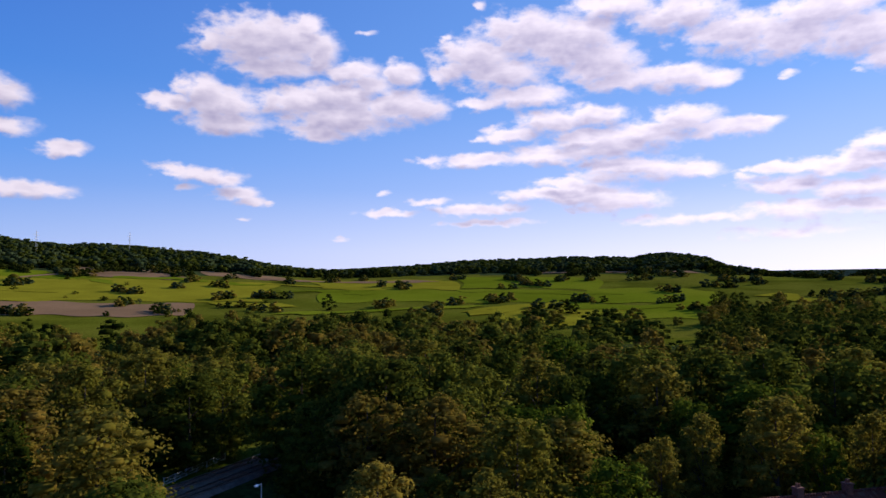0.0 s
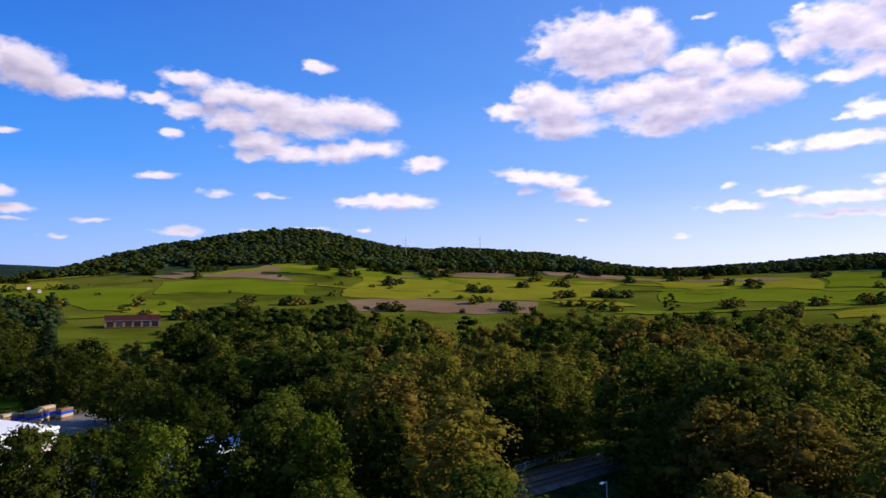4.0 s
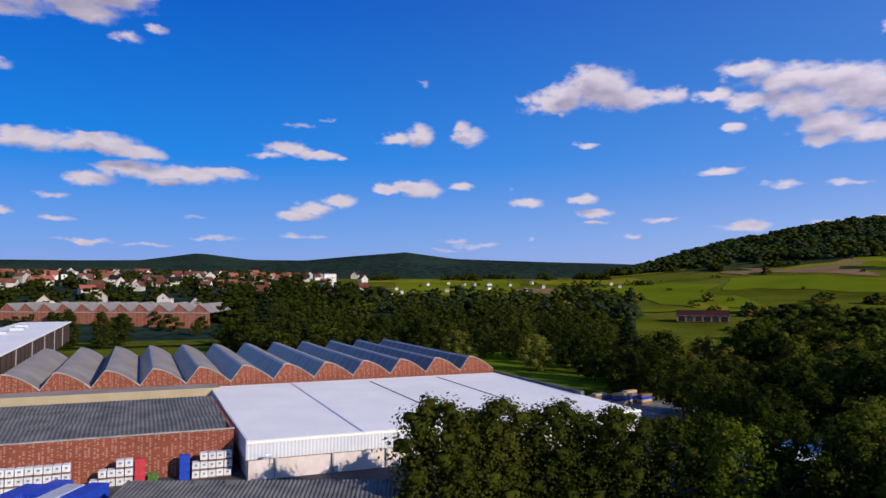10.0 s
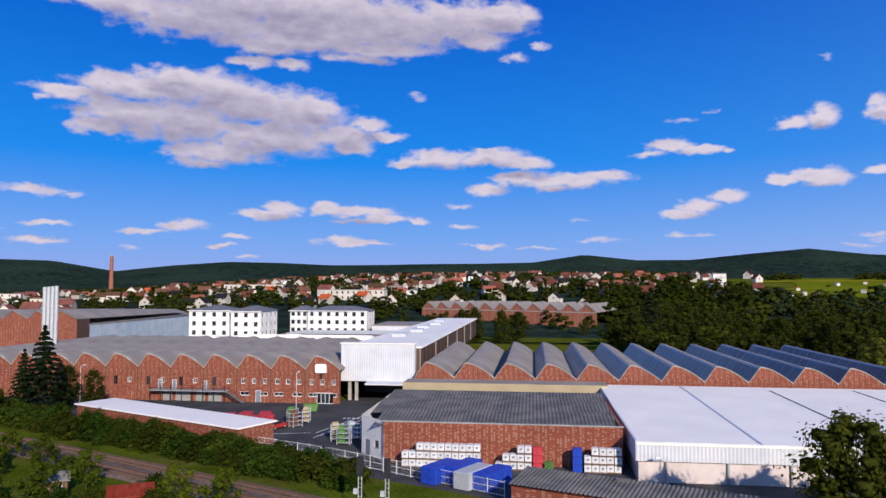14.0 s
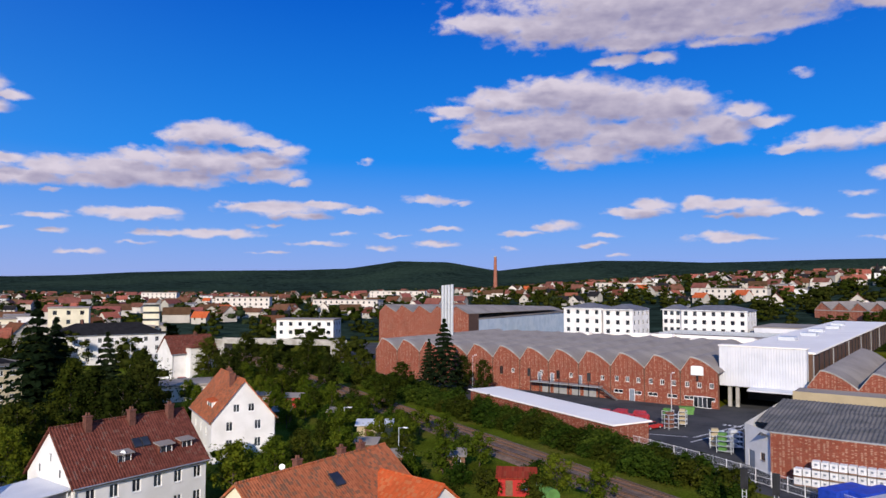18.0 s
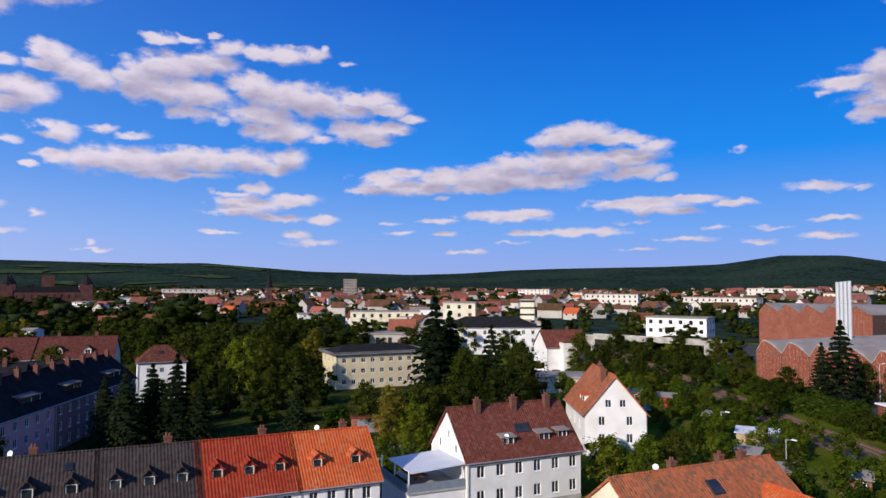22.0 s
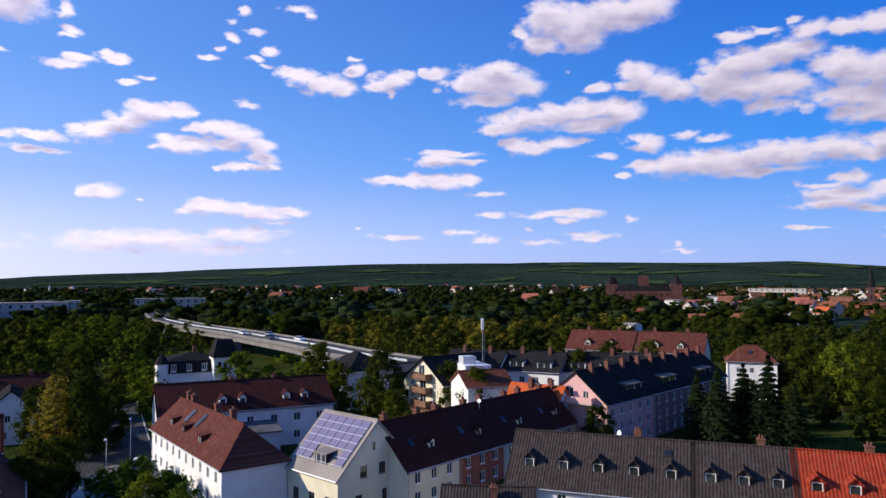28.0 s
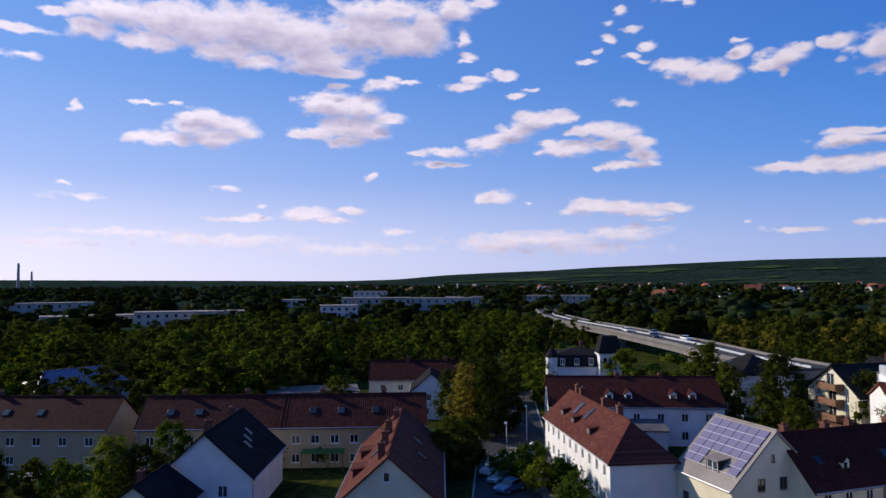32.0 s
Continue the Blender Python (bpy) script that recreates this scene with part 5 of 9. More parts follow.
# the long row of four terraced houses below the camera
ROW = ((-19.3, -1.3, "tile_dark", 5, "dark grey pantiles"), (-1.3, 7.7, "tile_dark", 3, "dark brown pantiles"),
       (7.7, 17.1, "tile_red", 3, "deep red pantiles"), (17.1, 25.6, "tile_orange", 2, "bright orange tiles"))
for y0, y1, tile, n, words in ROW:
    L = y1 - y0
    wins = rows(n * (2 if n < 5 else 1), L - 1, (3.55, 0.95), 0.95, 1.35)
    slant = [(L * ((i + 0.5) / n - 0.5) * 0.97, -1, 6.75, 1.15, 1.15, M[tile]) for i in range(n)]
    house("terraced_house", -76.6, (y0 + y1) / 2, 90, L, 9.8, 5.5, 9.8, M["white_paint"], M[tile],
          "white terraced house with " + words + " and small dormers", front=wins[:], back=wins, dormers=slant,
          chimneys=((L * 0.2, 0.3, 0.9),), skylights=((L * 0.37, -1, 8.7, 0.6, 0.7),) if n == 5 else (), group="terraced row",
          shutter=M["shutter_blue"] if n == 3 and tile == "tile_dark" else None)

# white house with the brown roof and the terrace
house("detached_house", -77.6, 44.0, 90, 15.4, 10.0, 6.0, 11.0, M["white_paint"], M["tile_brown"],
      "white two-storey house with mottled brown pantile roof", front=rows(6, 15, (3.9, 1.1), 1.0, 1.4, 0.3), left=((0, 7.6, 0.5, 1.0), (-2.4, 6.2, 0.6, 1.0), (2, 6.2, 0.6, 1.0)),
      chimneys=((-4.2, -0.6, 1.0), (0.8, -0.6, 1.0), (5.6, -0.6, 1.0)), band=M["concrete"],
      dormers=((-1.8, -1, 6.9, 1.7, 1.15, M["tile_brown"], M["felt"], False), (3.2, -1, 7.0, 1.7, 1.15, M["tile_brown"], M["felt"], False), (5.9, -1, 7.1, 1.5, 1.1, M["tile_brown"], M["felt"], False)),
      skylights=((0.4, -1, 8.4, 0.8, 1.1), (1.4, -1, 8.4, 0.8, 1.1)))

# white house with the tall gable
house("gable_house", -94.6, 71.9, 156, 15.5, 9.3, 6.4, 11.9, M["white_paint"], M["tile_worn"],
      "white gabled house with weathered orange tile roof", left=((-1.1, 7.3, 0.95, 1.2), (1.1, 7.3, 0.95, 1.2), (-2.1, 4.6, 1.0, 1.4), (2.1, 4.6, 1.0, 1.4), (-2.1, 2.0, 1.0, 1.4), (2.1, 2.0, 1.0, 1.4)),
      back=rows(3, 12, (3.6, 0.9), 1.0, 1.3), chimneys=((-4.0, 0.9, 0.8), (4.0, -0.4, 0.7)),
      dormers=((-2.0, 1, 7.3, 3.2, 1.2, M["white_paint"], M["tile_orange"], False),))

# orange-roofed house right below, with its wing
house("orange_house", -53.7, 51.6, 90.5, 20.2, 10.5, 4.0, 8.1, M["cream"], M["tile_worn"],
      "low house with weathered orange pantile roof", chimneys=((-2.6, 0.3, 0.9), (3.6, 0.3, 0.9), (6.6, 0.3, 0.9)), skylights=((0.6, -1, 6.5, 1.2, 1.5),), right=rows(2, 7, (1.2,), 1.0, 1.3))
house("orange_wing", -46.6, 57.8, -5, 8.6, 7.4, 3.6, 6.4, M["white_paint"], M["tile_orange"],
      "white house wing with bright orange tile roof", right=((-1.2, 2.0, 1.0, 1.3), (1.4, 2.0, 1.0, 1.3)), front=rows(2, 7, (1.2,), 1.0, 1.3))

# solar house and its terrace
SOLAR = house("solar_house", -76.7, -39.9, 67, 9.4, 11.2, 4.7, 10.1, M["cream"], M["felt"],
              "cream gabled house with solar panels on the grey roof", right=((-2.6, 0.9, 1.0, 1.4), (1.4, 0.9, 1.0, 1.4), (-1.9, 4.1, 1.0, 1.3), (0.9, 4.1, 1.0, 1.3), (-0.4, 7.0, 0.5, 0.8)),
              front=rows(3, 9, (1.0,), 1.1, 1.4), frame_mat=M["frame_brown"], dormers=((0.8, -1, 5.3, 2.0, 1.5, M["dark_metal"], M["felt"], False),))
k, w2 = (10.1 - 4.7) / 5.6, 5.6
for r in range(6):
    for c in range(6):
        if r < 2 and 2 <= c <= 4:
            continue
        z0 = 5.6 + 0.72 * r
        y0 = -(w2 - (z0 - 4.7) / k)
        tilt = math.degrees(math.atan(k))
        panel = part("solar_panel", Shape().box(-0.7, 0, 0.2, 0.7, 0.98, 0.25, 0.01), M["solar"], SOLAR, at=pose(-3.7 + 1.48 * c, y0, z0, tilt))
    part("panel_rail", Shape().box(-4.5, -0.06, 0.2, 4.5, 0.0, 0.27), M["galv"], SOLAR, at=pose(0, y0, z0, tilt))
for i, words in enumerate(("cream", "red-brown", "cream", "yellow")):
    s = (i - 1.5) * 9.2
    house("terrace_house", -94.1 - 0.934 * s, -29.7 + 0.358 * s, 159, 9.2, 9.4, 4.8, 9.4, M["cream" if words == "cream" else "yellow_wall" if words == "yellow" else "brick_plain"], M["tile_maroon"],
          words + " terrace house with dark maroon tile roof", front=rows(3, 8.4, (2.9, 0.7), 1.0, 1.3), chimneys=((-3.5, 0.3, 0.9), (2.2, 0.3, 0.8)),
          dormers=((1.0, -1, 6.0, 0.9, 1.0),), skylights=((-1.8, -1, 6.9, 0.7, 0.9),), group="maroon terrace")
house("orange_gable_house", -113.5, -25.4, 75, 9.2, 8.6, 5.2, 9.4, M["blue_wall"], M["tile_orange"],
      "pale blue gabled house with bright orange tile roof", right=((-1.6, 3.8, 0.9, 1.2), (1.5, 3.8, 0.9, 1.2), (0, 6.6, 0.7, 0.9)), chimneys=((-1.0, -0.4, 1.1), (2.6, -0.4, 1.1)))
house("low_dark_house", -70.0, -20.8, 104, 9.0, 6.0, 3.0, 5.3, M["white_paint"], M["tile_dark"], "low house with dark pantile roof", chimneys=((0.6, -1.2, 0.5),))

# pink house and the row behind it, whose walls are coloured darker for shade
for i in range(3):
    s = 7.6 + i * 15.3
    ph = house("pink_house", -113.2 - 0.92 * s, -19.2 + 0.39 * s, 157, 15.2, 11.0, 7.4, 11.8, M["pink" if i == 0 else "pink_shaded"], M["slate"],
               "pink three-storey gabled house with dark tile roof" if i == 0 else "pink row house, wall colour darkened for shade, with dark tile roof",
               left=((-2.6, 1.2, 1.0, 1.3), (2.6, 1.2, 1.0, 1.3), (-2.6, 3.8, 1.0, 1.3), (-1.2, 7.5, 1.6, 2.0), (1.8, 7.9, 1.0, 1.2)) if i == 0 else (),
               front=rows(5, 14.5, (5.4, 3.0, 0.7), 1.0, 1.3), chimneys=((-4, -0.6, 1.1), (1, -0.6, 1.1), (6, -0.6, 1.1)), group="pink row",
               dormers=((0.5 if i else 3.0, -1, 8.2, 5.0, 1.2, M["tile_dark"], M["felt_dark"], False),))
    if i == 0:
        part("balcony_slab", Shape().box(-8.9, -3.6, 7.1, -7.62, 2.6, 7.3), M["concrete"], ph)
        part("balcony_front", Shape().box(-8.95, -3.6, 7.3, -8.85, 2.6, 8.2).box(-8.85, -3.6, 7.3, -7.62, -3.5, 8.2).box(-8.85, 2.5, 7.3, -7.62, 2.6, 8.2), M["pink"], ph)

# yellow flat-roofed block
house("yellow_block", -174.5, 60.5, 90.6, 23.7, 12, 8.6, 10.2, M["yellow_wall"], M["slate"],
      "pale yellow three-storey block with shallow dark roof", "apartment block", front=rows(9, 22, (6.4, 3.8, 1.2), 1.1, 1.2), left=rows(3, 11, (6.4, 3.8, 1.2), 1.0, 1.2), hip=4.0, chimneys=((7, 0, 0.9),), over=0.7)
yb = thing("roof_edge", (-174.5, 60.5, 8.35, 0, 0, 90.6), "dark fascia band round the yellow block", "fascia")
part("fascia", Shape().box(-12.6, -6.75, 0, 12.6, -6.6, 0.75).box(-12.6, 6.6, 0, 12.6, 6.75, 0.75).box(-12.75, -6.75, 0, -12.6, 6.75, 0.75).box(12.6, -6.75, 0, 12.75, 6.75, 0.75), M["felt_dark"], yb)
house("bay_house", -178, 120, 80, 13, 10, 7.6, 12.0, M["white_paint"], M["tile_brown"],
      "white house with brown tile roof and bay", front=rows(2, 8, (5.6, 3.2, 0.8), 1.2, 1.2, 2.2), left=rows(2, 8, (5.0, 2.0), 0.9, 1.2), chimneys=((2, 0, 0.8),))
bay = thing("bay_tower", (-172.0, 118.6, 0, 0, 0, 80), "white bay tower with brown hipped roof", "bay")
part("wall", Shape().box(-2.2, -1.5, 0, 2.2, 1.5, 9.2), M["white_paint"], bay)
part("roof", Shape().slab([(-2.5, -1.8, 9.2), (2.5, -1.8, 9.2), (0, 0.5, 11.6)], 0.2).slab([(2.5, -1.8, 9.2), (2.5, 1.8, 9.2), (0, 0.5, 11.6)], 0.2).slab([(-2.5, 1.8, 9.2), (-2.5, -1.8, 9.2), (0, 0.5, 11.6)], 0.2), M["tile_brown"], bay)
for z in (1.0, 3.8, 6.6):
    put_window(bay, pose(0, -1.6, z), 1.6, 1.3)
house("institute", -236, 128, 71, 34, 16, 9.8, 13.2, M["white_paint"], M["slate"],
      "white institute building with dark blue slate roof", "public building", front=rows(9, 32, (7.2, 4.2, 1.2), 1.2, 1.6), hip=7.0, chimneys=((-8, 0, 1.2),))
# balconied apartment house and neighbours
APT = house("apartment_house", -134.2, -46.6, 150, 16, 12.3, 7.2, 11.5, M["cream"], M["slate"],
            "cream apartment house with brown balconies and dark roof", "apartment house", left=((-3.2, 1.2, 0.9, 1.2), (-3.6, 6.2, 0.9, 1.1), (-3.6, 3.7, 0.9, 1.1), (-0.6, 8.3, 1.8, 1.9), (-0.2, 5.6, 1.8, 1.9), (-0.2, 3.0, 1.8, 1.9), (3.2, 5.8, 0.9, 1.2), (3.2, 3.2, 0.9, 1.2)), over=0.7)
for z in (2.8, 5.3, 7.8):
    part("balcony", Shape().box(-9.6, -2.6, z - 0.2, -8.02, 2.0, z).box(-9.65, -2.6, z, -9.55, 2.0, z + 0.95).box(-9.55, -2.6, z, -8.02, -2.5, z + 0.95).box(-9.55, 1.9, z, -8.02, 2.0, z + 0.95), M["wood_brown"], APT)
part("porch_slab", Shape().box(-10.6, -6.6, 1.9, -8.02, 7.5, 2.2), M["wood_brown"], APT)
house("beige_house", -122.6, -37.6, 128, 8.4, 9.0, 8.0, 10.2, M["white_paint"], M["tile_brown"],
      "white house with grey-brown shallow roof", front=rows(3, 7.5, (5.4, 2.8), 0.8, 1.0), left=rows(2, 7, (5.4, 2.8), 0.8, 1.0))
pent = thing("roof_plant", (-127.5, -41.0, 0, 0, 0, 128), "white rooftop plant room with railing", "plant room")
part("room", Shape().box(-2.5, -3.5, 0, 2.5, 3.5, 10.8), M["white_paint"], pent)
part("unit", Shape().box(-2.0, -1.0, 10.8, 0.5, 1.6, 12.2, 0.1), M["galv"], pent)
mast = thing("phone_mast", (-126.8, -38.6, 10.8), "lattice phone mast with white aerials on the roof", "mast")
for x, y in ((0, 0), (0.5, 0), (0.25, 0.45)):
    part("leg", Shape().tube((x, y, 0), (x * 0.6 + 0.1, y * 0.6 + 0.06, 8.2), 0.035, n=5), M["shutter_steel"], mast)
for i in range(7):
    part("strut", Shape().tube((0.02, 0, 0.6 + 1.1 * i), (0.48, 0, 1.2 + 1.1 * i), 0.02, n=5), M["shutter_steel"], mast)
for x in (-0.25, 0.25, 0.7):
    part("aerial", Shape().box(x - 0.13, -0.1, 6.4, x + 0.13, 0.1, 8.5, 0.03), M["white_paint"], mast)
house("hip_house", -136.5, -69.6, 62, 11, 11, 8.2, 11.2, M["white_paint"], M["slate"],
      "white two-storey house with dark hipped roof", front=rows(3, 10, (5.6, 2.6), 0.9, 1.2), right=rows(2, 9, (5.6, 2.6), 0.9, 1.2), hip=4.6, skylights=((-2, -1, 9.6, 0.8, 0.9),))
for i in range(4):
    house("dark_row_house", -148.0 - 1.2 * i, -46.0 + 12.6 * i, 84, 12.6, 11, 7.8, 11.2, M["white_paint"], M["slate"],
          "white row house with dark slate roof and wide dormers", front=rows(4, 12, (5.4, 2.8), 1.2, 1.3), chimneys=((-3, -0.5, 1.0), (3, -0.5, 1.0)),
          dormers=((-3, -1, 8.3, 3.0, 1.4, M["white_paint"], M["slate"], False), (3, -1, 8.3, 3.0, 1.4, M["white_paint"], M["slate"], False)), group="dark row")
house("white_house", -174.0, 9.5, 90, 10, 10, 8.6, 11.6, M["white_paint"], M["tile_brown"],
      "white house with brown hipped roof", front=rows(3, 8, (6.2, 3.6, 1.0), 0.9, 1.1), hip=3.5, skylights=((0, -1, 10.2, 0.8, 0.8),))
for i in range(2):
    house("brown_roofed_house", -190.0 - 2 * i, -8.0 - 17 * i, 82, 17, 12, 8.6, 13.0, M["cream"], M["tile_redbrown"],
          "cream house with long brown tile roof", front=rows(5, 16, (6.2, 3.6), 1.0, 1.2), chimneys=((-4, 0.3, 1.0), (4, 0.3, 1.0)), dormers=((-3, -1, 9.4, 1.4, 1.2), (3, -1, 9.4, 1.4, 1.2)))

# street at the end of the walk
house("hipped_street_house", -77.6, -60.2, 57, 28, 7.9, 5.5, 9.1, M["white_paint"], M["tile_redbrown"],
      "white street house with worn red-brown hipped roof", front=rows(10, 27, (3.4, 0.8), 0.9, 1.3), right=(), hip=3.6, hip_left=0.0,
      chimneys=((-11, 0.3, 1.4), (-9, 0.3, 1.2), (0.5, 0.3, 1.3), (6, 0.3, 1.3)),
      dormers=((-8.5, -1, 6.4, 1.4, 1.15, M["tile_redbrown"], M["tile_redbrown"], False), (-3.0, -1, 6.3, 1.4, 1.15, M["tile_redbrown"], M["tile_redbrown"], False), (4.0, -1, 6.2, 1.4, 1.15, M["tile_redbrown"], M["tile_redbrown"], False)),
      skylights=((-5.4, -1, 7.9, 1.0, 1.9), (-1.0, -1, 7.9, 1.0, 1.9)))
LONG = house("long_dark_house", -99.3, -71.2, 136.7, 27, 11.0, 6.2, 10.0, M["white_paint"], M["tile_maroon"],
             "white house with long dark maroon tile roof", front=rows(7, 26, (3.8, 1.0), 1.1, 1.3), left=rows(3, 8, (3.8, 1.0), 1.0, 1.3),
             dormers=((-4, -1, 7.0, 1.1, 1.0), (-1, -1, 7.0, 1.1, 1.0), (6, -1, 7.0, 1.1, 1.0), (9, -1, 7.0, 1.1, 1.0)), chimneys=((-2, 0.2, 0.6), (5, 0.2, 0.6)))
part("sun_room", Shape().box(-2.5, -10.5, 0, 3.5, -5.52, 3.4), M["white_paint"], LONG)
part("sun_room_roof", Shape().slab([(-2.8, -10.8, 3.5), (3.8, -10.8, 3.5), (3.8, -5.5, 4.3), (-2.8, -5.5, 4.3)], 0.2), M["felt_dark"], LONG)
house("white_gable_house", -87.7, -109.0, -128.8, 10, 7.2, 5.5, 8.6, M["white_paint"], M["slate"],
      "white gabled house with dark tile roof", left=((-1.9, 3.6, 0.9, 1.2), (-0.4, 3.6, 0.9, 1.2), (1.9, 3.6, 0.9, 1.2), (-1, 1.0, 1.2, 1.2), (1.6, 1.0, 1.2, 1.2)))
house("long_back_house", -95.5, -120.0, 141, 24, 9, 5.6, 9.0, M["cream"], M["tile_maroon"], "cream house with long maroon tile roof", front=rows(6, 22, (3.4, 0.9), 1.1, 1.2), chimneys=((-4, 0, 0.8), (4, 0, 0.8)))
for i, (x, y, rot, L) in enumerate(((-58.0, -89.6, 142.9, 20.0), (-42.0, -101.7, 142.9, 20.0), (-21.0, -119.3, 138.5, 27.0))):
    house("maroon_row_house", x, y, rot, L, 10, 5.8, 9.3, M["beige"], M["tile_maroon"],
          "dull yellow row house with dark maroon tile roof", front=rows(7, L - 1, (3.4, 0.8), 1.2, 1.2), chimneys=((-5, 0.4, 0.9), (4, 0.4, 0.9)),
          skylights=((-6, -1, 7.4, 0.9, 1.1), (-2, -1, 7.4, 0.9, 1.1), (3, -1, 7.4, 0.9, 1.1)), group="maroon row")
house("dark_gable_house", -35.4, -83.6, -129.7, 15.3, 10.4, 4.7, 9.3, M["white_paint"], M["slate"],
      "white house with black tile roof and bright verge", left=((-2.5, 2.4, 1.1, 1.3), (2.0, 2.4, 1.1, 1.3)), chimneys=((-3, 1.2, 0.7), (4, 0.4, 1.0)), skylights=((2, -1, 7.4, 0.7, 1.1), (0, -1, 7.0, 0.7, 1.1), (-1.6, -1, 6.6, 0.7, 1.1)))
house("cream_annex", -24.4, -76.5, -129.7, 8, 7.4, 3.4, 6.1, M["cream"], M["slate"], "cream annex with black tile roof", left=((-1, 2.4, 1.2, 1.2),), chimneys=((0, 1.0, 0.6),))
house("red_gable_house", -50.5, -69.3, -129.6, 27.4, 10.4, 3.9, 8.5, M["cream"], M["tile_redbrown"],
      "cream gabled house with steep red-brown roof", left=((-2.4, 3.2, 0.9, 1.3), (2.4, 3.2, 0.9, 1.3), (-0.2, 6.0, 0.7, 1.0)), chimneys=((-11, 0.9, 0.9), (-6, 0.9, 1.0), (0, 0.9, 1.0), (8, 0.5, 0.8)),
      dormers=((-7, 1, 4.7, 2.4, 1.2, M["tile_redbrown"], M["tile_redbrown"], False), (1, 1, 4.7, 2.4, 1.2, M["tile_redbrown"], M["tile_redbrown"], False)), skylights=((2, -1, 6.4, 0.8, 1.1), (-3, -1, 5.8, 0.8, 1.1), (5, 1, 6.8, 1.6, 1.4)))
house("corner_house", 64.5, -37.1, -78.7, 19, 9, 3.8, 6.9, M["cream"], M["tile_brown"],
      "cream house with dull red tile roof", chimneys=((-1, 0, 1.0), (4.5, 0, 1.0)), front=rows(4, 17, (1.6,), 1.0, 1.3))


def dish(x, y, z, rot, label="white satellite dish on the roof"):
    th = thing("satellite_dish", (x, y, z, 0, 0, rot), label, "satellite dish", "satellite dishes")
    part("mast", Shape().tube((0, 0, -0.8), (0, 0, 0.1), 0.03, n=6), M["galv"], th)
    part("bowl", Shape().tube((0, 0, 0.3), (0.04, -0.1, 0.33), 0.08, 0.3, 14), M["frame_white"], th)
    part("feed_arm", Shape().tube((0, -0.05, 0.0), (0.1, -0.5, 0.25), 0.02, n=5), M["galv"], th)


dish(-73.6, 42.0, 7.7, 20)
dish(-54.6, 47.6, 8.0, 20)
dish(-76.9, 20.2, 9.9, 30)
dish(-76.8, -8.5, 9.9, 30)
dish(-93.5, -29.0, 9.5, 60)


# ---- factory ----
def shed_profile(b, valley, peak, n=9):
    """One bay of a north-light roof: a steep glazed side at the start, a curved back behind it."""
    pts = [(0.0, valley), (0.27 * b, peak)]
    for i in range(1, n + 1):
        t = i / n
        pts.append((0.27 * b + 0.73 * b * t, peak - (peak - valley) * (t ** 1.7)))
    return pts


def shed_bay(x0, y0, y1, b, valley, peak, brick, glazed, label, group, openings=(), base=0.0, deep_wall=True):
    th = thing("shed_bay", (x0, y0, 0), label, "factory shed", group)
    prof = shed_profile(b, valley, peak)
    wall = Shape()
    cuts = []
    if openings:
        at = pose(b / 2, 0, 0)
        facade(wall, at, b, valley, [o[:4] for o in openings], base=base, deep=0.3)
    else:
        wall.face((0, 0, base), (b, 0, base), (b, 0, valley), (0, 0, valley))
    wall.face(*((x, 0, z) for x, z in prof))
    wall.face((0, 0.35, base), (0, 0.35, valley), *((x, 0.35, z) for x, z in prof[1:-1]), (b, 0.35, valley), (b, 0.35, base))
    part("gable_wall", wall, brick, th)
    for o in openings:
        put_window(th, pose(b / 2 + o[0], 0, o[1]), o[2], o[3], o[4] if len(o) > 4 else M["frame_white"])
    cop = Shape().prism([(x, z + 0.2) for x, z in prof] + [(x, z - 0.02) for x, z in prof[::-1]], -0.12, 0.4)
    part("coping", cop.welded(), M["concrete"], th)
    roof = Shape()
    curve = prof[1:]
    L = y1 - y0
    for (xa, za), (xb, zb) in zip(curve, curve[1:]):
        roof.face((xa, 0.4, za + 0.02), (xb, 0.4, zb + 0.02), (xb, L, zb + 0.02), (xa, L, za + 0.02))
    part("curved_roof", roof, M["felt"], th, smooth=True)
    side = Shape()
    (xa, za), (xb, zb) = prof[0], prof[1]
    side.face((xa, 0.4, za), (xa, L, za), (xb, L, zb), (xb, 0.4, zb))
    glz = part("glazing_frame", side, M["felt_dark"] if not glazed else M["steel"], th)
    if glazed:
        n = 13
        for i in range(n):
            ya, yb = 0.8 + (L - 1.2) * i / n, 0.8 + (L - 1.2) * (i + 1) / n - 0.25
            p = [0.12, 0.9]
            q = [(xa + (xb - xa) * t - 0.05, za + (zb - za) * t + 0.02) for t in p]
            part("pane", Shape().face((q[0][0], ya, q[0][1]), (q[0][0], yb, q[0][1]), (q[1][0], yb, q[1][1]), (q[1][0], ya, q[1][1])), M["glass_blue"], glz)
    part("back_wall", Shape().face(*((x, L, z) for x, z in prof[::-1])).face((0, L, base), (0, L, valley), (b, L, valley), (b, L, base)), brick, th)
    return th


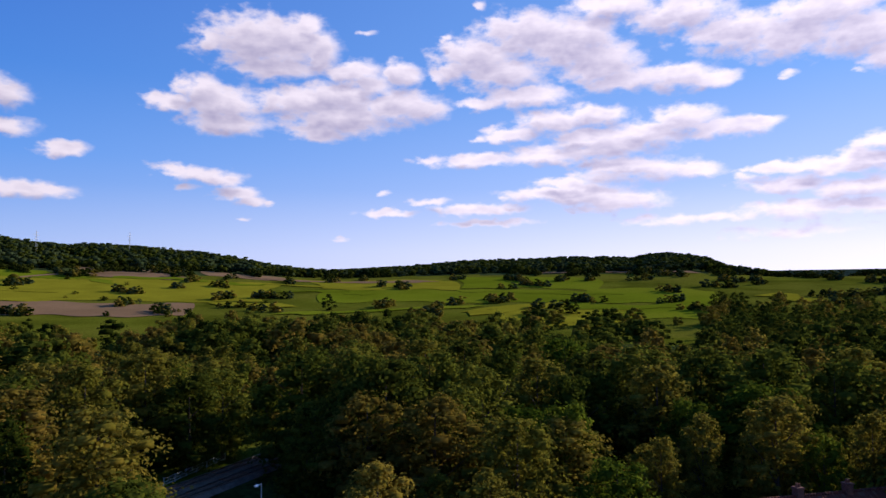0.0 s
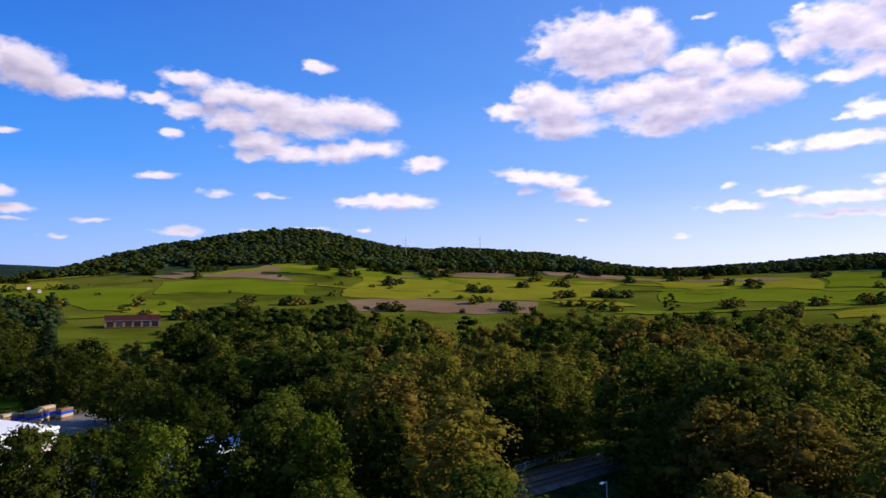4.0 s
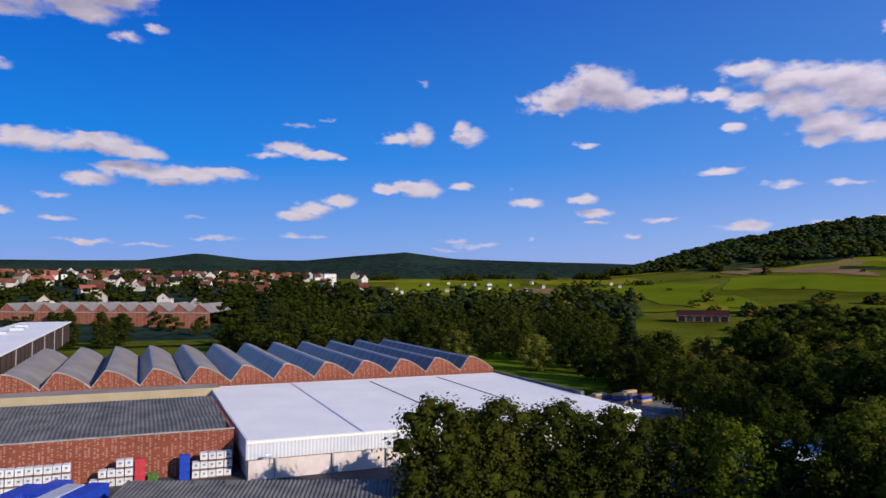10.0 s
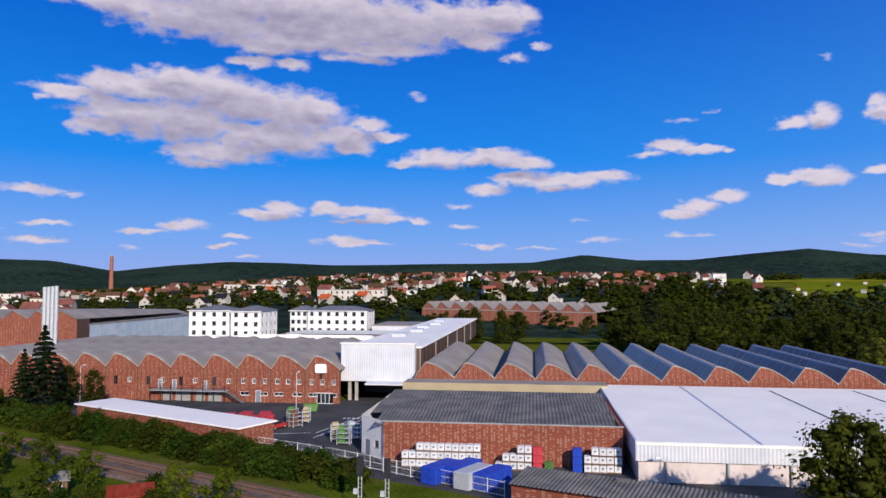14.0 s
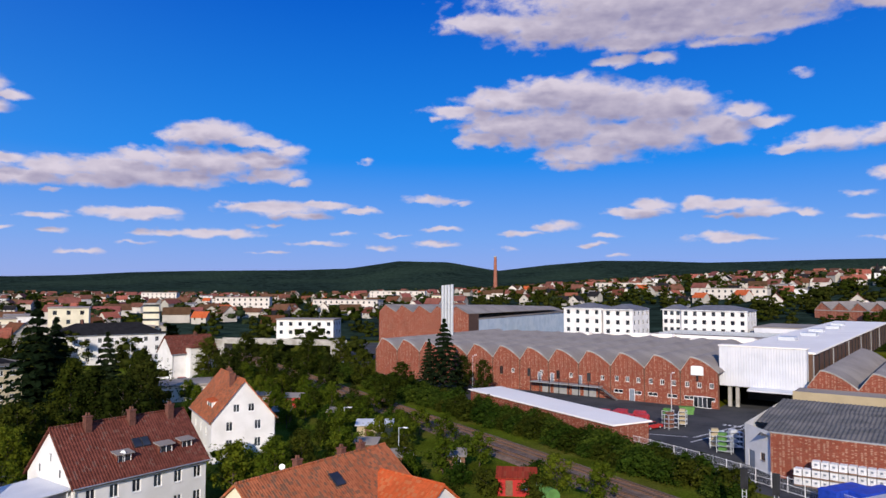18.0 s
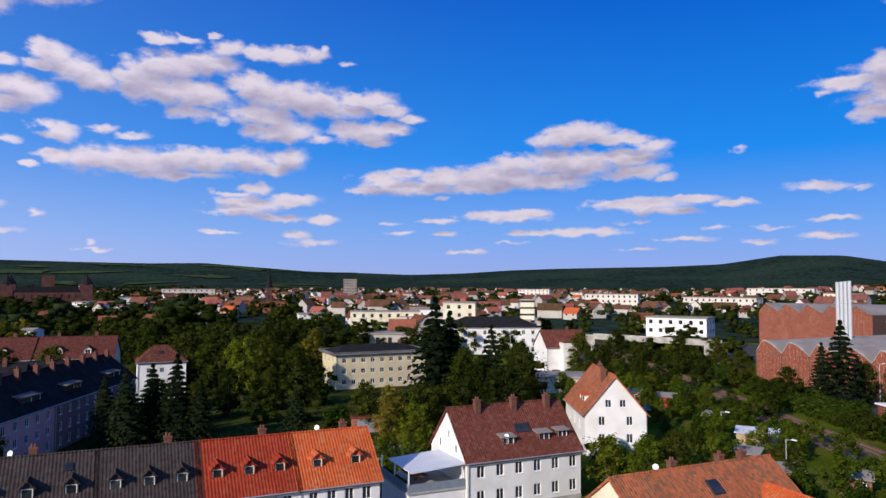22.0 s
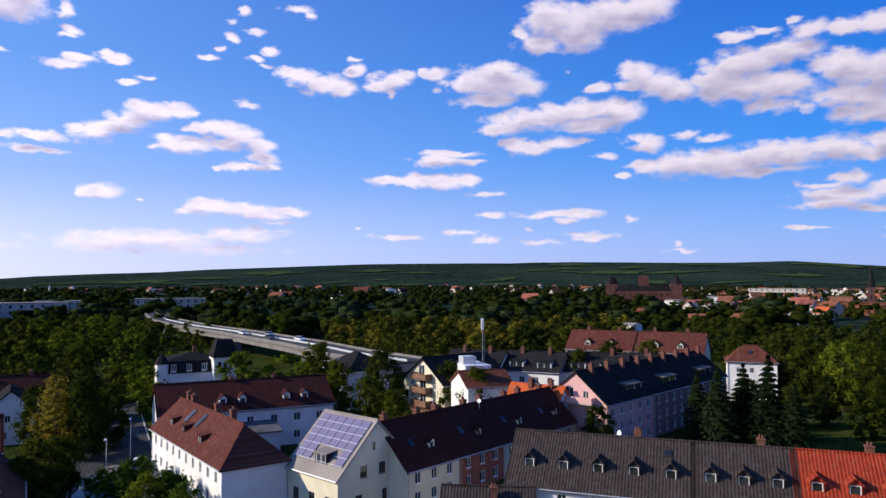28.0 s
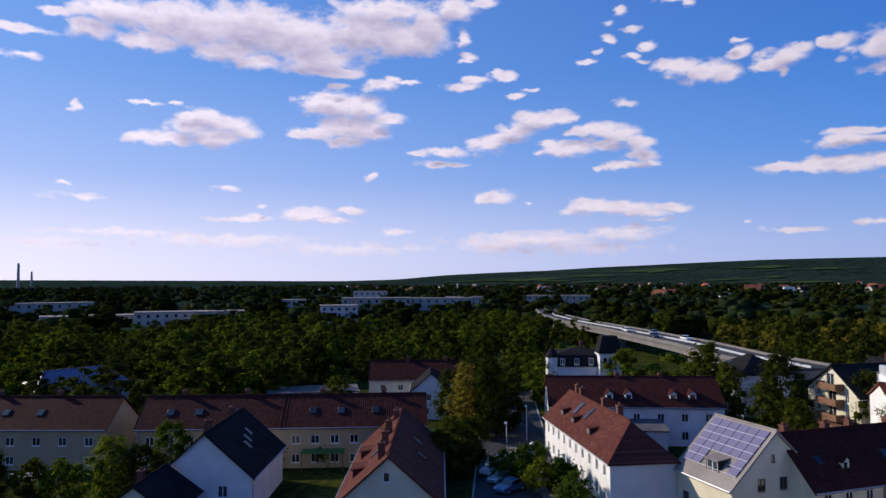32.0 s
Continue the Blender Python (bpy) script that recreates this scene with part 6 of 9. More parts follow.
BAY_R = 8.85
for i in range(12):
    shed_bay(-26.2 + BAY_R * i, 157.0, 223.0, BAY_R, 6.4, 9.7, M["brick"], i > 2, "curved shed roof with brick gable and glazed flank", "glazed sheds")
BAY_L = 8.12
for i in range(12):
    wins = [(-2.6, 4.3, 0.9, 1.15, M["frame_white"]), (0.0, 4.3, 0.9, 1.15, M["frame_white"]), (2.6, 4.3, 0.9, 1.15, M["frame_white"]),
            (-2.2, 1.6, 2.2, 0.8, M["frame_white"]), (2.2, 1.6, 2.2, 0.8, M["frame_white"])] if i in (0, 1, 2) else \
        [(-1.5, 3.6, 1.0, 2.0, M["frame_brown"]), (2.0, 4.2, 0.9, 1.1, M["frame_white"])] if i in (3, 4, 5, 6) else ()
    shed_bay(-43.4 - BAY_L * (i + 1), 158.0, 222.0, BAY_L, 7.6, 10.7, M["brick"], False, "brick factory bay with curved grey roof", "brick front bays", wins)
# white corrugated box over the passage
bx = thing("passage_box", (-44.6, 163.0, 0), "white corrugated box hall over the factory passage", "factory hall")
part("front_sheet", Shape().ribbed((0, 0, 4.6), (17.4, 0, 0), (0, 0, 8.6), 0.55, 0.07, (0, -1, 0)), M["sheet_white"], bx)
part("core", Shape().box(0, 0.06, 4.6, 17.4, 2.2, 13.1), M["sheet_white"], bx)
part("roof", Shape().box(-0.2, -0.2, 13.2, 17.6, 2.6, 13.45, 0.05), M["white_roof"], bx)
part("canopy", Shape().slab([(6.5, -3.5, 4.5), (18.5, -3.5, 4.5), (18.5, 0, 4.75), (6.5, 0, 4.75)], 0.3), M["sheet_white"], bx)
for x in (1.6, 3.2, 15.8):
    part("post", Shape().box(x, 0.6, 0, x + 0.7, 1.3, 4.6), M["concrete"], bx)
# added dark sheet across the passage, stands in for the shade inside
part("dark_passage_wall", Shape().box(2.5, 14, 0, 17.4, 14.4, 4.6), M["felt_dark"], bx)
# long canopy in front of the sheds
cn = thing("loading_canopy", (0, 0, 0), "long beige loading canopy along the sheds", "canopy")
part("roof", Shape().box(-27.5, 150.4, 6.0, 15.2, 157.0, 6.2), M["felt"], cn)
part("fascia", Shape().box(-27.6, 150.2, 4.6, 15.2, 150.4, 6.25), M["beige"], cn)
for i in range(6):
    part("post", Shape().box(-27 + 8.2 * i, 150.8, 0, -26.7 + 8.2 * i, 151.1, 6.0), M["steel"], cn)
part("back_wall", Shape().box(-27, 156.6, 0, 15, 157.0, 6.0), M["brick"], cn)

# brick store with its corrugated roof
st = thing("brick_store", (0, 0, 0), "brick store with grey corrugated roof and white side wall", "warehouse")
w = Shape()
w.box(-22.6, 106.8, 0, 12.8, 107.2, 6.0).box(12.4, 107.2, 0, 12.8, 137, 6.0).box(-27.0, 136.6, 0, 12.4, 137, 6.0)
part("brick_wall", w, M["brick"], st)
ws = Shape()
at = Matrix.Translation((-24.85, 109.7, 0)) @ pose(0, 0, 0, 0, 0, -46.5)
facade(ws, at, 6.7, 6.0, [(-1.6, 0.05, 1.5, 2.4), (1.2, 1.6, 1.1, 1.1)])
ws.face((-27.2, 112.1, 0), (-27.2, 136.8, 0), (-27.2, 136.8, 6.0), (-27.2, 112.1, 6.0))
part("white_wall", ws, M["white_paint"], st)
part("door", Shape().box(-0.75, 0.05, 0, 0.75, 0.13, 2.4), M["shutter_grey"], st, at=at @ pose(-1.6, 0, 0.05))
put_window(st, at @ pose(1.2, 0, 1.6), 1.1, 1.1, M["frame_brown"])
for i in range(3):
    y0 = 107.4 + 9.8 * i
    x0 = -22.4 - (4.4 if i else 2.0)
    part("corrugated_roof", Shape().ribbed((x0, y0, 5.3 + 0.15 * i), (12.4 - x0, 0, 0), (0, 9.8, 0.95), 0.6, 0.12), M["corrugated"], st)
part("parapet", Shape().box(-22.7, 106.7, 6.0, 12.9, 107.3, 6.12), M["concrete"], st)

# white flat-roofed hall
wh = thing("white_hall", (0, 0, 0), "large white flat-roofed hall with ribbed fascia", "factory hall")
wl = Shape().box(14.0, 100.3, 0, 79.0, 154.4, 5.0)
part("wall", wl, M["panel_pink"], wh)
part("fascia", Shape().ribbed((13.6, 100.0, 2.9), (65.6, 0, 0), (0, 0, 2.6), 0.5, 0.06, (0, -1, 0)), M["sheet_white"], wh)
part("side_fascia", Shape().box(13.6, 100.0, 2.9, 13.9, 154.4, 5.6), M["sheet_white"], wh)
for i in range(4):
    xa, xb = 13.7 + 16.4 * i, 13.7 + 16.4 * (i + 1) - (0.0 if i == 3 else 0.12)
    part("roof_sheet", Shape().slab([(xa, 99.9, 5.35), (xb, 99.9, 5.35), (xb, 154.6, 5.9), (xa, 154.6, 5.9)], 0.3), M["white_roof"], wh)
for x, y0, y1, m in ((46.6, 104, 150, "felt_dark"), (63.0, 118, 152, "felt_dark"), (30.1, 100, 154, "galv")):
    part("roof_strip", Shape().slab([(x - 0.15, y0, 5.4 + (y0 - 99.9) * 0.01 + 0.03), (x + 0.15, y0, 5.4 + (y0 - 99.9) * 0.01 + 0.03), (x + 0.15, y1, 5.4 + (y1 - 99.9) * 0.01 + 0.03), (x - 0.15, y1, 5.4 + (y1 - 99.9) * 0.01 + 0.03)], 0.06), M[m], wh)
part("roof_edge", Shape().box(79.2, 118, 5.0, 80.0, 155, 6.2), M["felt_dark"], wh)
for i in range(8):
    part("wall_post", Shape().box(17.5 + 8 * i, 99.95, 0, 17.75 + 8 * i, 100.28, 2.9), M["steel"], wh)

# low building in front
lb = thing("low_workshop", (0, 0, 0), "low brick workshop with corrugated grey roof", "workshop")
part("wall", Shape().slab([(-2.7, 85.9, 3.0), (30.0, 72.9, 3.0), (31.9, 77.9, 3.0), (-0.8, 90.9, 3.0)], 3.0), M["brick"], lb)
part("roof", Shape().ribbed((-3.2, 85.4, 3.1), (33.6, -13.4, 0), (2.3, 5.8, 0.7), 0.5, 0.12), M["corrugated"], lb)
for u in (0.24, 0.34):
    part("roof_vent", Shape().box(-0.7, -0.3, 0, 0.7, 0.3, 0.5, 0.15), M["felt_dark"], lb, at=pose(-1.3 + 33.6 * u, 90.5 - 13.4 * u, 3.6, 0, 0, -22))

# long brick shed by the railway
d = Vector((-0.906, 0.423, 0))
lr = thing("long_brick_shed", (-64.8, 121.6, 0, 0, 0, 155), "long low brick shed with flat white roof", "shed")
part("wall", Shape().box(-22.2, -3.8, 0, 22.2, 3.8, 3.85), M["brick"], lr)
part("roof", Shape().box(-22.6, -4.2, 3.85, 22.6, 4.2, 4.1, 0.06), M["white_roof"], lr)

# tall brick hall with the four pipes
th_ = thing("tall_hall", (0, 0, 0), "tall brick hall with saw-tooth gables and blue sheet side", "factory hall")
for i in range(5):
    x0 = -205.0 + 9.3 * i
    wl = Shape()
    wl.face((x0, 232, 0), (x0 + 9.3, 232, 0), (x0 + 9.3, 232, 15.2), (x0 + 3.2, 232, 18.2), (x0, 232, 15.2))
    part("gable_wall", wl, M["brick"], th_)
    part("roof", Shape().slab([(x0 + 3.2, 231.6, 18.4), (x0 + 9.3, 231.6, 15.4), (x0 + 9.3 - 20, 350, 14.0), (x0 + 3.2 - 20, 350, 15.5)], 0.2), M["felt"], th_)
    part("glazing", Shape().face((x0, 232, 15.3), (x0 + 3.2, 232, 18.3), (x0 + 3.2 - 20, 350, 15.4), (x0 - 20, 350, 14.0)), M["felt"], th_)
part("side_wall", Shape().box(-205.2, 232, 0, -205, 330, 15.0), M["brick"], th_)
part("corner_wall", Shape().face((-158.5, 232, 0), (-160.3, 242, 0), (-160.3, 242, 15), (-158.5, 232, 15.2)), M["frame_brown"], th_)
part("side_sheet", Shape().ribbed((-160.3, 242, 0), (-20.5, 122, 0), (0, 0, 12.6), 1.2, 0.15, (1, 0.1, 0)), M["sheet_blue"], th_)
part("side_roof", Shape().slab([(-160.0, 241, 13.0), (-180.4, 365, 12.6), (-205, 365, 15.0), (-185, 241, 16.0)], 0.4), M["felt"], th_)
pp = thing("flue_pipes", (-140.5, 190.5, 0), "four tall silver flue pipes", "chimney")
for i in range(4):
    part("pipe", Shape().tube((i * 1.25, 0, 0), (i * 1.25, 0, 26.4 + 0.1 * i), 0.5, n=12), M["galv"], pp)
part("brace", Shape().box(-0.6, -0.15, 20, 4.4, 0.15, 20.25), M["steel"], pp)

# flat roofs between, then the white office
fl = thing("flat_hall", (0, 0, 0), "wide low hall with grey flat roof", "factory hall")
part("wall", Shape().box(-150, 222.5, 0, -44, 263, 7.2), M["sheet_white"], fl)
part("roof", Shape().box(-150.5, 222.2, 7.2, -44.5, 263.5, 7.6, 0.1), M["felt"], fl)
part("rear_wall", Shape().box(-98, 263.6, 0, -44, 297, 7.9), M["sheet_white"], fl)
part("rear_roof", Shape().box(-98.5, 263.6, 7.9, -44.5, 297.5, 8.4, 0.1), M["felt"], fl)
part("raised_wall", Shape().box(-68, 297.6, 0, -44, 331, 10.2), M["sheet_white"], fl)
part("raised_roof", Shape().box(-68.5, 297.6, 10.2, -44.5, 331.5, 10.7, 0.1), M["felt"], fl)
part("white_strip", Shape().box(-140, 228, 7.6, -58, 229.2, 8.3, 0.1), M["white_roof"], fl)
part("white_strip", Shape().box(-112, 262, 7.6, -60, 263, 8.6, 0.1), M["white_roof"], fl)
for x, y, w in ((-102, 256, 7), (-92, 258, 5), (-75, 240, 4), (-63, 250, 6), (-118, 246, 4)):
    part("roof_unit", Shape().box(x, y, 7.6, x + w, y + 3, 9.0, 0.15), M["white_roof"], fl)
for i in range(4):
    part("roof_pipe", Shape().tube((-96, 270 + 6 * i, 8.7), (-50, 270 + 6 * i, 8.7), 0.2, n=6), M["galv"], fl)
gh = thing("glass_hall", (0, 0, 0), "long hall with white roof and brown glazed wall", "factory hall")
part("wall", Shape().box(-44, 165.4, 4.7, -26.5, 330, 12.0), M["frame_brown"], gh)
for i in range(24):
    part("wall_rib", Shape().box(-26.5, 166 + 6.8 * i, 4.7, -26.3, 166.4 + 6.8 * i, 12.0), M["dark_metal" if i % 4 else "steel"], gh)
part("roof", Shape().box(-44.3, 165.7, 12.1, -25.9, 331, 12.5, 0.1), M["white_roof"], gh)
for i in range(5):
    part("roof_unit", Shape().box(-40 + 1.5 * (i % 2), 200 + 22 * i, 12.5, -36 + 1.5 * (i % 2), 204 + 22 * i, 13.4, 0.1), M["galv"], gh)

# ramp walkway, doors and fittings on the brick front
wk = thing("loading_walkway", (0, 0, 0), "raised steel loading walkway with railing and stair", "walkway")
part("deck", Shape().box(-88, 155.6, 2.55, -69.7, 157.9, 2.75), M["shutter_steel"], wk)
for i in range(8):
    part("post", Shape().box(-87.9 + 2.58 * i, 155.7, 0, -87.75 + 2.58 * i, 155.85, 3.85), M["dark_metal"], wk)
for z in (3.3, 3.85):
    part("hand_bar", Shape().tube((-88, 155.75, z), (-69.7, 155.75, z), 0.04, n=5), M["dark_metal"], wk)
for i in range(14):
    part("step", Shape().box(-69.7 + 0.3 * i, 155.7, 2.5 - 0.18 * i, -69.38 + 0.3 * i, 157.0, 2.56 - 0.18 * i), M["shutter_steel"], wk)
for y in (155.7, 157.0):
    part("stringer", Shape().slab([(-69.7, y, 2.6), (-65.5, y, 0.1), (-65.5, y + 0.06, 0.1), (-69.7, y + 0.06, 2.6)], 0.25), M["dark_metal"], wk)
    part("stair_rail", Shape().tube((-69.7, y, 3.8), (-65.5, y, 1.1), 0.04, n=5), M["dark_metal"], wk)
for x, w in ((-84.6, 2.2), (-80.8, 3.6), (-76.6, 2.2), (-73.0, 3.2)):
    dr = thing("roller_door", (x, 157.98, 0.06), "grey steel roller door under the walkway", "door", "roller doors")
    part("curtain", Shape().ribbed((-w / 2, -0.05, 0), (w, 0, 0), (0, 0, 2.35), 0.3, 0.03, (0, -1, 0)), M["shutter_steel"], dr)
    part("box", Shape().box(-w / 2 - 0.1, -0.3, 2.35, w / 2 + 0.1, 0, 2.65, 0.04), M["concrete"], dr)
for x, z, w, h in ((-86.5, 2.76, 1.0, 2.1), (-83.0, 2.76, 1.0, 2.1), (-75.5, 2.76, 1.0, 2.1), (-62.6, 0.06, 1.3, 2.7)):
    dr = thing("steel_door", (x, 157.98, z), "white framed dark door in the brick front", "door", "doors in the brick front")
    part("leaf", Shape().box(-w / 2 + 0.08, -0.05, 0, w / 2 - 0.08, 0, h - 0.08), M["shutter_grey"], dr)
    part("frame", Shape().box(-w / 2, -0.08, 0, -w / 2 + 0.08, 0, h).box(w / 2 - 0.08, -0.08, 0, w / 2, 0, h).box(-w / 2, -0.08, h - 0.08, w / 2, 0, h), M["frame_white"], dr)
gd = thing("glass_door", (-46.8, 157.96, 0.06), "wide white framed glass door in the brick front", "door")
part("frame", Shape().box(-1.9, -0.1, 0, 1.9, 0, 0.1).box(-1.9, -0.1, 2.3, 1.9, 0, 2.45), M["frame_white"], gd)
for i in range(4):
    part("pane", Shape().box(-1.85 + 0.95 * i, -0.06, 0.1, -1.0 + 0.95 * i, 0, 2.3), M["glass"], gd)
    part("mullion", Shape().box(-1.95 + 0.95 * i, -0.1, 0, -1.85 + 0.95 * i, 0, 2.4), M["frame_white"], gd)
bxs = thing("wall_box", (-47.8, 157.9, 7.0), "white rounded box on the brick gable", "box")
part("case", Shape().box(-1.3, -0.5, 0, 1.3, 0, 2.0, 0.3), M["frame_white"], bxs)
part("bracket", Shape().box(-0.2, -0.3, -1.3, 0.2, 0, 0), M["dark_metal"], bxs)
for i in range(13):
    single("downpipe", Shape().tube((0, 0, 0), (0, 0, 7.4), 0.1, n=6).box(-0.2, -0.15, 7.2, 0.2, 0.15, 7.6), M["frame_brown"], (-43.4 - 8.12 * i, 157.85, 0), "dark downpipe between the brick gables", "pipe", "downpipes")
for x, y, n in ((-60, 137, 4), (-57.5, 138, 5), (-55, 136.5, 4), (-61.5, 140, 3), (-53.5, 139, 6), (-58.2, 141, 4), (-63.5, 138.5, 3), (-51.8, 136, 6)):
    for i in range(n):
        single("red_pallet", Shape().box(-1.1, -0.9, 0, 1.1, 0.9, 0.05).box(-1.1, -0.9, 0.14, 1.1, 0.9, 0.2).box(-1.1, -0.9, 0.05, -0.9, 0.9, 0.14).box(0.9, -0.9, 0.05, 1.1, 0.9, 0.14), M["plastic_red"], (x, y, 0.06 + 0.21 * i, 0, 0, 7 * (i % 3)), "flat red pallet in a low stack", "pallet", "red pallets")
single("waste_container", Shape().prism([(-1.2, 0), (1.2, 0), (1.5, 1.4), (-1.5, 1.4)], -0.8, 0.8).box(-1.55, -0.85, 1.4, 1.55, 0.85, 1.5), M["plastic_green"], (-47.2, 148.5, 0.06, 0, 0, 20), "green steel waste container in the yard", "container")
single("passage_floor", Shape().face((-44, 158, 0.06), (-26.5, 158, 0.06), (-26.5, 178, 0.06), (-44, 178, 0.06)), M["asphalt"], (0, 0, 0), "dark asphalt floor of the passage", "asphalt", kind="structure")
single("works_ground", Shape().face((8, 92, 0.045), (84, 66, 0.045), (84, 160, 0.045), (8, 160, 0.045)), M["asphalt"], (0, 0, 0), "asphalt ground round the white hall", "asphalt", kind="structure")


# white office wings with hipped slate roofs
def office_wing(x0, x1, y0, deep, base, eave, label):
    th = thing("office_wing", ((x0 + x1) / 2, y0, base), label, "office", "white office wings")
    w, h = x1 - x0, eave - base
    n, m = max(3, round(w / 3.9)), max(3, round(deep / 4.5))
    st_h = h / 4
    s = Shape()
    fr = [(w * ((i + 0.5) / n - 0.5), st_h * (j + 0.32), 1.5, 1.7) for i in range(n) for j in range(1, 4)]
    sd = [(deep * ((i + 0.5) / m - 0.5), st_h * (j + 0.32), 1.3, 1.7) for i in range(m) for j in range(1, 4)]
    for at, width, ws in ((pose(0, 0, 0), w, fr), (pose(w / 2, deep / 2, 0, 0, 0, 90), deep, sd), (pose(-w / 2, deep / 2, 0, 0, 0, -90), deep, sd)):
        facade(s, at, width, h, ws, deep=0.25)
        for u, z, ww, hh in ws:
            part("window", Shape().box(-ww / 2, 0.14, 0, ww / 2, 0.2, hh).box(-0.05, 0.1, 0, 0.05, 0.14, hh), M["glass"], th, at=at @ pose(u, 0, z))
    s.face((w / 2, deep, 0), (-w / 2, deep, 0), (-w / 2, deep, h), (w / 2, deep, h))
    part("wall", s, M["white_paint"], th)
    o, rise, k = 0.6, 2.0, min(w, deep) / 2 - 0.3
    a = [(-w / 2 - o, -o, h), (w / 2 + o, -o, h), (w / 2 + o, deep + o, h), (-w / 2 - o, deep + o, h)]
    b = [(-w / 2 + k, k, h + rise), (w / 2 - k, k, h + rise), (w / 2 - k, deep - k, h + rise), (-w / 2 + k, deep - k, h + rise)]
    rf = Shape()
    for i in range(4):
        rf.face(a[i], a[(i + 1) % 4], b[(i + 1) % 4], b[i])
    rf.face(*b).face(*a[::-1])
    part("hipped_roof", rf, M["slate_light"], th)
    part("eaves_board", Shape().box(-w / 2 - o, -o, h - 0.25, w / 2 + o, -o + 0.05, h + 0.02), M["frame_white"], th)
    return th


office_wing(-136.3, -119.5, 270, 15, 3.0, 17.4, "white office wing with low slate roof")
office_wing(-117.9, -105.7, 268, 18, 3.0, 17.2, "white office wing with low slate roof")
office_wing(-105.0, -97.2, 300, 14, 3.0, 16.6, "narrow white office link with slate roof")
office_wing(-96.5, -70.5, 298, 15, 3.0, 16.6, "long white office wing with slate roof")


# ---- trees ----
rng = np.random.default_rng(7)
CUBE = np.array([(x, y, z) for x in (-1, 0, 1) for y in (-1, 0, 1) for z in (-1, 0, 1) if max(abs(x), abs(y), abs(z)) == 1], float)
CUBE_KEY = {tuple(int(c) for c in p): i for i, p in enumerate(CUBE)}
CUBE_F = []
for ax in range(3):
    for s in (-1, 1):
        for a in (-1, 0):
            for b in (-1, 0):
                q = []
                for da, db in ((0, 0), (1, 0), (1, 1), (0, 1)):
                    p = [0, 0, 0]
                    p[ax], p[(ax + 1) % 3], p[(ax + 2) % 3] = s, a + da, b + db
                    q.append(CUBE_KEY[tuple(p)])
                CUBE_F.append(q if s > 0 else q[::-1])
CUBE_F = np.array(CUBE_F)
CUBE_V = CUBE / np.linalg.norm(CUBE, axis=1, keepdims=True)
LUMP_V = np.array([(x, y, z) for x in (-1, 1) for y in (-1, 1) for z in (-1, 1)], float) / math.sqrt(3)
LUMP_F = np.array([(0, 1, 3, 2), (4, 6, 7, 5), (0, 4, 5, 1), (2, 3, 7, 6), (0, 2, 6, 4), (1, 5, 7, 3)])


def leaf_quads(centres, normals, size):
    """Four-cornered leaf sprays at the given places, facing roughly along the normals."""
    n = len(centres)
    nr = normals + rng.normal(0, 0.38, (n, 3))
    nr /= np.linalg.norm(nr, axis=1, keepdims=True)
    t = np.cross(nr, rng.normal(0, 1, (n, 3)))
    t /= np.linalg.norm(t, axis=1, keepdims=True)
    b = np.cross(nr, t)
    s = (size * rng.uniform(0.6, 1.3, n))[:, None]
    v = np.stack([centres - t * s * 0.6, centres - b * s * 0.45, centres + t * s * 0.6, centres + b * s * 0.5], 1).reshape(-1, 3)
    return v, np.arange(n * 4).reshape(-1, 4)


def crown_arrays(h, radius, low, clumps, leaves, leaf, squash=0.8, loose=1.0, coarse=False, lump=(0.26, 0.46), core=0.72):
    """A crown of uneven boughs on an egg-shaped outline: h is the tree's height, low where the crown starts."""
    vs, fs, k = [], [], 0
    mid, half = low + (h - low) * 0.46, (h - low) / 2
    lean = rng.uniform(-0.12, 0.12, 2) * radius
    for i in range(clumps):
        u = -0.95 + 1.9 * (i + rng.uniform(0, 1)) / clumps
        w = i * 2.4 + rng.uniform(-0.5, 0.5)
        full = np.sqrt(max(0.05, 1 - abs(u) ** 2.3)) * (1 - 0.22 * u)
        wide = radius * full * rng.uniform(0.25, 0.86)
        r = radius * rng.uniform(*lump) * (1 - 0.3 * max(0, u))
        c = np.array([wide * np.cos(w) + lean[0] * u, wide * np.sin(w) + lean[1] * u, mid + u * (half * 1.04 - r * 0.6)])
        d = rng.normal(0, 1, (leaves, 3))
        d /= np.linalg.norm(d, axis=1, keepdims=True)
        bumps = 1 + 0.25 * np.sin(d[:, 0] * 5 + i) * np.sin(d[:, 1] * 4 + 2 * i)
        pos = c + d * (r * bumps * rng.uniform(0.55, 1.18 * loose, leaves))[:, None] * (1, 1, squash)
        pos[:, 2] -= 0.12 * np.hypot(pos[:, 0] - c[0], pos[:, 1] - c[1])
        v, f = leaf_quads(pos, d + (0, 0, 0.45), leaf)
        vs.append(v), fs.append(f + k)
        k += len(v)
        bv, bf = (LUMP_V, LUMP_F) if coarse else (CUBE_V, CUBE_F)
        vs.append(c + bv * r * (core, core, core * squash))
        fs.append(bf + k)
        k += len(bv)
    return np.concatenate(vs), np.concatenate(fs)


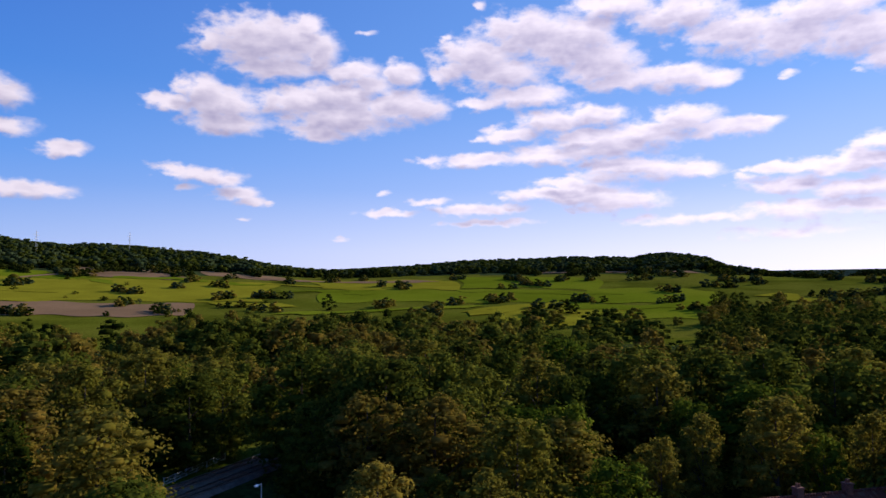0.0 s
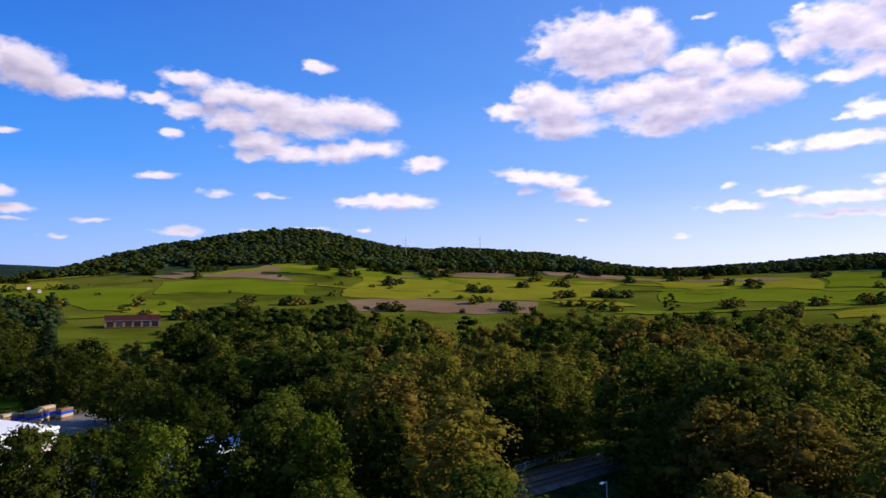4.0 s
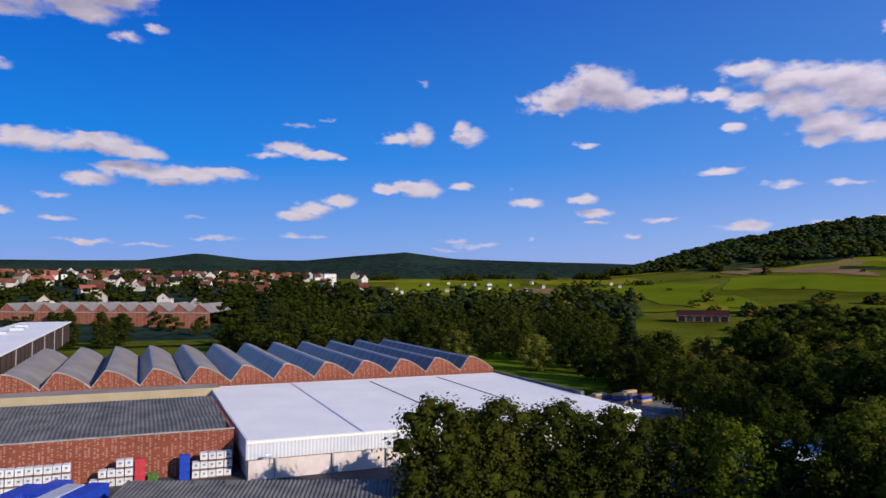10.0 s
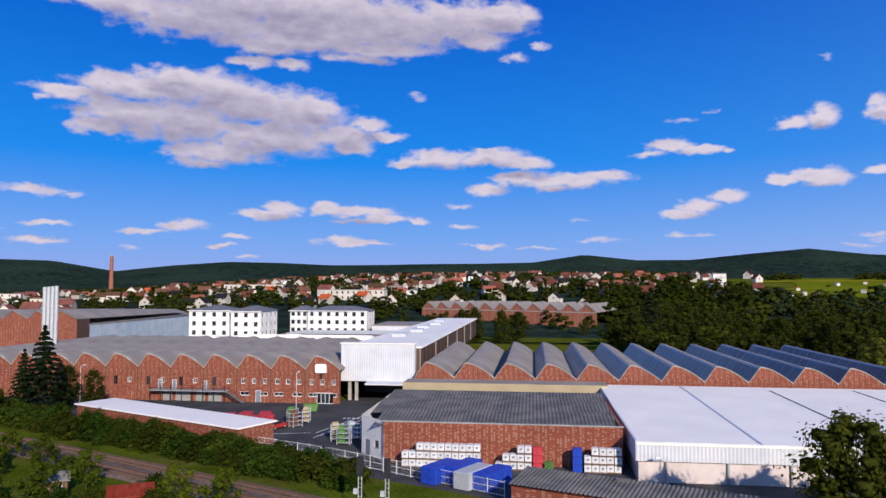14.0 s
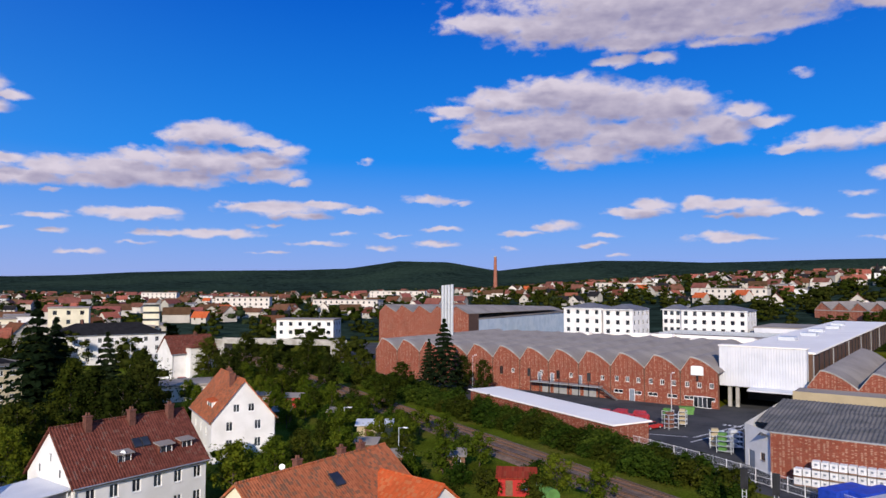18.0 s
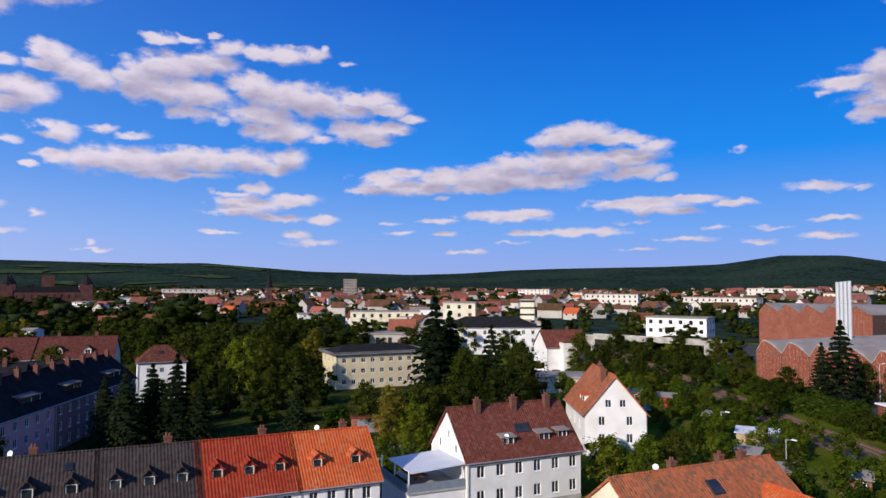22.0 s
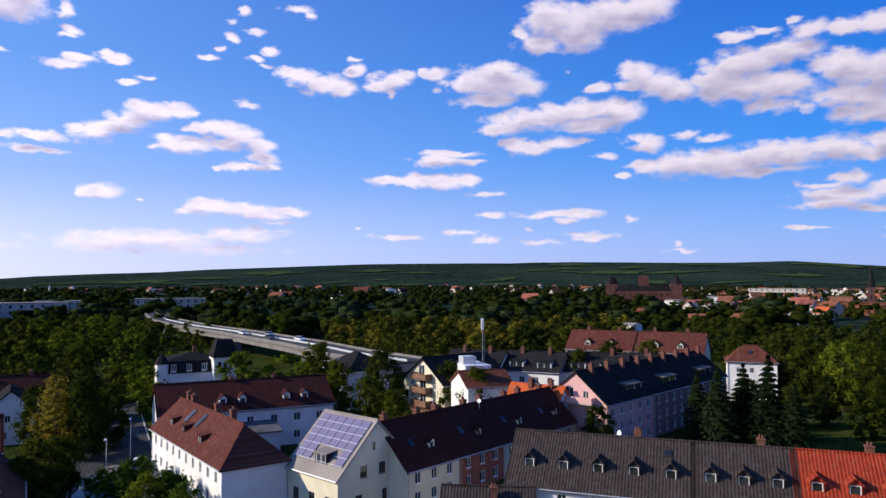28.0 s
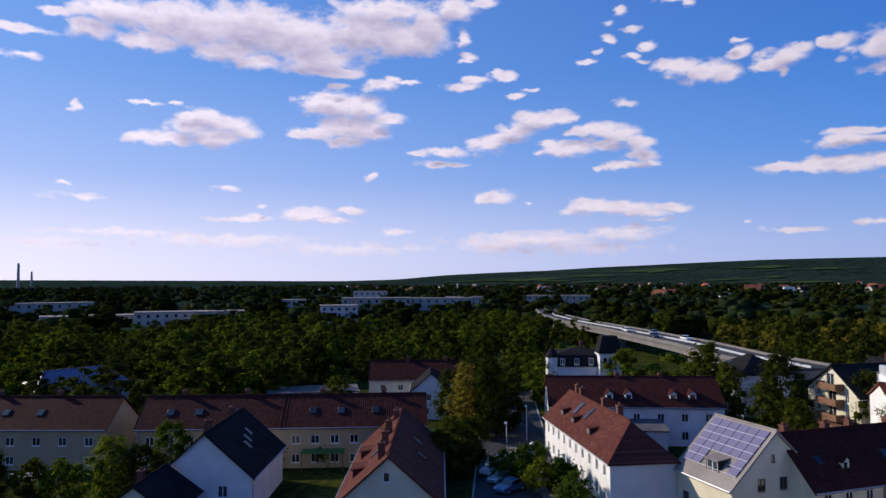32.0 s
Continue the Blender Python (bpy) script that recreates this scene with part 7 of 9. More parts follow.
def spruce_arrays(h, radius, leaves, size):
    """Drooping sprays in tiers that narrow to the tip."""
    t = np.sort(rng.uniform(0, 1, leaves)) ** 0.8
    tier = np.round(t * 16) / 16 + rng.normal(0, 0.008, leaves)
    w = rng.uniform(0, 2 * np.pi, leaves)
    arm = 1 + 0.25 * np.sin(w * 7 + tier * 40)
    r = radius * np.clip(1 - tier, 0, 1) ** 0.85 * np.sqrt(rng.uniform(0.08, 1, leaves)) * arm
    c = np.stack([r * np.cos(w), r * np.sin(w), h * (0.06 + 0.93 * tier) - r * 0.28], -1)
    out_ = np.stack([np.cos(w) * 0.6, np.sin(w) * 0.6, np.full(leaves, 0.8)], -1)
    v, f = leaf_quads(c, out_, size)
    return v, f


def trunk_shape(h, r, radius, low):
    s = Shape()
    s.tube((0, 0, -0.3), (0.1, 0.05, low), r, r * 0.75, 8).tube((0.1, 0.05, low), (0, 0, h * 0.85), r * 0.75, r * 0.15, 7)
    for i in range(6):
        w = i * 1.1 + 0.4
        z0 = low + (h - low) * (0.02 + 0.09 * i)
        s.tube((0.05, 0, z0), (radius * 0.6 * math.cos(w), radius * 0.6 * math.sin(w), z0 + (h - low) * 0.25), r * 0.4, r * 0.1, 6)
    return s


def make_tree(name, mat, label, category="tree", h=15.0, radius=4.5, low=3.0, clumps=20, leaves=150, leaf=0.42, spruce=False, group="", squash=0.8):
    th = thing(name, (0, 0, -500), label, category, group)
    if spruce:
        v, f = spruce_arrays(h, radius, leaves, leaf)
        part("trunk", Shape().tube((0, 0, -0.3), (0, 0, h * 0.97), 0.28, 0.03, 7), M["bark"], th)
    else:
        v, f = crown_arrays(h, radius, low, int(clumps * 1.7), int(leaves * 0.9), leaf * 0.72, squash, loose=1.14, coarse=True, lump=(0.25, 0.44), core=0.6)
        part("trunk", trunk_shape(h, 0.028 * h * 0.6, radius, low), M["bark"], th)
    part("crown", bulk_mesh("crown", v, f, [mat]), None, th)
    return th


KINDS = {}
for key, mat, words, args in (
        ("green", "leaf_green", "broad green deciduous tree in full leaf", dict(h=15, radius=5.2, low=1.2, clumps=24, leaves=105, leaf=0.5)),
        ("green2", "leaf_green", "tall green deciduous tree in full leaf", dict(h=17, radius=4.9, low=1.2, clumps=26, leaves=100, leaf=0.5)),
        ("lush", "leaf_lush", "broad yellow-green deciduous tree in full leaf", dict(h=15, radius=5.4, low=1.2, clumps=26, leaves=105, leaf=0.48)),
        ("lush2", "leaf_lush", "tall yellow-green deciduous tree in full leaf", dict(h=17, radius=5.0, low=1.2, clumps=28, leaves=100, leaf=0.48)),
        ("bright", "leaf_bright", "fresh light green leafy tree", dict(h=14, radius=4.6, low=1.0, clumps=22, leaves=110, leaf=0.48)),
        ("olive", "leaf_olive", "thin olive-green tree just coming into leaf", dict(h=17, radius=5.0, low=1.5, clumps=30, leaves=95, leaf=0.46, squash=0.6)),
        ("olive2", "leaf_olive", "slender olive-green tree with airy crown", dict(h=18, radius=4.6, low=1.5, clumps=30, leaves=95, leaf=0.46, squash=0.6)),
        ("brown", "leaf_brown", "tree with brownish young leaves", dict(h=16, radius=5.0, low=1.5, clumps=28, leaves=95, leaf=0.46, squash=0.7)),
        ("dark", "leaf_dark", "dense dark green broad-leaved tree", dict(h=16, radius=5.2, low=1.0, clumps=24, leaves=100, leaf=0.5)),
        ("maple", "leaf_maple", "large leafy maple with ragged outline", dict(h=13, radius=5.2, low=1.0, clumps=26, leaves=170, leaf=0.42)),
        ("spruce", "leaf_spruce", "dark green spruce with drooping branches", dict(h=18, radius=4.0, leaves=3000, leaf=0.6, spruce=True)),
        ("bush", "leaf_bush", "rounded green bush in leaf", dict(h=3.2, radius=2.3, low=0.1, clumps=11, leaves=90, leaf=0.32)),
        ("bush_dark", "leaf_green", "dark green garden bush", dict(h=3.6, radius=2.2, low=0.1, clumps=11, leaves=90, leaf=0.32)),
        ("fruit", "leaf_bright", "small bright green garden fruit tree", dict(h=5.5, radius=2.4, low=1.2, clumps=11, leaves=100, leaf=0.32)),
        ("willow", "leaf_yellow", "yellow-green willow with long hanging branches", dict(h=12, radius=5.0, low=0.8, clumps=24, leaves=110, leaf=0.45))):
    KINDS[key] = make_tree("spruce" if "spruce" in key else "bush" if "bush" in key else "tree", M[mat], words,
                           "bush" if "bush" in key else "tree", **args)
TREE_H = dict(lush=15, lush2=17, green=15, green2=17, bright=14, olive=17, olive2=18, brown=16, dark=16, maple=13, spruce=18, bush=3.2, bush_dark=3.6, fruit=5.5, willow=12)
FIRST = dict.fromkeys(KINDS, True)


def plant(kind, x, y, h=None, wide=1.0, group="", z=None):
    k = (h or TREE_H[kind]) / TREE_H[kind]
    z = float(height(x, y)) if z is None else z
    m = pose(x, y, z, 0, 0, rng.uniform(0, 360))
    if FIRST[kind]:
        FIRST[kind], t = False, KINDS[kind]
        t.matrix_basis = m
    else:
        t = copy_thing(KINDS[kind], m)
    wide *= 1.35 if kind == "spruce" else 1.0
    t.scale = (k * wide * rng.uniform(0.92, 1.08), k * wide * rng.uniform(0.92, 1.08), k)
    if group:
        t["group"] = group
    return t


def polar(az, r):
    return -r * math.sin(radians(az)), r * math.cos(radians(az))


def scatter(n, az0, az1, r0, r1, gap, keep=lambda x, y: True, tries=40):
    """Places spread without crowding, as (x, y)."""
    got = []
    for _ in range(n * tries):
        if len(got) >= n:
            break
        az, r = rng.uniform(az0, az1), math.sqrt(rng.uniform(r0 * r0, r1 * r1))
        x, y = polar(az, r)
        if keep(x, y) and all((x - a) ** 2 + (y - b) ** 2 > gap * gap for a, b in got):
            got.append((x, y))
    return got


def from_track(x, y):
    """How far a place lies from the railway, on the factory side positive."""
    return (x + 39.7) * 0.413 + (y - 89.2) * 0.911


def clear_of_tracks(x, y):
    """Leaves the railway, the hall and the yard open."""
    if abs(from_track(x, y)) < (7 if x > 60 else 4):
        return False
    az, r = math.degrees(math.atan2(-x, y)), math.hypot(x, y)
    if (az < -111 and r < 77) or (-82.5 < az < -70.5 and r < 104) or (-86 < az < -70 and r < 84) or (92 < x < 165 and 150 < y < 262) or (abs(x - 89) < 11 and abs(y - 74) < 8):
        return False
    return not (8 < x < 88 and 92 < y < 240) and not (50 < x < 78 and -50 < y < -22)


WOOD = "wood by the railway"
STAND = {0: ["olive", "olive2", "brown", "olive"], 1: ["lush", "lush2", "green", "lush"], 2: ["olive", "bright", "lush2", "olive2"], 3: ["brown", "olive2", "green", "lush"], 4: ["lush", "green", "maple", "lush2"]}
WOOD_SPOTS = scatter(165, -129, -36, 57, 134, 7.2, lambda x, y: clear_of_tracks(x, y) and x * 0.616 - y * 0.788 > 0)
for x, y in WOOD_SPOTS:
    az, r = math.degrees(math.atan2(-x, y)), math.hypot(x, y)
    stand = 2 if az < -97 and rng.random() < 0.6 else int(2 + 1.99 * math.sin(x * 0.055 + 1) * math.cos(y * 0.07)) if az < -60 else 4
    kind = rng.choice(STAND[stand])
    plant(kind, x, y, rng.choice([9.5, 12.5, 15.0, 17.0, 18.5]) * (1.0 if r > 78 else 0.86) * (1.0 if az < -66 else 0.9), rng.uniform(1.15, 1.5), WOOD)
for az, r, kind, h in ((-61.8, 92, "bright", 14.5), (-88, 88, "bright", 13), (-103, 84, "bright", 14), (-72.5, 120, "bright", 15), (-112, 96, "bright", 13), (-110, 80, "olive", 11), (-113, 88, "olive2", 12.5), (-117, 91, "olive", 12), (-121, 89, "bright", 11), (-124, 93, "olive2", 13), (-119, 101, "olive", 14)):
    plant(kind, *polar(az, r), h, 0.9, WOOD)
for az, r, kind, h in ((-22.6, 80, "maple", 14.8), (-27.5, 84, "maple", 14.2), (-32.0, 86, "maple", 13.6), (-36.5, 86, "maple", 13.2),
                       (-41, 86, "green", 12.6), (-45.2, 84, "bright", 12.8), (-48.8, 88, "green", 13.0), (-52.5, 84, "green", 13.2), (-56.5, 84, "bright", 13.0), (-62, 80, "green2", 14.6), (-29.5, 93, "green", 11), (-34, 94, "green", 11), (-39, 94, "green", 10.8), (-43.5, 96, "green", 11.5), (-47, 104, "green2", 12.5), (-25.2, 91, "green", 11.6)):
    plant(kind, *polar(az, r), h, 1.0, "trees before the white hall")
for az, r, kind, h in ((66, 139, "spruce", 23), (64.8, 146, "spruce", 20), (89.2, 122, "spruce", 12.4), (85.7, 122, "spruce", 14.4), (87.4, 126, "spruce", 12.5), (84.0, 120, "spruce", 10.5), (76.9, 123, "spruce", 8.4), (90.6, 126, "spruce", 11),
                       (36.3, 172, "spruce", 18), (61.5, 150, "spruce", 17), (59.5, 150, "green2", 14), (37.5, 176, "spruce", 13), (34.8, 176, "dark", 10), (33.2, 174, "dark", 9),
                       (69.5, 110, "olive", 11), (67.5, 106, "bright", 9), (71.5, 128, "green", 9), (81, 165, "bright", 15), (83, 172, "green", 15), (79, 178, "green", 14), (52.5, 92, "fruit", 7.5), (49.5, 90, "bright", 8), (47.5, 95, "green", 8),
                       (114, 118, "green", 9), (118.5, 128, "green2", 13), (116.0, 122, "green", 11), (111, 112, "bush", 5), (137.0, 140, "green2", 16), (135.0, 124, "green", 11), (136.6, 118, "green2", 13), (138.4, 121, "olive", 13), (139.6, 128, "green", 11),
                       (144, 95, "green", 8.5), (165, 92, "bright", 9), (161, 95, "bright", 9.5), (168, 90, "fruit", 7), (135.2, 95, "bush", 4), (131, 90, "bush", 4.5), (132.6, 88, "fruit", 5), (130.0, 84, "bush", 4)):
    plant(kind, *polar(az, r), h, 1.0)


for az, r, kind, h in ((-47.5, 122, "dark", 12), (-45.5, 126, "green", 12), (-44, 133, "maple", 12), (-46.5, 138, "dark", 14), (-43, 148, "green2", 13), (-48.5, 135, "dark", 14), (-49.5, 144, "green2", 15), (-50.5, 128, "green", 12), (-45, 150, "dark", 14), (-41.5, 158, "green", 13),
                       (-34.5, 222, "dark", 15), (-36, 232, "green2", 16), (-38.5, 190, "dark", 15), (-39.5, 176, "green2", 14), (-37.2, 180, "dark", 13), (-33.2, 240, "green2", 16), (-35, 205, "green", 13), (-28.6, 262, "dark", 13), (-26.4, 270, "green2", 14), (-24.6, 262, "dark", 13), (-31.8, 262, "dark", 15), (-29.6, 275, "green2", 16), (-40.2, 196, "dark", 16), (-36.8, 250, "dark", 17)):
    plant(kind, *polar(az, r), h, 1.25, "trees round the sunny meadow")
for az, r, kind, h in ((60.4, 118, "dark", 13), (58.8, 128, "dark", 15), (62.2, 126, "dark", 14), (63.8, 132, "green2", 15), (65.3, 116, "green", 10), (67.0, 112, "green", 11), (69.0, 116, "olive", 9), (67.8, 96, "bright", 6.5), (69.8, 97, "bright", 6),
                       (73.5, 130, "bush", 4), (79, 150, "green", 9), (82, 146, "dark", 10), (84.5, 140, "green", 8), (87, 140, "dark", 9), (77, 168, "green", 12), (80, 186, "green2", 15), (85, 185, "dark", 15), (88, 178, "green2", 14), (91.5, 150, "dark", 12), (75.5, 190, "olive", 15),
                       (47.5, 112, "green", 7.5), (46, 120, "green", 8), (44.2, 128, "bright", 7), (42.5, 140, "green2", 9), (41, 152, "green", 8), (43.5, 160, "dark", 8), (39.6, 168, "green", 9), (46.5, 150, "green", 9), (48.8, 140, "bright", 7), (50.5, 128, "green", 8), (45.4, 178, "dark", 10), (48.3, 176, "green2", 11), (42.8, 190, "green", 10), (51.5, 150, "green", 9), (50.2, 190, "green2", 12), (53, 180, "dark", 12), (54.5, 205, "green2", 13), (47, 215, "green", 12), (51.8, 222, "dark", 13), (44.5, 226, "green2", 11),
                       (98, 110, "dark", 8), (101, 122, "green", 9), (104.5, 118, "dark", 9), (107.5, 126, "green2", 12), (109.5, 135, "dark", 12), (99.5, 150, "green2", 13), (103, 160, "dark", 13), (94, 165, "green2", 14), (97, 172, "dark", 13), (113, 108, "green", 7), (115, 140, "dark", 14), (120, 145, "green2", 15),
                       (139.6, 96, "green", 8.5), (138.2, 99, "green", 8), (136.5, 128, "dark", 13), (148.5, 128, "green", 10), (152, 118, "green", 8), (155, 120, "dark", 9), (159, 125, "green", 9), (163, 128, "dark", 10), (167, 130, "green", 10), (171, 124, "green", 9), (157.5, 96, "green", 6), (154, 104, "bush", 4), (149.5, 104, "bush", 4), (163, 90, "dark", 8), (170, 92, "green", 7), (172.5, 95, "dark", 8), (134, 92, "bush", 3.5), (133.3, 100, "bush", 4),
                       (112.0, 92, "bush", 3.5), (109, 95, "bush_dark", 4), (106.5, 100, "green", 6)):
    plant(kind, *polar(az, r), h * (0.55 if 41 < az < 54 and r < 165 else 1.0), 1.1)


def garden(x, y):
    """Between the railway and the houses."""
    return from_track(x, y) < -6 and x < -30 and not (-90 < x < -66 and 30 < y < 60) and not (-105 < x < -84 and 60 < y < 84)


for i, (x, y) in enumerate(scatter(120, 22, 56, 84, 230, 4.2, garden)):
    plant(("bush", "bush_dark", "fruit", "bush", "fruit")[i % 5], x, y, None, 1.0, "allotment greenery")


def bank(x, y):
    return 7.5 < from_track(x, y) < 14.5 and x < -24


for i, (x, y) in enumerate(scatter(190, 12, 47, 88, 240, 1.9, bank)):
    plant(("bush_dark", "bush", "bush")[i % 3], x, y, rng.uniform(2.2, 4.2), 1.25, "hedge along the railway")

# far woods and hedges: one mesh, of simpler trees
FAR_SETS = [crown_arrays(1.0, 0.36 if i % 2 else 0.44, 0.0, 8, 24, 0.07, 0.85, coarse=True, core=0.85, lump=(0.42, 0.62)) for i in range(8)]
MID_SETS = [crown_arrays(1.0, 0.31 if i % 2 else 0.37, 0.03, 15, 44, 0.042, 0.75, coarse=True, core=0.72, lump=(0.3, 0.46)) for i in range(8)]
HILL_SETS = [crown_arrays(1.0, 0.42 if i % 2 else 0.5, 0.0, 4, 12, 0.12, 0.9, coarse=True, core=0.95, lump=(0.5, 0.7)) for i in range(8)]


def wood_mass(name, spots, sizes, mat, label, sets, broad=(1.05, 1.5)):
    vs, fs, k = [], [], 0
    for (x, y), h in zip(spots, sizes):
        v, f = sets[rng.integers(len(sets))]
        w = rng.uniform(0, 6.28)
        c, s = math.cos(w), math.sin(w)
        wide = rng.uniform(*broad)
        vx, vy = (v[:, 0] * c - v[:, 1] * s) * h * wide + x, (v[:, 0] * s + v[:, 1] * c) * h * wide + y
        vs.append(np.stack([vx, vy, v[:, 2] * h + float(height(x, y)) - 0.06 * h], -1))
        fs.append(f + k)
        k += len(v)
    ob = new(name, bulk_mesh(name, np.concatenate(vs), np.concatenate(fs), [M[mat]]))
    return tagged(ob, label, "wood", kind="stuff")


def far_wood(name, n, az0, az1, r0, r1, h0, h1, mats, label, keep=lambda x, y: True, sets=None, even=False, broad=(1.05, 1.5)):
    """Woods in stands: height and kind follow slow waves over the land."""
    u = rng.uniform(0, 1, n)
    r = r0 + (r1 - r0) * u if even else np.sqrt(r0 * r0 + (r1 * r1 - r0 * r0) * u)
    a = np.radians(rng.uniform(az0, az1, n))
    pts = [(x, y) for x, y in zip(-r * np.sin(a), r * np.cos(a)) if keep(x, y)]
    wave = np.array([math.sin(x * 0.045 + y * 0.02) * math.sin(y * 0.05 - x * 0.017) for x, y in pts])
    tall = h0 + (h1 - h0) * np.clip(0.5 + 0.4 * wave + rng.normal(0, 0.22, len(pts)), 0, 1.15)
    who = (np.floor((wave * 0.5 + 0.5) * len(mats) + rng.normal(0, 0.8, len(pts))).astype(int)) % len(mats)
    for i, mat in enumerate(mats):
        sel = [j for j in range(len(pts)) if who[j] == i]
        if sel:
            wood_mass(name, [pts[j] for j in sel], tall[sel], mat, label, sets or FAR_SETS, broad)


def copses(name, spots, lines, h, mats, label):
    """Bushes grown together along short hedges."""
    pts, tall = [], []
    for az, r in spots:
        x, y = polar(az, r)
        w, n = rng.uniform(0, 3.14), int(rng.integers(*lines))
        for i in range(n):
            q = (i - n / 2) * rng.uniform(3.0, 4.5)
            pts.append((x + q * math.cos(w) + rng.normal(0, 2.2), y + q * math.sin(w) + rng.normal(0, 2.2)))
            tall.append(rng.uniform(*h))
    for i, mat in enumerate(mats):
        wood_mass(name, pts[i::len(mats)], tall[i::len(mats)], mat, label, FAR_SETS, (1.3, 2.0))

# fields on the slopes
for az0, az1, r0, r1, mat, words in (
        (-73.2, -58, 525, 605, "field_brown", "brown ploughed field"), (-54, -48.5, 780, 835, "field_brown", "brown field strip"), (-73.8, -67.4, 805, 920, "field_brown", "brown ploughed field"),
        (-79, -58.5, 615, 790, "field_yellow", "yellow-green field"), (-66, -55, 800, 900, "field_green", "green meadow"), (-104.5, -83, 590, 690, "field_green", "green cereal field"), (-106, -95, 700, 835, "field_green", "green meadow"),
        (-108, -98.5, 430, 560, "field_yellow", "yellow-green meadow"), (-114.5, -105, 575, 690, "field_green", "green field"), (-95, -84, 705, 830, "field_yellow", "pale green strip"),
        (-29, -19, 650, 880, "field_green", "bright green meadow"), (-43.3, -31.5, 640, 735, "field_green", "bright green meadow"), (-56, -45, 660, 760, "field_green", "green meadow"), (-38, -30, 760, 860, "field_yellow", "pale meadow"),
        (-59.2, -56.8, 1150, 1225, "field_brown", "pale clearing"), (-82, -76, 830, 900, "field_brown", "brown field strip"), (-47, -40, 555, 640, "field_green", "green farm meadow"), (-118, -106, 480, 560, "field_green", "green meadow")):
    draped("field", az0, az1, r0, r1, M[mat], words + " on the gentle slope", skew=0.05)


for i in range(26):
    a0, r0 = -120 + 3.9 * i + rng.uniform(-2, 2), rng.uniform(520, 930)
    draped("field", a0, a0 + rng.uniform(5, 13), r0, r0 + rng.uniform(14, 34), M[("field_yellow", "field_green", "field_brown", "field_green", "field_yellow")[i % 5]], "narrow field strip on the gentle slope", lift=0.7, skew=rng.uniform(-0.08, 0.08))
draped("field", 149.5, 155.5, 470, 640, M["field_yellow"], "pale field on the river plain", lift=0.4)


for i in range(34):
    a0, r0 = 72 + 1.9 * i + rng.uniform(-2, 2), rng.uniform(2500, 3700)
    draped("field", a0, a0 + rng.uniform(1.5, 5), r0, r0 + rng.uniform(40, 130), M["hill_green"], "pale green meadow on the far wooded slope", lift=4.0, skew=rng.uniform(-0.03, 0.03))


def sparse(x, y):
    return math.sin(x * 0.013 + y * 0.004) * math.sin(y * 0.016 + 1) > 0.12


EAST = ("leaf_lush", "leaf_olive", "leaf_green", "leaf_lush")
FRESH = ("leaf_lush", "leaf_olive", "leaf_brown", "leaf_lush", "leaf_green")


def off(x, y):
    return math.degrees(math.atan2(-x, y)), math.hypot(x, y)


far_wood("wood", 620, -129, -36, 127, 262, 9.5, 19, FRESH, "mixed wood between railway and fields", lambda x, y: clear_of_tracks(x, y) and (x * 0.616 - y * 0.788 > 0 or math.hypot(x, y) > 182) and math.hypot(x, y) < 238 + 30 * math.sin(x * 0.03 + y * 0.02), MID_SETS)
far_wood("wood_edge", 330, -129, -30, 250, 480, 6, 13, EAST, "scattered trees below the fields", lambda x, y: height(x, y) < 4.5 and (sparse(x, y) or math.hypot(x, y) < 320) and not (-46 < off(x, y)[0] < -39.5 and math.hypot(x, y) > 330), broad=(1.2, 1.9))
far_wood("wood_edge", 420, -36, -7, 238, 470, 10, 17, ("leaf_dark", "leaf_green", "leaf_dark"), "dense trees behind the sheds", lambda x, y: y > 240 and x > 38 and clear_of_tracks(x, y) and not (-19.5 < off(x, y)[0] < -15 and off(x, y)[1] > 400), MID_SETS)
far_wood("wood_edge", 230, -38, -15, 470, 640, 8, 13, ("leaf_dark", "leaf_green", "leaf_far"), "trees below the meadows", broad=(1.2, 1.9))
far_wood("wood_edge", 150, -16, -4, 470, 720, 10, 16, ("leaf_dark", "leaf_green", "leaf_dark"), "dense trees towards the town", broad=(1.2, 1.8))
far_wood("wood_edge", 190, -129, -113.5, 235, 560, 10, 16, EAST, "dense wood on the slope", sets=MID_SETS)
far_wood("wood_edge", 210, -101, -71, 225, 350, 11, 20, FRESH, "tall trees at the edge of the wood", sets=MID_SETS)
far_wood("wood_edge", 90, -60, -47, 330, 480, 9, 16, ("leaf_dark", "leaf_green"), "dark trees round the farm", broad=(1.2, 1.8))
wood_mass("field_tree", [polar(-103.6, 520), polar(-102.9, 525), polar(-84.2, 560), polar(-58.4, 470), polar(-57.6, 478)], [13, 12, 14, 15, 14], "leaf_dark", "large dark trees standing in the meadows", MID_SETS, (1.5, 1.9))
copses("hedge", [(rng.uniform(-127, -30), rng.uniform(500, 900)) for _ in range(80)], (4, 12), (4.5, 9), ("leaf_far", "leaf_green", "leaf_olive"), "bushes and hedges between the fields")
copses("hedge", [(rng.uniform(-127, -18), rng.uniform(860, 1010)) for _ in range(75)], (6, 14), (5, 10), ("leaf_dark", "leaf_green"), "tree line below the hill")
copses("orchard", [(rng.uniform(-80, -20), rng.uniform(520, 820)) for _ in range(60)], (1, 3), (2.5, 4.5), ("leaf_green", "leaf_olive"), "small orchard trees on the meadow")
far_wood("hill_wood", 4600, -119, -36, 930, 1640, 9, 14, ("leaf_far", "leaf_green", "leaf_far", "leaf_green"), "wooded hillside", lambda x, y: height(x, y) > 42, HILL_SETS, broad=(1.4, 2.1))
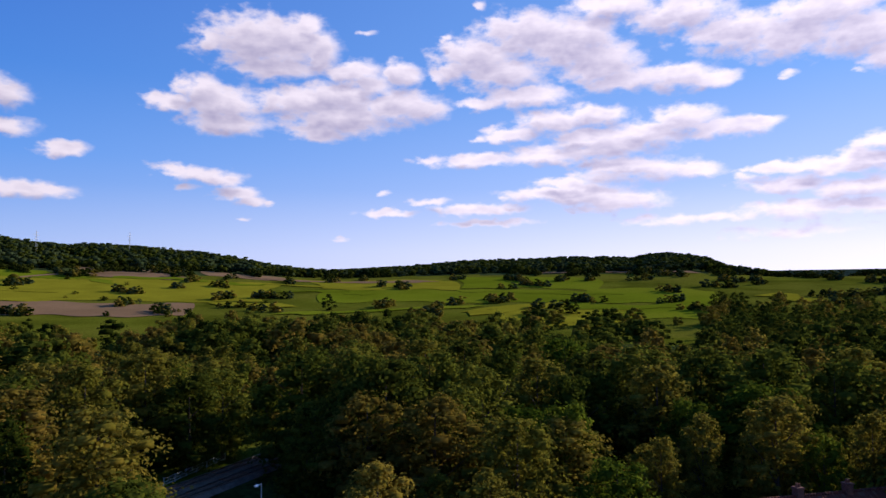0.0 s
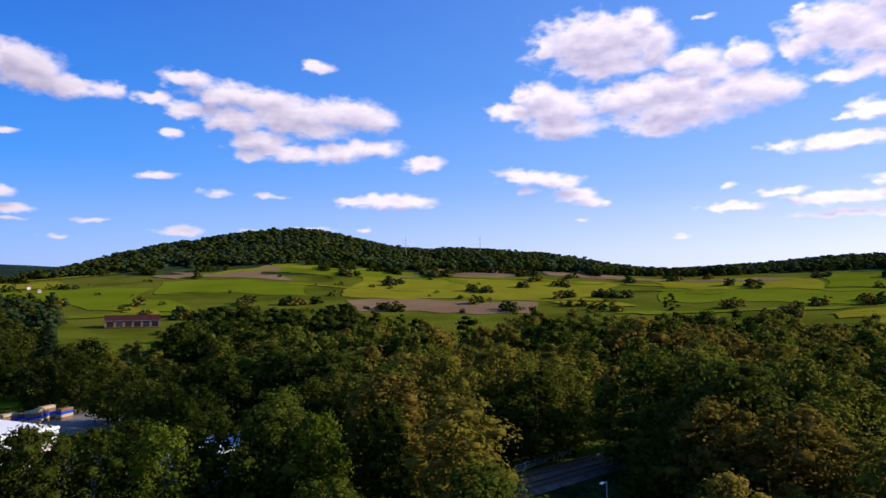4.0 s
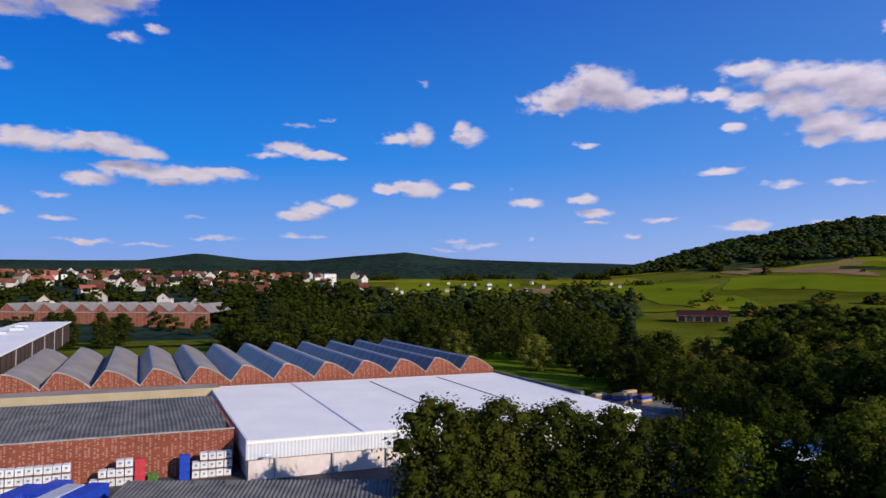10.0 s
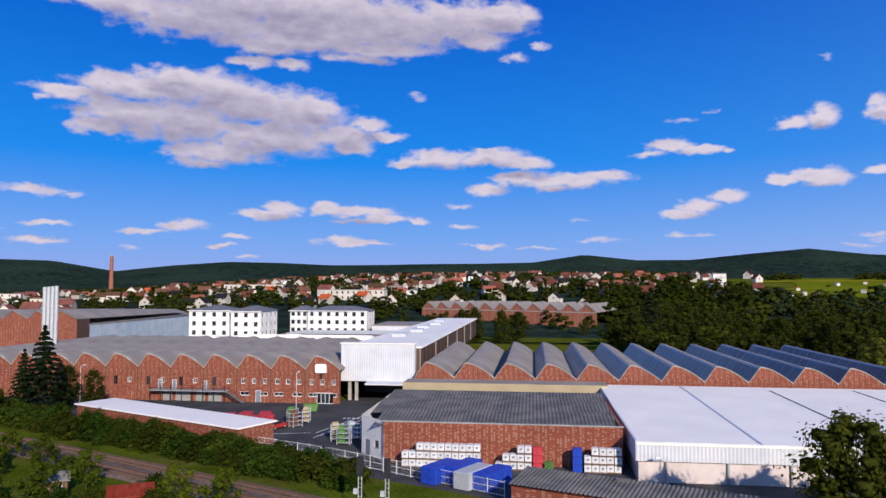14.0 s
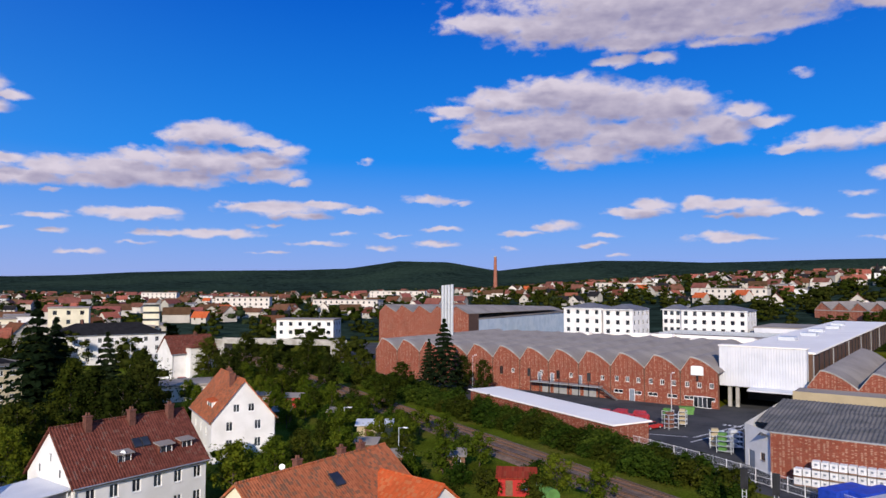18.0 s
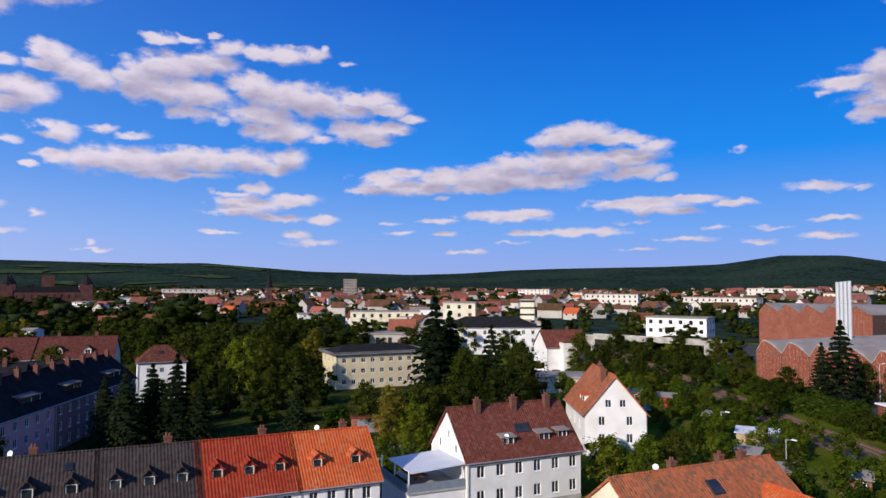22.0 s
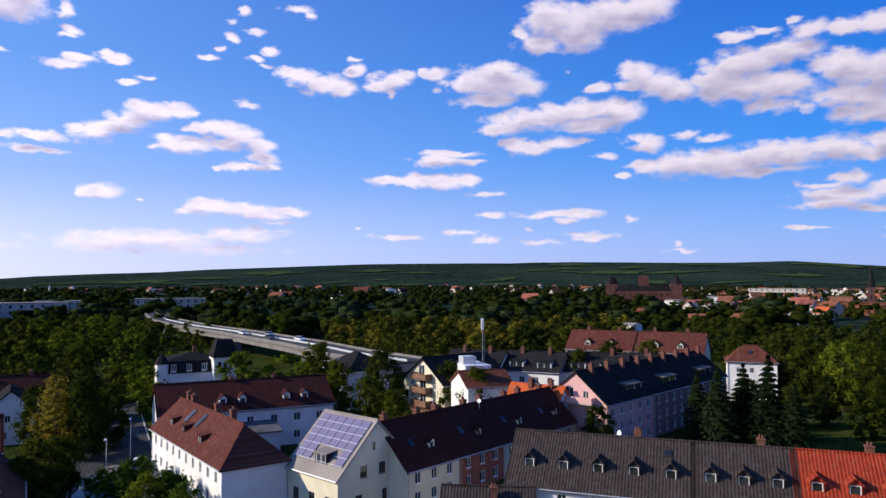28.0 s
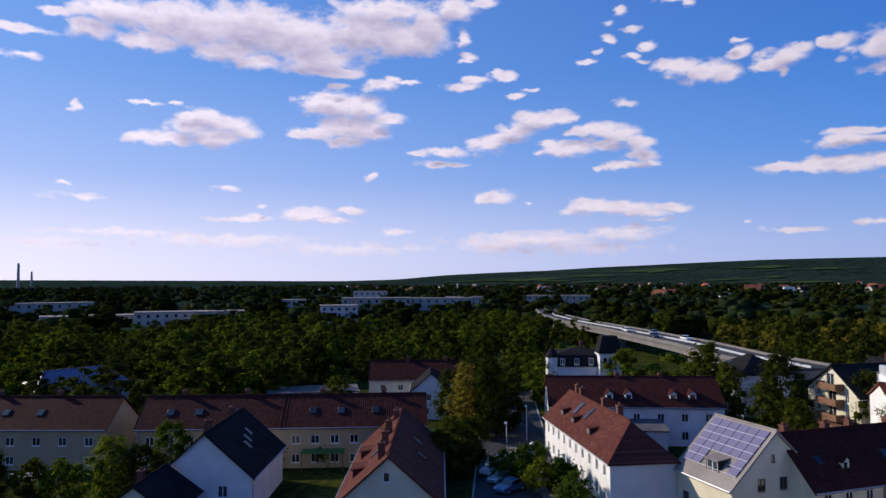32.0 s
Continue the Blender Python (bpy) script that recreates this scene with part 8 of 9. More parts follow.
far_wood("town_trees", 620, -12, 34, 345, 1000, 7, 13, ("leaf_green", "leaf_dark", "leaf_dark"), "trees between the houses", lambda x, y: y > 420 or x > 45, broad=(1.2, 1.8))
far_wood("town_trees", 780, 33, 112, 245, 1500, 7, 12, ("leaf_green", "leaf_dark", "leaf_dark"), "trees between the town houses", lambda x, y: not (-205 < x < -44 and 200 < y < 335), even=True, broad=(1.2, 1.9))
far_wood("park_trees", 150, 60, 112, 200, 330, 8, 14, ("leaf_green", "leaf_dark", "leaf_dark"), "park trees behind the houses", lambda x, y: not (x > -208), MID_SETS)
far_wood("park_trees", 95, 54, 90, 136, 205, 6, 12, ("leaf_green", "leaf_dark", "leaf_dark"), "garden trees behind the row", lambda x, y: not (-182 < x < -158 and 0 < y < 76) and y > 16 and from_track(x, y) < -9 and 59 < off(x, y)[0] < 60 or (off(x, y)[0] > 74 and y > 16 and not (-182 < x < -158 and 0 < y < 76)), MID_SETS)
far_wood("river_wood", 430, 121, 177, 150, 330, 8, 15, ("leaf_green", "leaf_dark", "leaf_bright", "leaf_green"), "riverside wood", lambda x, y: not (x < -150 and y > -170) and not (-110 < x < -70 and -128 < y < -85), MID_SETS)
far_wood("river_wood", 170, 96, 119, 200, 330, 8, 15, ("leaf_green", "leaf_olive", "leaf_dark"), "trees along the river", lambda x, y: x < -190, MID_SETS)
# mostly leaf_dark: the colour stands in for cloud shadow over the plain
far_wood("plain_wood", 2300, 84, 178, 330, 2400, 9, 16, ("leaf_dark", "leaf_far", "leaf_dark"), "woods on the river plain, leaf colours darkened for cloud shadow", sets=HILL_SETS, even=True, broad=(1.2, 2.2))
single("mown_meadow", Shape().face((96, 158, 0.2), (165, 150, 0.2), (175, 258, 0.2), (84, 262, 0.2), (84, 230, 0.2)), M["field_green"], (0, 0, 0), "sunny meadow behind the sheds", "grass", kind="structure")

# ---- railway, yard and street ----
def along(s, off=0.0, z=0.0):
    return (-39.7 + 0.911 * s + 0.413 * off, 89.2 - 0.413 * s + 0.911 * off, z)


track = thing("railway_track", (0, 0, 0), "double railway track on brown ballast", "railway")
bed = Shape()
bed.face(along(-260, -4.2, 0.05), along(190, -4.2, 0.05), along(190, -3.4, 0.4), along(-260, -3.4, 0.4))
bed.face(along(-260, -3.4, 0.4), along(190, -3.4, 0.4), along(190, 3.4, 0.4), along(-260, 3.4, 0.4))
bed.face(along(-260, 3.4, 0.4), along(190, 3.4, 0.4), along(190, 4.2, 0.05), along(-260, 4.2, 0.05))
part("ballast", bed, M["ballast"], track)
ties = Shape()
for i in range(620):
    s = -200 + 0.62 * i
    for c in (-1.9, 1.9):
        a, b, p, q = along(s, c - 1.25, 0.47), along(s + 0.25, c - 1.25, 0.47), along(s + 0.25, c + 1.25, 0.47), along(s, c + 1.25, 0.47)
        ties.slab([a, b, p, q], 0.1)
part("sleeper_bed", ties, M["wood_brown"], track, kind="stuff")
for c in (-2.62, -1.18, 1.18, 2.62):
    r = Shape().slab([along(-260, c - 0.05, 0.64), along(190, c - 0.05, 0.64), along(190, c + 0.05, 0.64), along(-260, c + 0.05, 0.64)], 0.17)
    part("rail", r, M["rail_steel"], track)
verge = Shape()
for i in range(90):
    s0, s1 = -260 + 5 * i, -255 + 5 * i
    verge.face(along(s0, 4.1, 0.06), along(s1, 4.1, 0.06), along(s1, 14, 0.3), along(s0, 14, 0.3))
single("grass_bank", verge, M["lawn"], (0, 0, 0), "rough green grass bank beside the railway", "grass", kind="structure")
single("garden_ground", Shape().face(along(-230, -60, 0.03), along(20, -60, 0.03), along(20, -4.3, 0.03), along(-230, -4.3, 0.03)), M["lawn"], (0, 0, 0), "allotment lawn and beds", "grass", kind="structure")
yard = Shape().face((-112, 132, 0.05), (-48, 103.5, 0.05), (-30, 100.5, 0.05), (-4, 89, 0.05), (16, 96, 0.05), (16, 158, 0.05), (-112, 158, 0.05))
single("yard", yard, M["asphalt"], (0, 0, 0), "dark asphalt factory yard", "asphalt", kind="structure")
single("yard_road", Shape().face((-150, 148, 0.06), (-112, 140, 0.06), (-112, 158, 0.06), (-150, 162, 0.06), (-215, 250, 0.06), (-228, 244, 0.06)), M["asphalt"], (0, 0, 0), "asphalt ramp road round the brick hall", "asphalt", kind="structure")
for x0, y0, x1, y1 in ((-39, 126, -31.5, 157), (-38.2, 122, -30.7, 153), (-47, 124, -40, 126)):
    dx, dy = (y1 - y0), -(x1 - x0)
    k = 0.12 / math.hypot(dx, dy)
    single("yard_line", Shape().face((x0 - dx * k, y0 - dy * k, 0.066), (x0 + dx * k, y0 + dy * k, 0.066), (x1 + dx * k, y1 + dy * k, 0.066), (x1 - dx * k, y1 - dy * k, 0.066)), M["white_paint"], (0, 0, 0), "painted white line on the yard", "marking", kind="structure")
for i in range(9):
    single("yard_line", Shape().face((-38 + 0.9 * i, 140.5, 0.066), (-37.5 + 0.9 * i, 140.5, 0.066), (-37.5 + 0.9 * i, 141.6, 0.066), (-38 + 0.9 * i, 141.6, 0.066)), M["white_paint"], (0, 0, 0), "painted white crossing bar on the yard", "marking", kind="structure")


def fence(name, a, b, h=2.0, gap=2.5, mat=None, label="white metal bar fence", z=0.0):
    a, b = Vector((*a, z)), Vector((*b, z))
    th = thing(name, (0, 0, 0), label, "fence")
    n = max(1, round((b - a).length / gap))
    for i in range(n + 1):
        p = a + (b - a) * (i / n)
        part("post", Shape().box(p.x - 0.04, p.y - 0.04, z, p.x + 0.04, p.y + 0.04, z + h + 0.1), mat or M["frame_white"], th)
    for hz in (0.25, h * 0.55, h - 0.06):
        part("rail", Shape().tube((a.x, a.y, z + hz), (b.x, b.y, z + hz), 0.03, n=5), mat or M["frame_white"], th)
    s = Shape()
    m = int((b - a).length / 0.22)
    for i in range(m):
        p = a + (b - a) * ((i + 0.5) / m)
        s.tube((p.x, p.y, z + 0.15), (p.x, p.y, z + h), 0.011, n=3, cap=False)
    part("bar_infill", s, mat or M["galv"], th, kind="stuff")
    return th


fence("yard_fence", (-52.0, 116.0), (-30.1, 106.0))
fence("yard_fence", (-30.1, 106.0), (-3.7, 90.6))
fence("ramp_rail", (-150, 147.5), (-112, 139.5), 1.1, 3.0, M["galv"], "grey ramp railing by the brick hall")
fence("ramp_rail", (-178, 186), (-150, 147.5), 1.1, 3.0, M["galv"], "grey ramp railing by the brick hall")
fence("track_rail", (97.5, 31.5), (112, 27.0), 1.1, 2.4, M["galv"], "grey pipe railing by the railway", 0.3)


def ibc(x, y, level, rot, mat, label):
    th = thing("tank_crate", (x, y, 0.05 + 1.17 * level, 0, 0, rot), label, "tank crate", "stacked tank crates")
    part("tank", Shape().box(-0.46, -0.55, 0.16, 0.46, 0.55, 1.08, 0.06), mat, th)
    part("pallet", Shape().box(-0.5, -0.6, 0, 0.5, 0.6, 0.14), M["wood_brown"], th)
    cage = Shape()
    for u in (-0.48, -0.16, 0.16, 0.48):
        cage.box(u - 0.015, -0.61, 0.14, u + 0.015, -0.585, 1.1)
    for z in (0.4, 0.75, 1.1):
        cage.box(-0.5, -0.61, z - 0.015, 0.5, -0.585, z + 0.015)
    part("cage", cage, M["galv"], th, kind="stuff")
    part("label_plate", Shape().box(-0.16, -0.63, 0.55, 0.14, -0.611, 0.8), M["shutter_grey"], th)
    return th


IBC = ibc(-18.7, 104.6, 0, 0, M["plastic_white"], "white plastic tank crate stacked by the brick wall")
for i, n in enumerate((2, 2, 3, 3, 3, 3, 3, 3, 3, 3, 3, 0, 0, 1, 2, 2, 3, 3, 0, 0, 0, 0, 0, 0, 0, 2, 3, 3, 3, 3)):
    for lv in range(n):
        if i or lv:
            copy_thing(IBC, pose(-18.7 + 1.05 * i, 104.6 + rng.uniform(-0.12, 0.12), 0.05 + 1.17 * lv, 0, 0, rng.uniform(-3, 3)))
for i in range(3):
    single("red_bin", Shape().box(-0.65, -0.6, 0, 0.65, 0.6, 1.1, 0.12), M["plastic_red"], (0.5, 104.6, 0.05 + 1.12 * i), "red plastic bin in a stack", "bin", "red bins")
    single("blue_bin", Shape().box(-0.65, -0.6, 0, 0.65, 0.6, 1.1, 0.12), M["plastic_blue"], (6.1, 104.6, 0.05 + 1.12 * i), "blue plastic bin in a stack", "bin", "blue bins")
for i in range(9):
    single("pallet", Shape().box(-0.6, -0.5, 0, 0.6, 0.5, 0.04).box(-0.6, -0.5, 0.1, 0.6, 0.5, 0.14).box(-0.6, -0.5, 0.04, -0.5, 0.5, 0.1).box(0.5, -0.5, 0.04, 0.6, 0.5, 0.1), M["plastic_green"], (2.1, 104.5, 0.06 + 0.145 * i), "green plastic pallet in a stack", "pallet", "green pallets")


def skip(x, y, rot, mat, label):
    th = thing("skip_container", (x, y, 0.06, 0, 0, rot), label, "container")
    b = Shape().box(-3.0, -1.15, 0.1, 3.0, 1.15, 2.3, 0.08)
    part("body", b, mat, th)
    part("rib_band", Shape().box(-3.05, -1.2, 2.1, 3.05, 1.2, 2.2).box(-3.05, -1.2, 1.0, 3.05, 1.2, 1.1), mat, th)
    for u in (-2.2, -0.7, 0.7, 2.2):
        part("upright", Shape().box(u - 0.06, -1.22, 0.1, u + 0.06, 1.22, 2.1), mat, th)


skip(-12.6, 97.6, 62, M["plastic_blue"], "blue steel skip container by the fence")
skip(-9.6, 98.4, 62, M["plastic_blue"], "blue steel skip container by the fence")
skip(-8.0, 95.6, 62, M["galv"], "grey steel skip container by the fence")
skip(-5.4, 95.2, 62, M["plastic_blue"], "blue steel skip container by the fence")
# racks and crates in the yard
for i, (x, y) in enumerate(((-31.5, 117.5), (-33.5, 120.5), (-31.0, 121.5), (-44.5, 131.0), (-46.5, 135.0), (-44.0, 136.0))):
    rk = thing("pallet_rack", (x, y, 0.06, 0, 0, 20 * i), "steel cage rack with goods in the yard", "rack", "yard racks")
    for u in (-1.1, 1.1):
        for v in (-0.6, 0.6):
            part("post", Shape().box(u - 0.05, v - 0.05, 0, u + 0.05, v + 0.05, 2.7), M["galv"], rk)
    for z in (0.3, 1.1, 1.9, 2.6):
        part("shelf", Shape().box(-1.15, -0.65, z, 1.15, 0.65, z + 0.06), M["galv"], rk)
        part("goods_box", Shape().box(-0.9, -0.5, z + 0.07, 0.2, 0.5, z + 0.5, 0.05), M[("plastic_green", "beige", "galv", "rust")[i % 4]], rk)


def signal(x, y, h):
    th = thing("rail_signal", (x, y, 0), "black railway signal on a lattice mast", "signal")
    for u in (-0.2, 0.2):
        part("mast_leg", Shape().box(u - 0.04, -0.04, 0, u + 0.04, 0.04, h - 1.6), M["galv"], th)
    for i in range(9):
        part("rung", Shape().box(-0.2, -0.03, 0.4 + 0.5 * i, 0.2, 0.03, 0.44 + 0.5 * i), M["galv"], th)
    part("head", Shape().box(-0.35, -0.15, h - 2.2, 0.35, 0.15, h, 0.05), M["dark_metal"], th)
    part("side_box", Shape().box(-0.75, -0.2, h - 4.2, -0.3, 0.2, h - 3.6, 0.04), M["galv"], th)


signal(-19.7, 80.6, 6.9)
signal(-16.2, 78.9, 7.2)


def street_lamp(x, y, h, rot=0.0, label="grey street lamp with curved arm"):
    th = thing("street_lamp", (x, y, float(height(x, y)), 0, 0, rot), label, "lamp")
    part("pole", Shape().tube((0, 0, 0), (0, 0, h), 0.08, 0.05, 7), M["galv"], th)
    part("arm", Shape().tube((0, 0, h - 0.1), (1.2, 0, h + 0.15), 0.04, n=6), M["galv"], th)
    part("lamp_head", Shape().box(1.0, -0.15, h + 0.05, 1.7, 0.15, h + 0.2, 0.05), M["frame_white"], th)


for x, y, h, rot in ((76.5, 14.7, 6.0, 170), (-88.0, 90.5, 5.0, 0), (-70.6, 84.5, 4.5, 0), (-98.5, 146.0, 9.0, 90), (-47.5, 140, 9, 90), (-72.0, -72.5, 6.0, 40), (-84.0, -80.0, 6.0, 40), (17.5, 99.0, 3.6, 200), (-180, 104, 11, 0)):
    street_lamp(x, y, h, rot)

# huts in the allotments
def hut(x, y, rot, L, W, h, wall, roof, label):
    th = thing("garden_hut", (x, y, 0.03, 0, 0, rot), label, "hut", "allotment huts")
    wl = Shape()
    facade(wl, pose(0, -W / 2, 0), L, h, [(-L * 0.2, 0.05, 0.9, 1.9), (L * 0.22, 0.9, 0.8, 0.8)])
    wl.face((L / 2, -W / 2, 0), (L / 2, W / 2, 0), (L / 2, W / 2, h + 0.4), (L / 2, -W / 2, h)).face((-L / 2, W / 2, 0), (-L / 2, -W / 2, 0), (-L / 2, -W / 2, h), (-L / 2, W / 2, h + 0.4))
    wl.face((L / 2, W / 2, 0), (-L / 2, W / 2, 0), (-L / 2, W / 2, h + 0.4), (L / 2, W / 2, h + 0.4))
    part("wall", wl, wall, th)
    part("roof", Shape().slab([(-L / 2 - 0.3, -W / 2 - 0.4, h + 0.02), (L / 2 + 0.3, -W / 2 - 0.4, h + 0.02), (L / 2 + 0.3, W / 2 + 0.2, h + 0.55), (-L / 2 - 0.3, W / 2 + 0.2, h + 0.55)], 0.1), roof, th)
    part("door", Shape().box(-0.45, 0.05, 0, 0.45, 0.1, 1.9), M["wood_brown"], th, at=pose(-L * 0.2, -W / 2, 0.05))
    put_window(th, pose(L * 0.22, -W / 2, 0.9), 0.8, 0.8)


hut(-46.6, 79.0, 30, 4.6, 3.2, 2.3, M["car_red"], M["tile_red"], "red painted garden hut with red roof")
hut(-83.5, 93.5, 38, 6.0, 3.0, 2.2, M["beige"], M["sheet_white"], "grey garden shed with pale green roof")
hut(-118, 106, 40, 3.6, 3.0, 2.2, M["car_red"], M["felt"], "red garden hut with grey roof")
hut(-138, 118, 40, 5.0, 3.4, 2.4, M["rust"], M["tile_brown"], "brown garden hut with brown roof")
for x, y, rot in ((-98, 99, 35), (-75, 82, 30), (-66, 79, 60), (-107, 93, 40), (-126, 104, 35), (-60, 84, 32)):
    hut(x, y, rot, 3.4, 2.6, 2.1, M["wood_brown"], M["felt"], "small wooden garden shed with felt roof")
single("water_tank", Shape().tube((0, -1.6, 1.1), (0, 1.6, 1.1), 1.0, n=14).box(-0.6, -1.2, 0, 0.6, -0.9, 0.6).box(-0.6, 0.9, 0, 0.6, 1.2, 0.6), M["plastic_green"], (-41.6, 77.4, 0.03, 0, 0, 60), "green cylindrical tank on feet", "tank")

# terrace on the side of the brown-roofed house
tr = thing("house_terrace", (-77.6, 32.6, 0), "raised house terrace with pale awning roof and dark balustrade", "terrace")
part("base", Shape().box(-4.0, -3.2, 0, 4.6, 3.6, 2.9), M["white_paint"], tr)
part("floor", Shape().box(-4.2, -3.4, 2.9, 4.8, 3.6, 3.1), M["concrete"], tr)
part("awning", Shape().slab([(-2.4, -3.0, 5.3), (4.9, -3.0, 5.3), (4.9, 3.6, 5.7), (-2.4, 3.6, 5.7)], 0.12), M["sheet_white"], tr)
for x, y in ((-4.0, -3.2), (0.3, -3.2), (4.6, -3.2), (4.6, 3.3)):
    part("post", Shape().box(x - 0.06, y - 0.06, 3.1, x + 0.06, y + 0.06, 5.35), M["frame_white"], tr)
part("balustrade", Shape().box(-4.1, -3.35, 3.1, 4.7, -3.28, 4.0).box(4.68, -3.3, 3.1, 4.75, 3.5, 4.0), M["shutter_grey"], tr)
part("flower_box", Shape().box(-3.8, -3.2, 3.6, 4.4, -2.9, 4.1, 0.05), M["leaf_green"], tr)
part("table", Shape().box(-1.5, -1.5, 3.75, 1.5, 0.5, 3.85).box(-0.1, -0.6, 3.1, 0.1, -0.4, 3.75), M["wood_brown"], tr)


# ---- vehicles ----
def car(x, y, rot, paint, label, van=False, z=0.08):
    th = thing("van" if van else "car", (x, y, z, 0, 0, rot), label, "van" if van else "car", "parked vehicles")
    L, W = (5.2, 1.95) if van else (4.3, 1.75)
    prof = [(-L / 2, 0.3), (L / 2, 0.3), (L / 2, 0.75), (L * 0.4, 0.95), (L * 0.28, 1.05), (L * 0.18, 2.0), (-L / 2 + 0.1, 2.05), (-L / 2, 1.0)] if van else \
        [(-L / 2, 0.3), (L / 2, 0.3), (L / 2, 0.65), (L * 0.45, 0.8), (L * 0.22, 0.92), (-L * 0.4, 0.95), (-L / 2, 0.85)]
    part("body", Shape().prism(prof, -W / 2, W / 2), paint, th)
    if van:
        g = Shape().prism([(L * 0.27, 1.1), (L * 0.19, 1.85), (-L * 0.42, 1.85), (-L * 0.44, 1.15)], -W / 2 - 0.01, W / 2 + 0.01)
    else:
        g = Shape().prism([(L * 0.2, 0.92), (L * 0.06, 1.36), (-L * 0.28, 1.38), (-L * 0.42, 0.95)], -W / 2 + 0.1, W / 2 - 0.1)
        part("roof", Shape().prism([(L * 0.06, 1.36), (L * 0.03, 1.43), (-L * 0.25, 1.45), (-L * 0.28, 1.38)], -W / 2 + 0.1, W / 2 - 0.1), paint, th)
    part("glazing", g, M["glass"], th)
    for u in (-L * 0.31, L * 0.31):
        for v in (-W / 2 + 0.08, W / 2 - 0.08):
            wl = part("wheel", Shape().tube((u, v - 0.1, 0.32), (u, v + 0.1, 0.32), 0.32, n=12), M["rubber"], th)
            part("rim", Shape().tube((u, v - 0.11, 0.32), (u, v + 0.11, 0.32), 0.19, n=8), M["galv"], wl)
    for v in (-W * 0.36, W * 0.36):
        part("headlight", Shape().box(L / 2 - 0.05, v - 0.15, 0.6, L / 2 + 0.01, v + 0.15, 0.72), M["frame_white"], th)
        part("tail_light", Shape().box(-L / 2 - 0.01, v - 0.12, 0.65, -L / 2 + 0.04, v + 0.12, 0.8), M["car_red"], th)
    return th


sn = Vector((0.71, -0.70, 0))
a, b = Vector((-52, -50, 0.05)), Vector((-122, -122, 0.05))
single("street", Shape().face(a - sn * 5.5, a + sn * 5.5, b + sn * 5.5, b - sn * 5.5), M["asphalt"], (0, 0, 0), "grey asphalt side street", "street", kind="structure")
for s in (-5.5, 5.5):
    single("kerb", Shape().slab([a + sn * s + Vector((0, 0, 0.14)), a + sn * (s + 0.25) + Vector((0, 0, 0.14)), b + sn * (s + 0.25) + Vector((0, 0, 0.14)), b + sn * s + Vector((0, 0, 0.14))], 0.2), M["concrete"], (0, 0, 0), "pale concrete kerb", "kerb", kind="structure")
single("car_park", Shape().face((-60, -52, 0.06), (-66, -50.5, 0.06), (-84, -78, 0.06), (-78, -80, 0.06)), M["paving"], (0, 0, 0), "paved parking strip", "paving", kind="structure")
car(-67.8, -70.2, 10, M["car_white"], "white van parked by the street", True)
car(-65.4, -66.6, 5, M["car_silver"], "silver blue car parked by the street")
car(-79.6, -74.2, 30, M["car_white"], "white car parked before the house")
car(-76.5, -72.4, 30, M["car_dark"], "black car parked before the house")
car(-69.5, -63.0, 50, M["car_silver"], "silver car parked at the kerb")
car(-63.3, -63.2, 5, M["car_blue"], "blue car parked by the street")
car(-90, -90.5, 45, M["car_white"], "white car parked down the street")
car(-170.0, 113.5, 20, M["car_red"], "red car parked by the white house")
car(-74.0, -23.8, 160, M["car_blue"], "blue car beside the terrace")
car(-47.5, 129.0, 70, M["car_red"], "red car in the factory yard")
car(-50.5, 131.5, 70, M["car_red"], "red car in the factory yard")


# ---- villa with the tower ----
va = thing("villa", (-124.1, -102.6, 0, 0, 0, 138), "white villa with slate mansard roof and square tower", "villa")
wl = Shape()
facade(wl, pose(0, -5.5, 0), 13, 7.6, rows(4, 12, (4.6, 1.2), 1.0, 1.7))
wl.box(-6.5, -5.48, 0, 6.5, 5.5, 7.6)
part("wall", wl, M["white_paint"], va)
ms = Shape()
for i in range(4):
    c0 = [(-6.8, -5.8), (6.8, -5.8), (6.8, 5.8), (-6.8, 5.8)]
    c1 = [(-5.6, -4.6), (5.6, -4.6), (5.6, 4.6), (-5.6, 4.6)]
    p, q, r, s = c0[i], c0[(i + 1) % 4], c1[(i + 1) % 4], c1[i]
    ms.face((*p, 7.6), (*q, 7.6), (*r, 10.0), (*s, 10.0))
    ms.face((*s, 10.0), (*r, 10.0), (0, 0, 11.4))
part("mansard", ms, M["slate"], va)
for x in (-4, -1, 2):
    put_window(va, pose(x, -5.95, 8.0), 1.0, 1.4)
tw = part("tower", Shape().box(3.5, -8.0, 0, 8.0, -3.5, 10.4).box(3.3, -8.2, 10.2, 8.2, -3.3, 10.6), M["white_paint"], va)
part("tower_roof", Shape().face((3.2, -8.3, 10.6), (8.3, -8.3, 10.6), (7.3, -7.3, 14.2), (4.2, -7.3, 14.2)).face((8.3, -8.3, 10.6), (8.3, -3.2, 10.6), (7.3, -4.2, 14.2), (7.3, -7.3, 14.2)).face((8.3, -3.2, 10.6), (3.2, -3.2, 10.6), (4.2, -4.2, 14.2), (7.3, -4.2, 14.2)).face((3.2, -3.2, 10.6), (3.2, -8.3, 10.6), (4.2, -7.3, 14.2), (4.2, -4.2, 14.2)).face((4.2, -7.3, 14.2), (7.3, -7.3, 14.2), (7.3, -4.2, 14.2), (4.2, -4.2, 14.2)), M["slate"], tw)
for u in (4.6, 5.75, 6.9):
    part("arched_window", Shape().box(u - 0.38, -8.06, 8.0, u + 0.38, -8.0, 9.4).tube((u, -8.06, 9.4), (u, -8.0, 9.4), 0.38, n=12), M["glass"], tw)
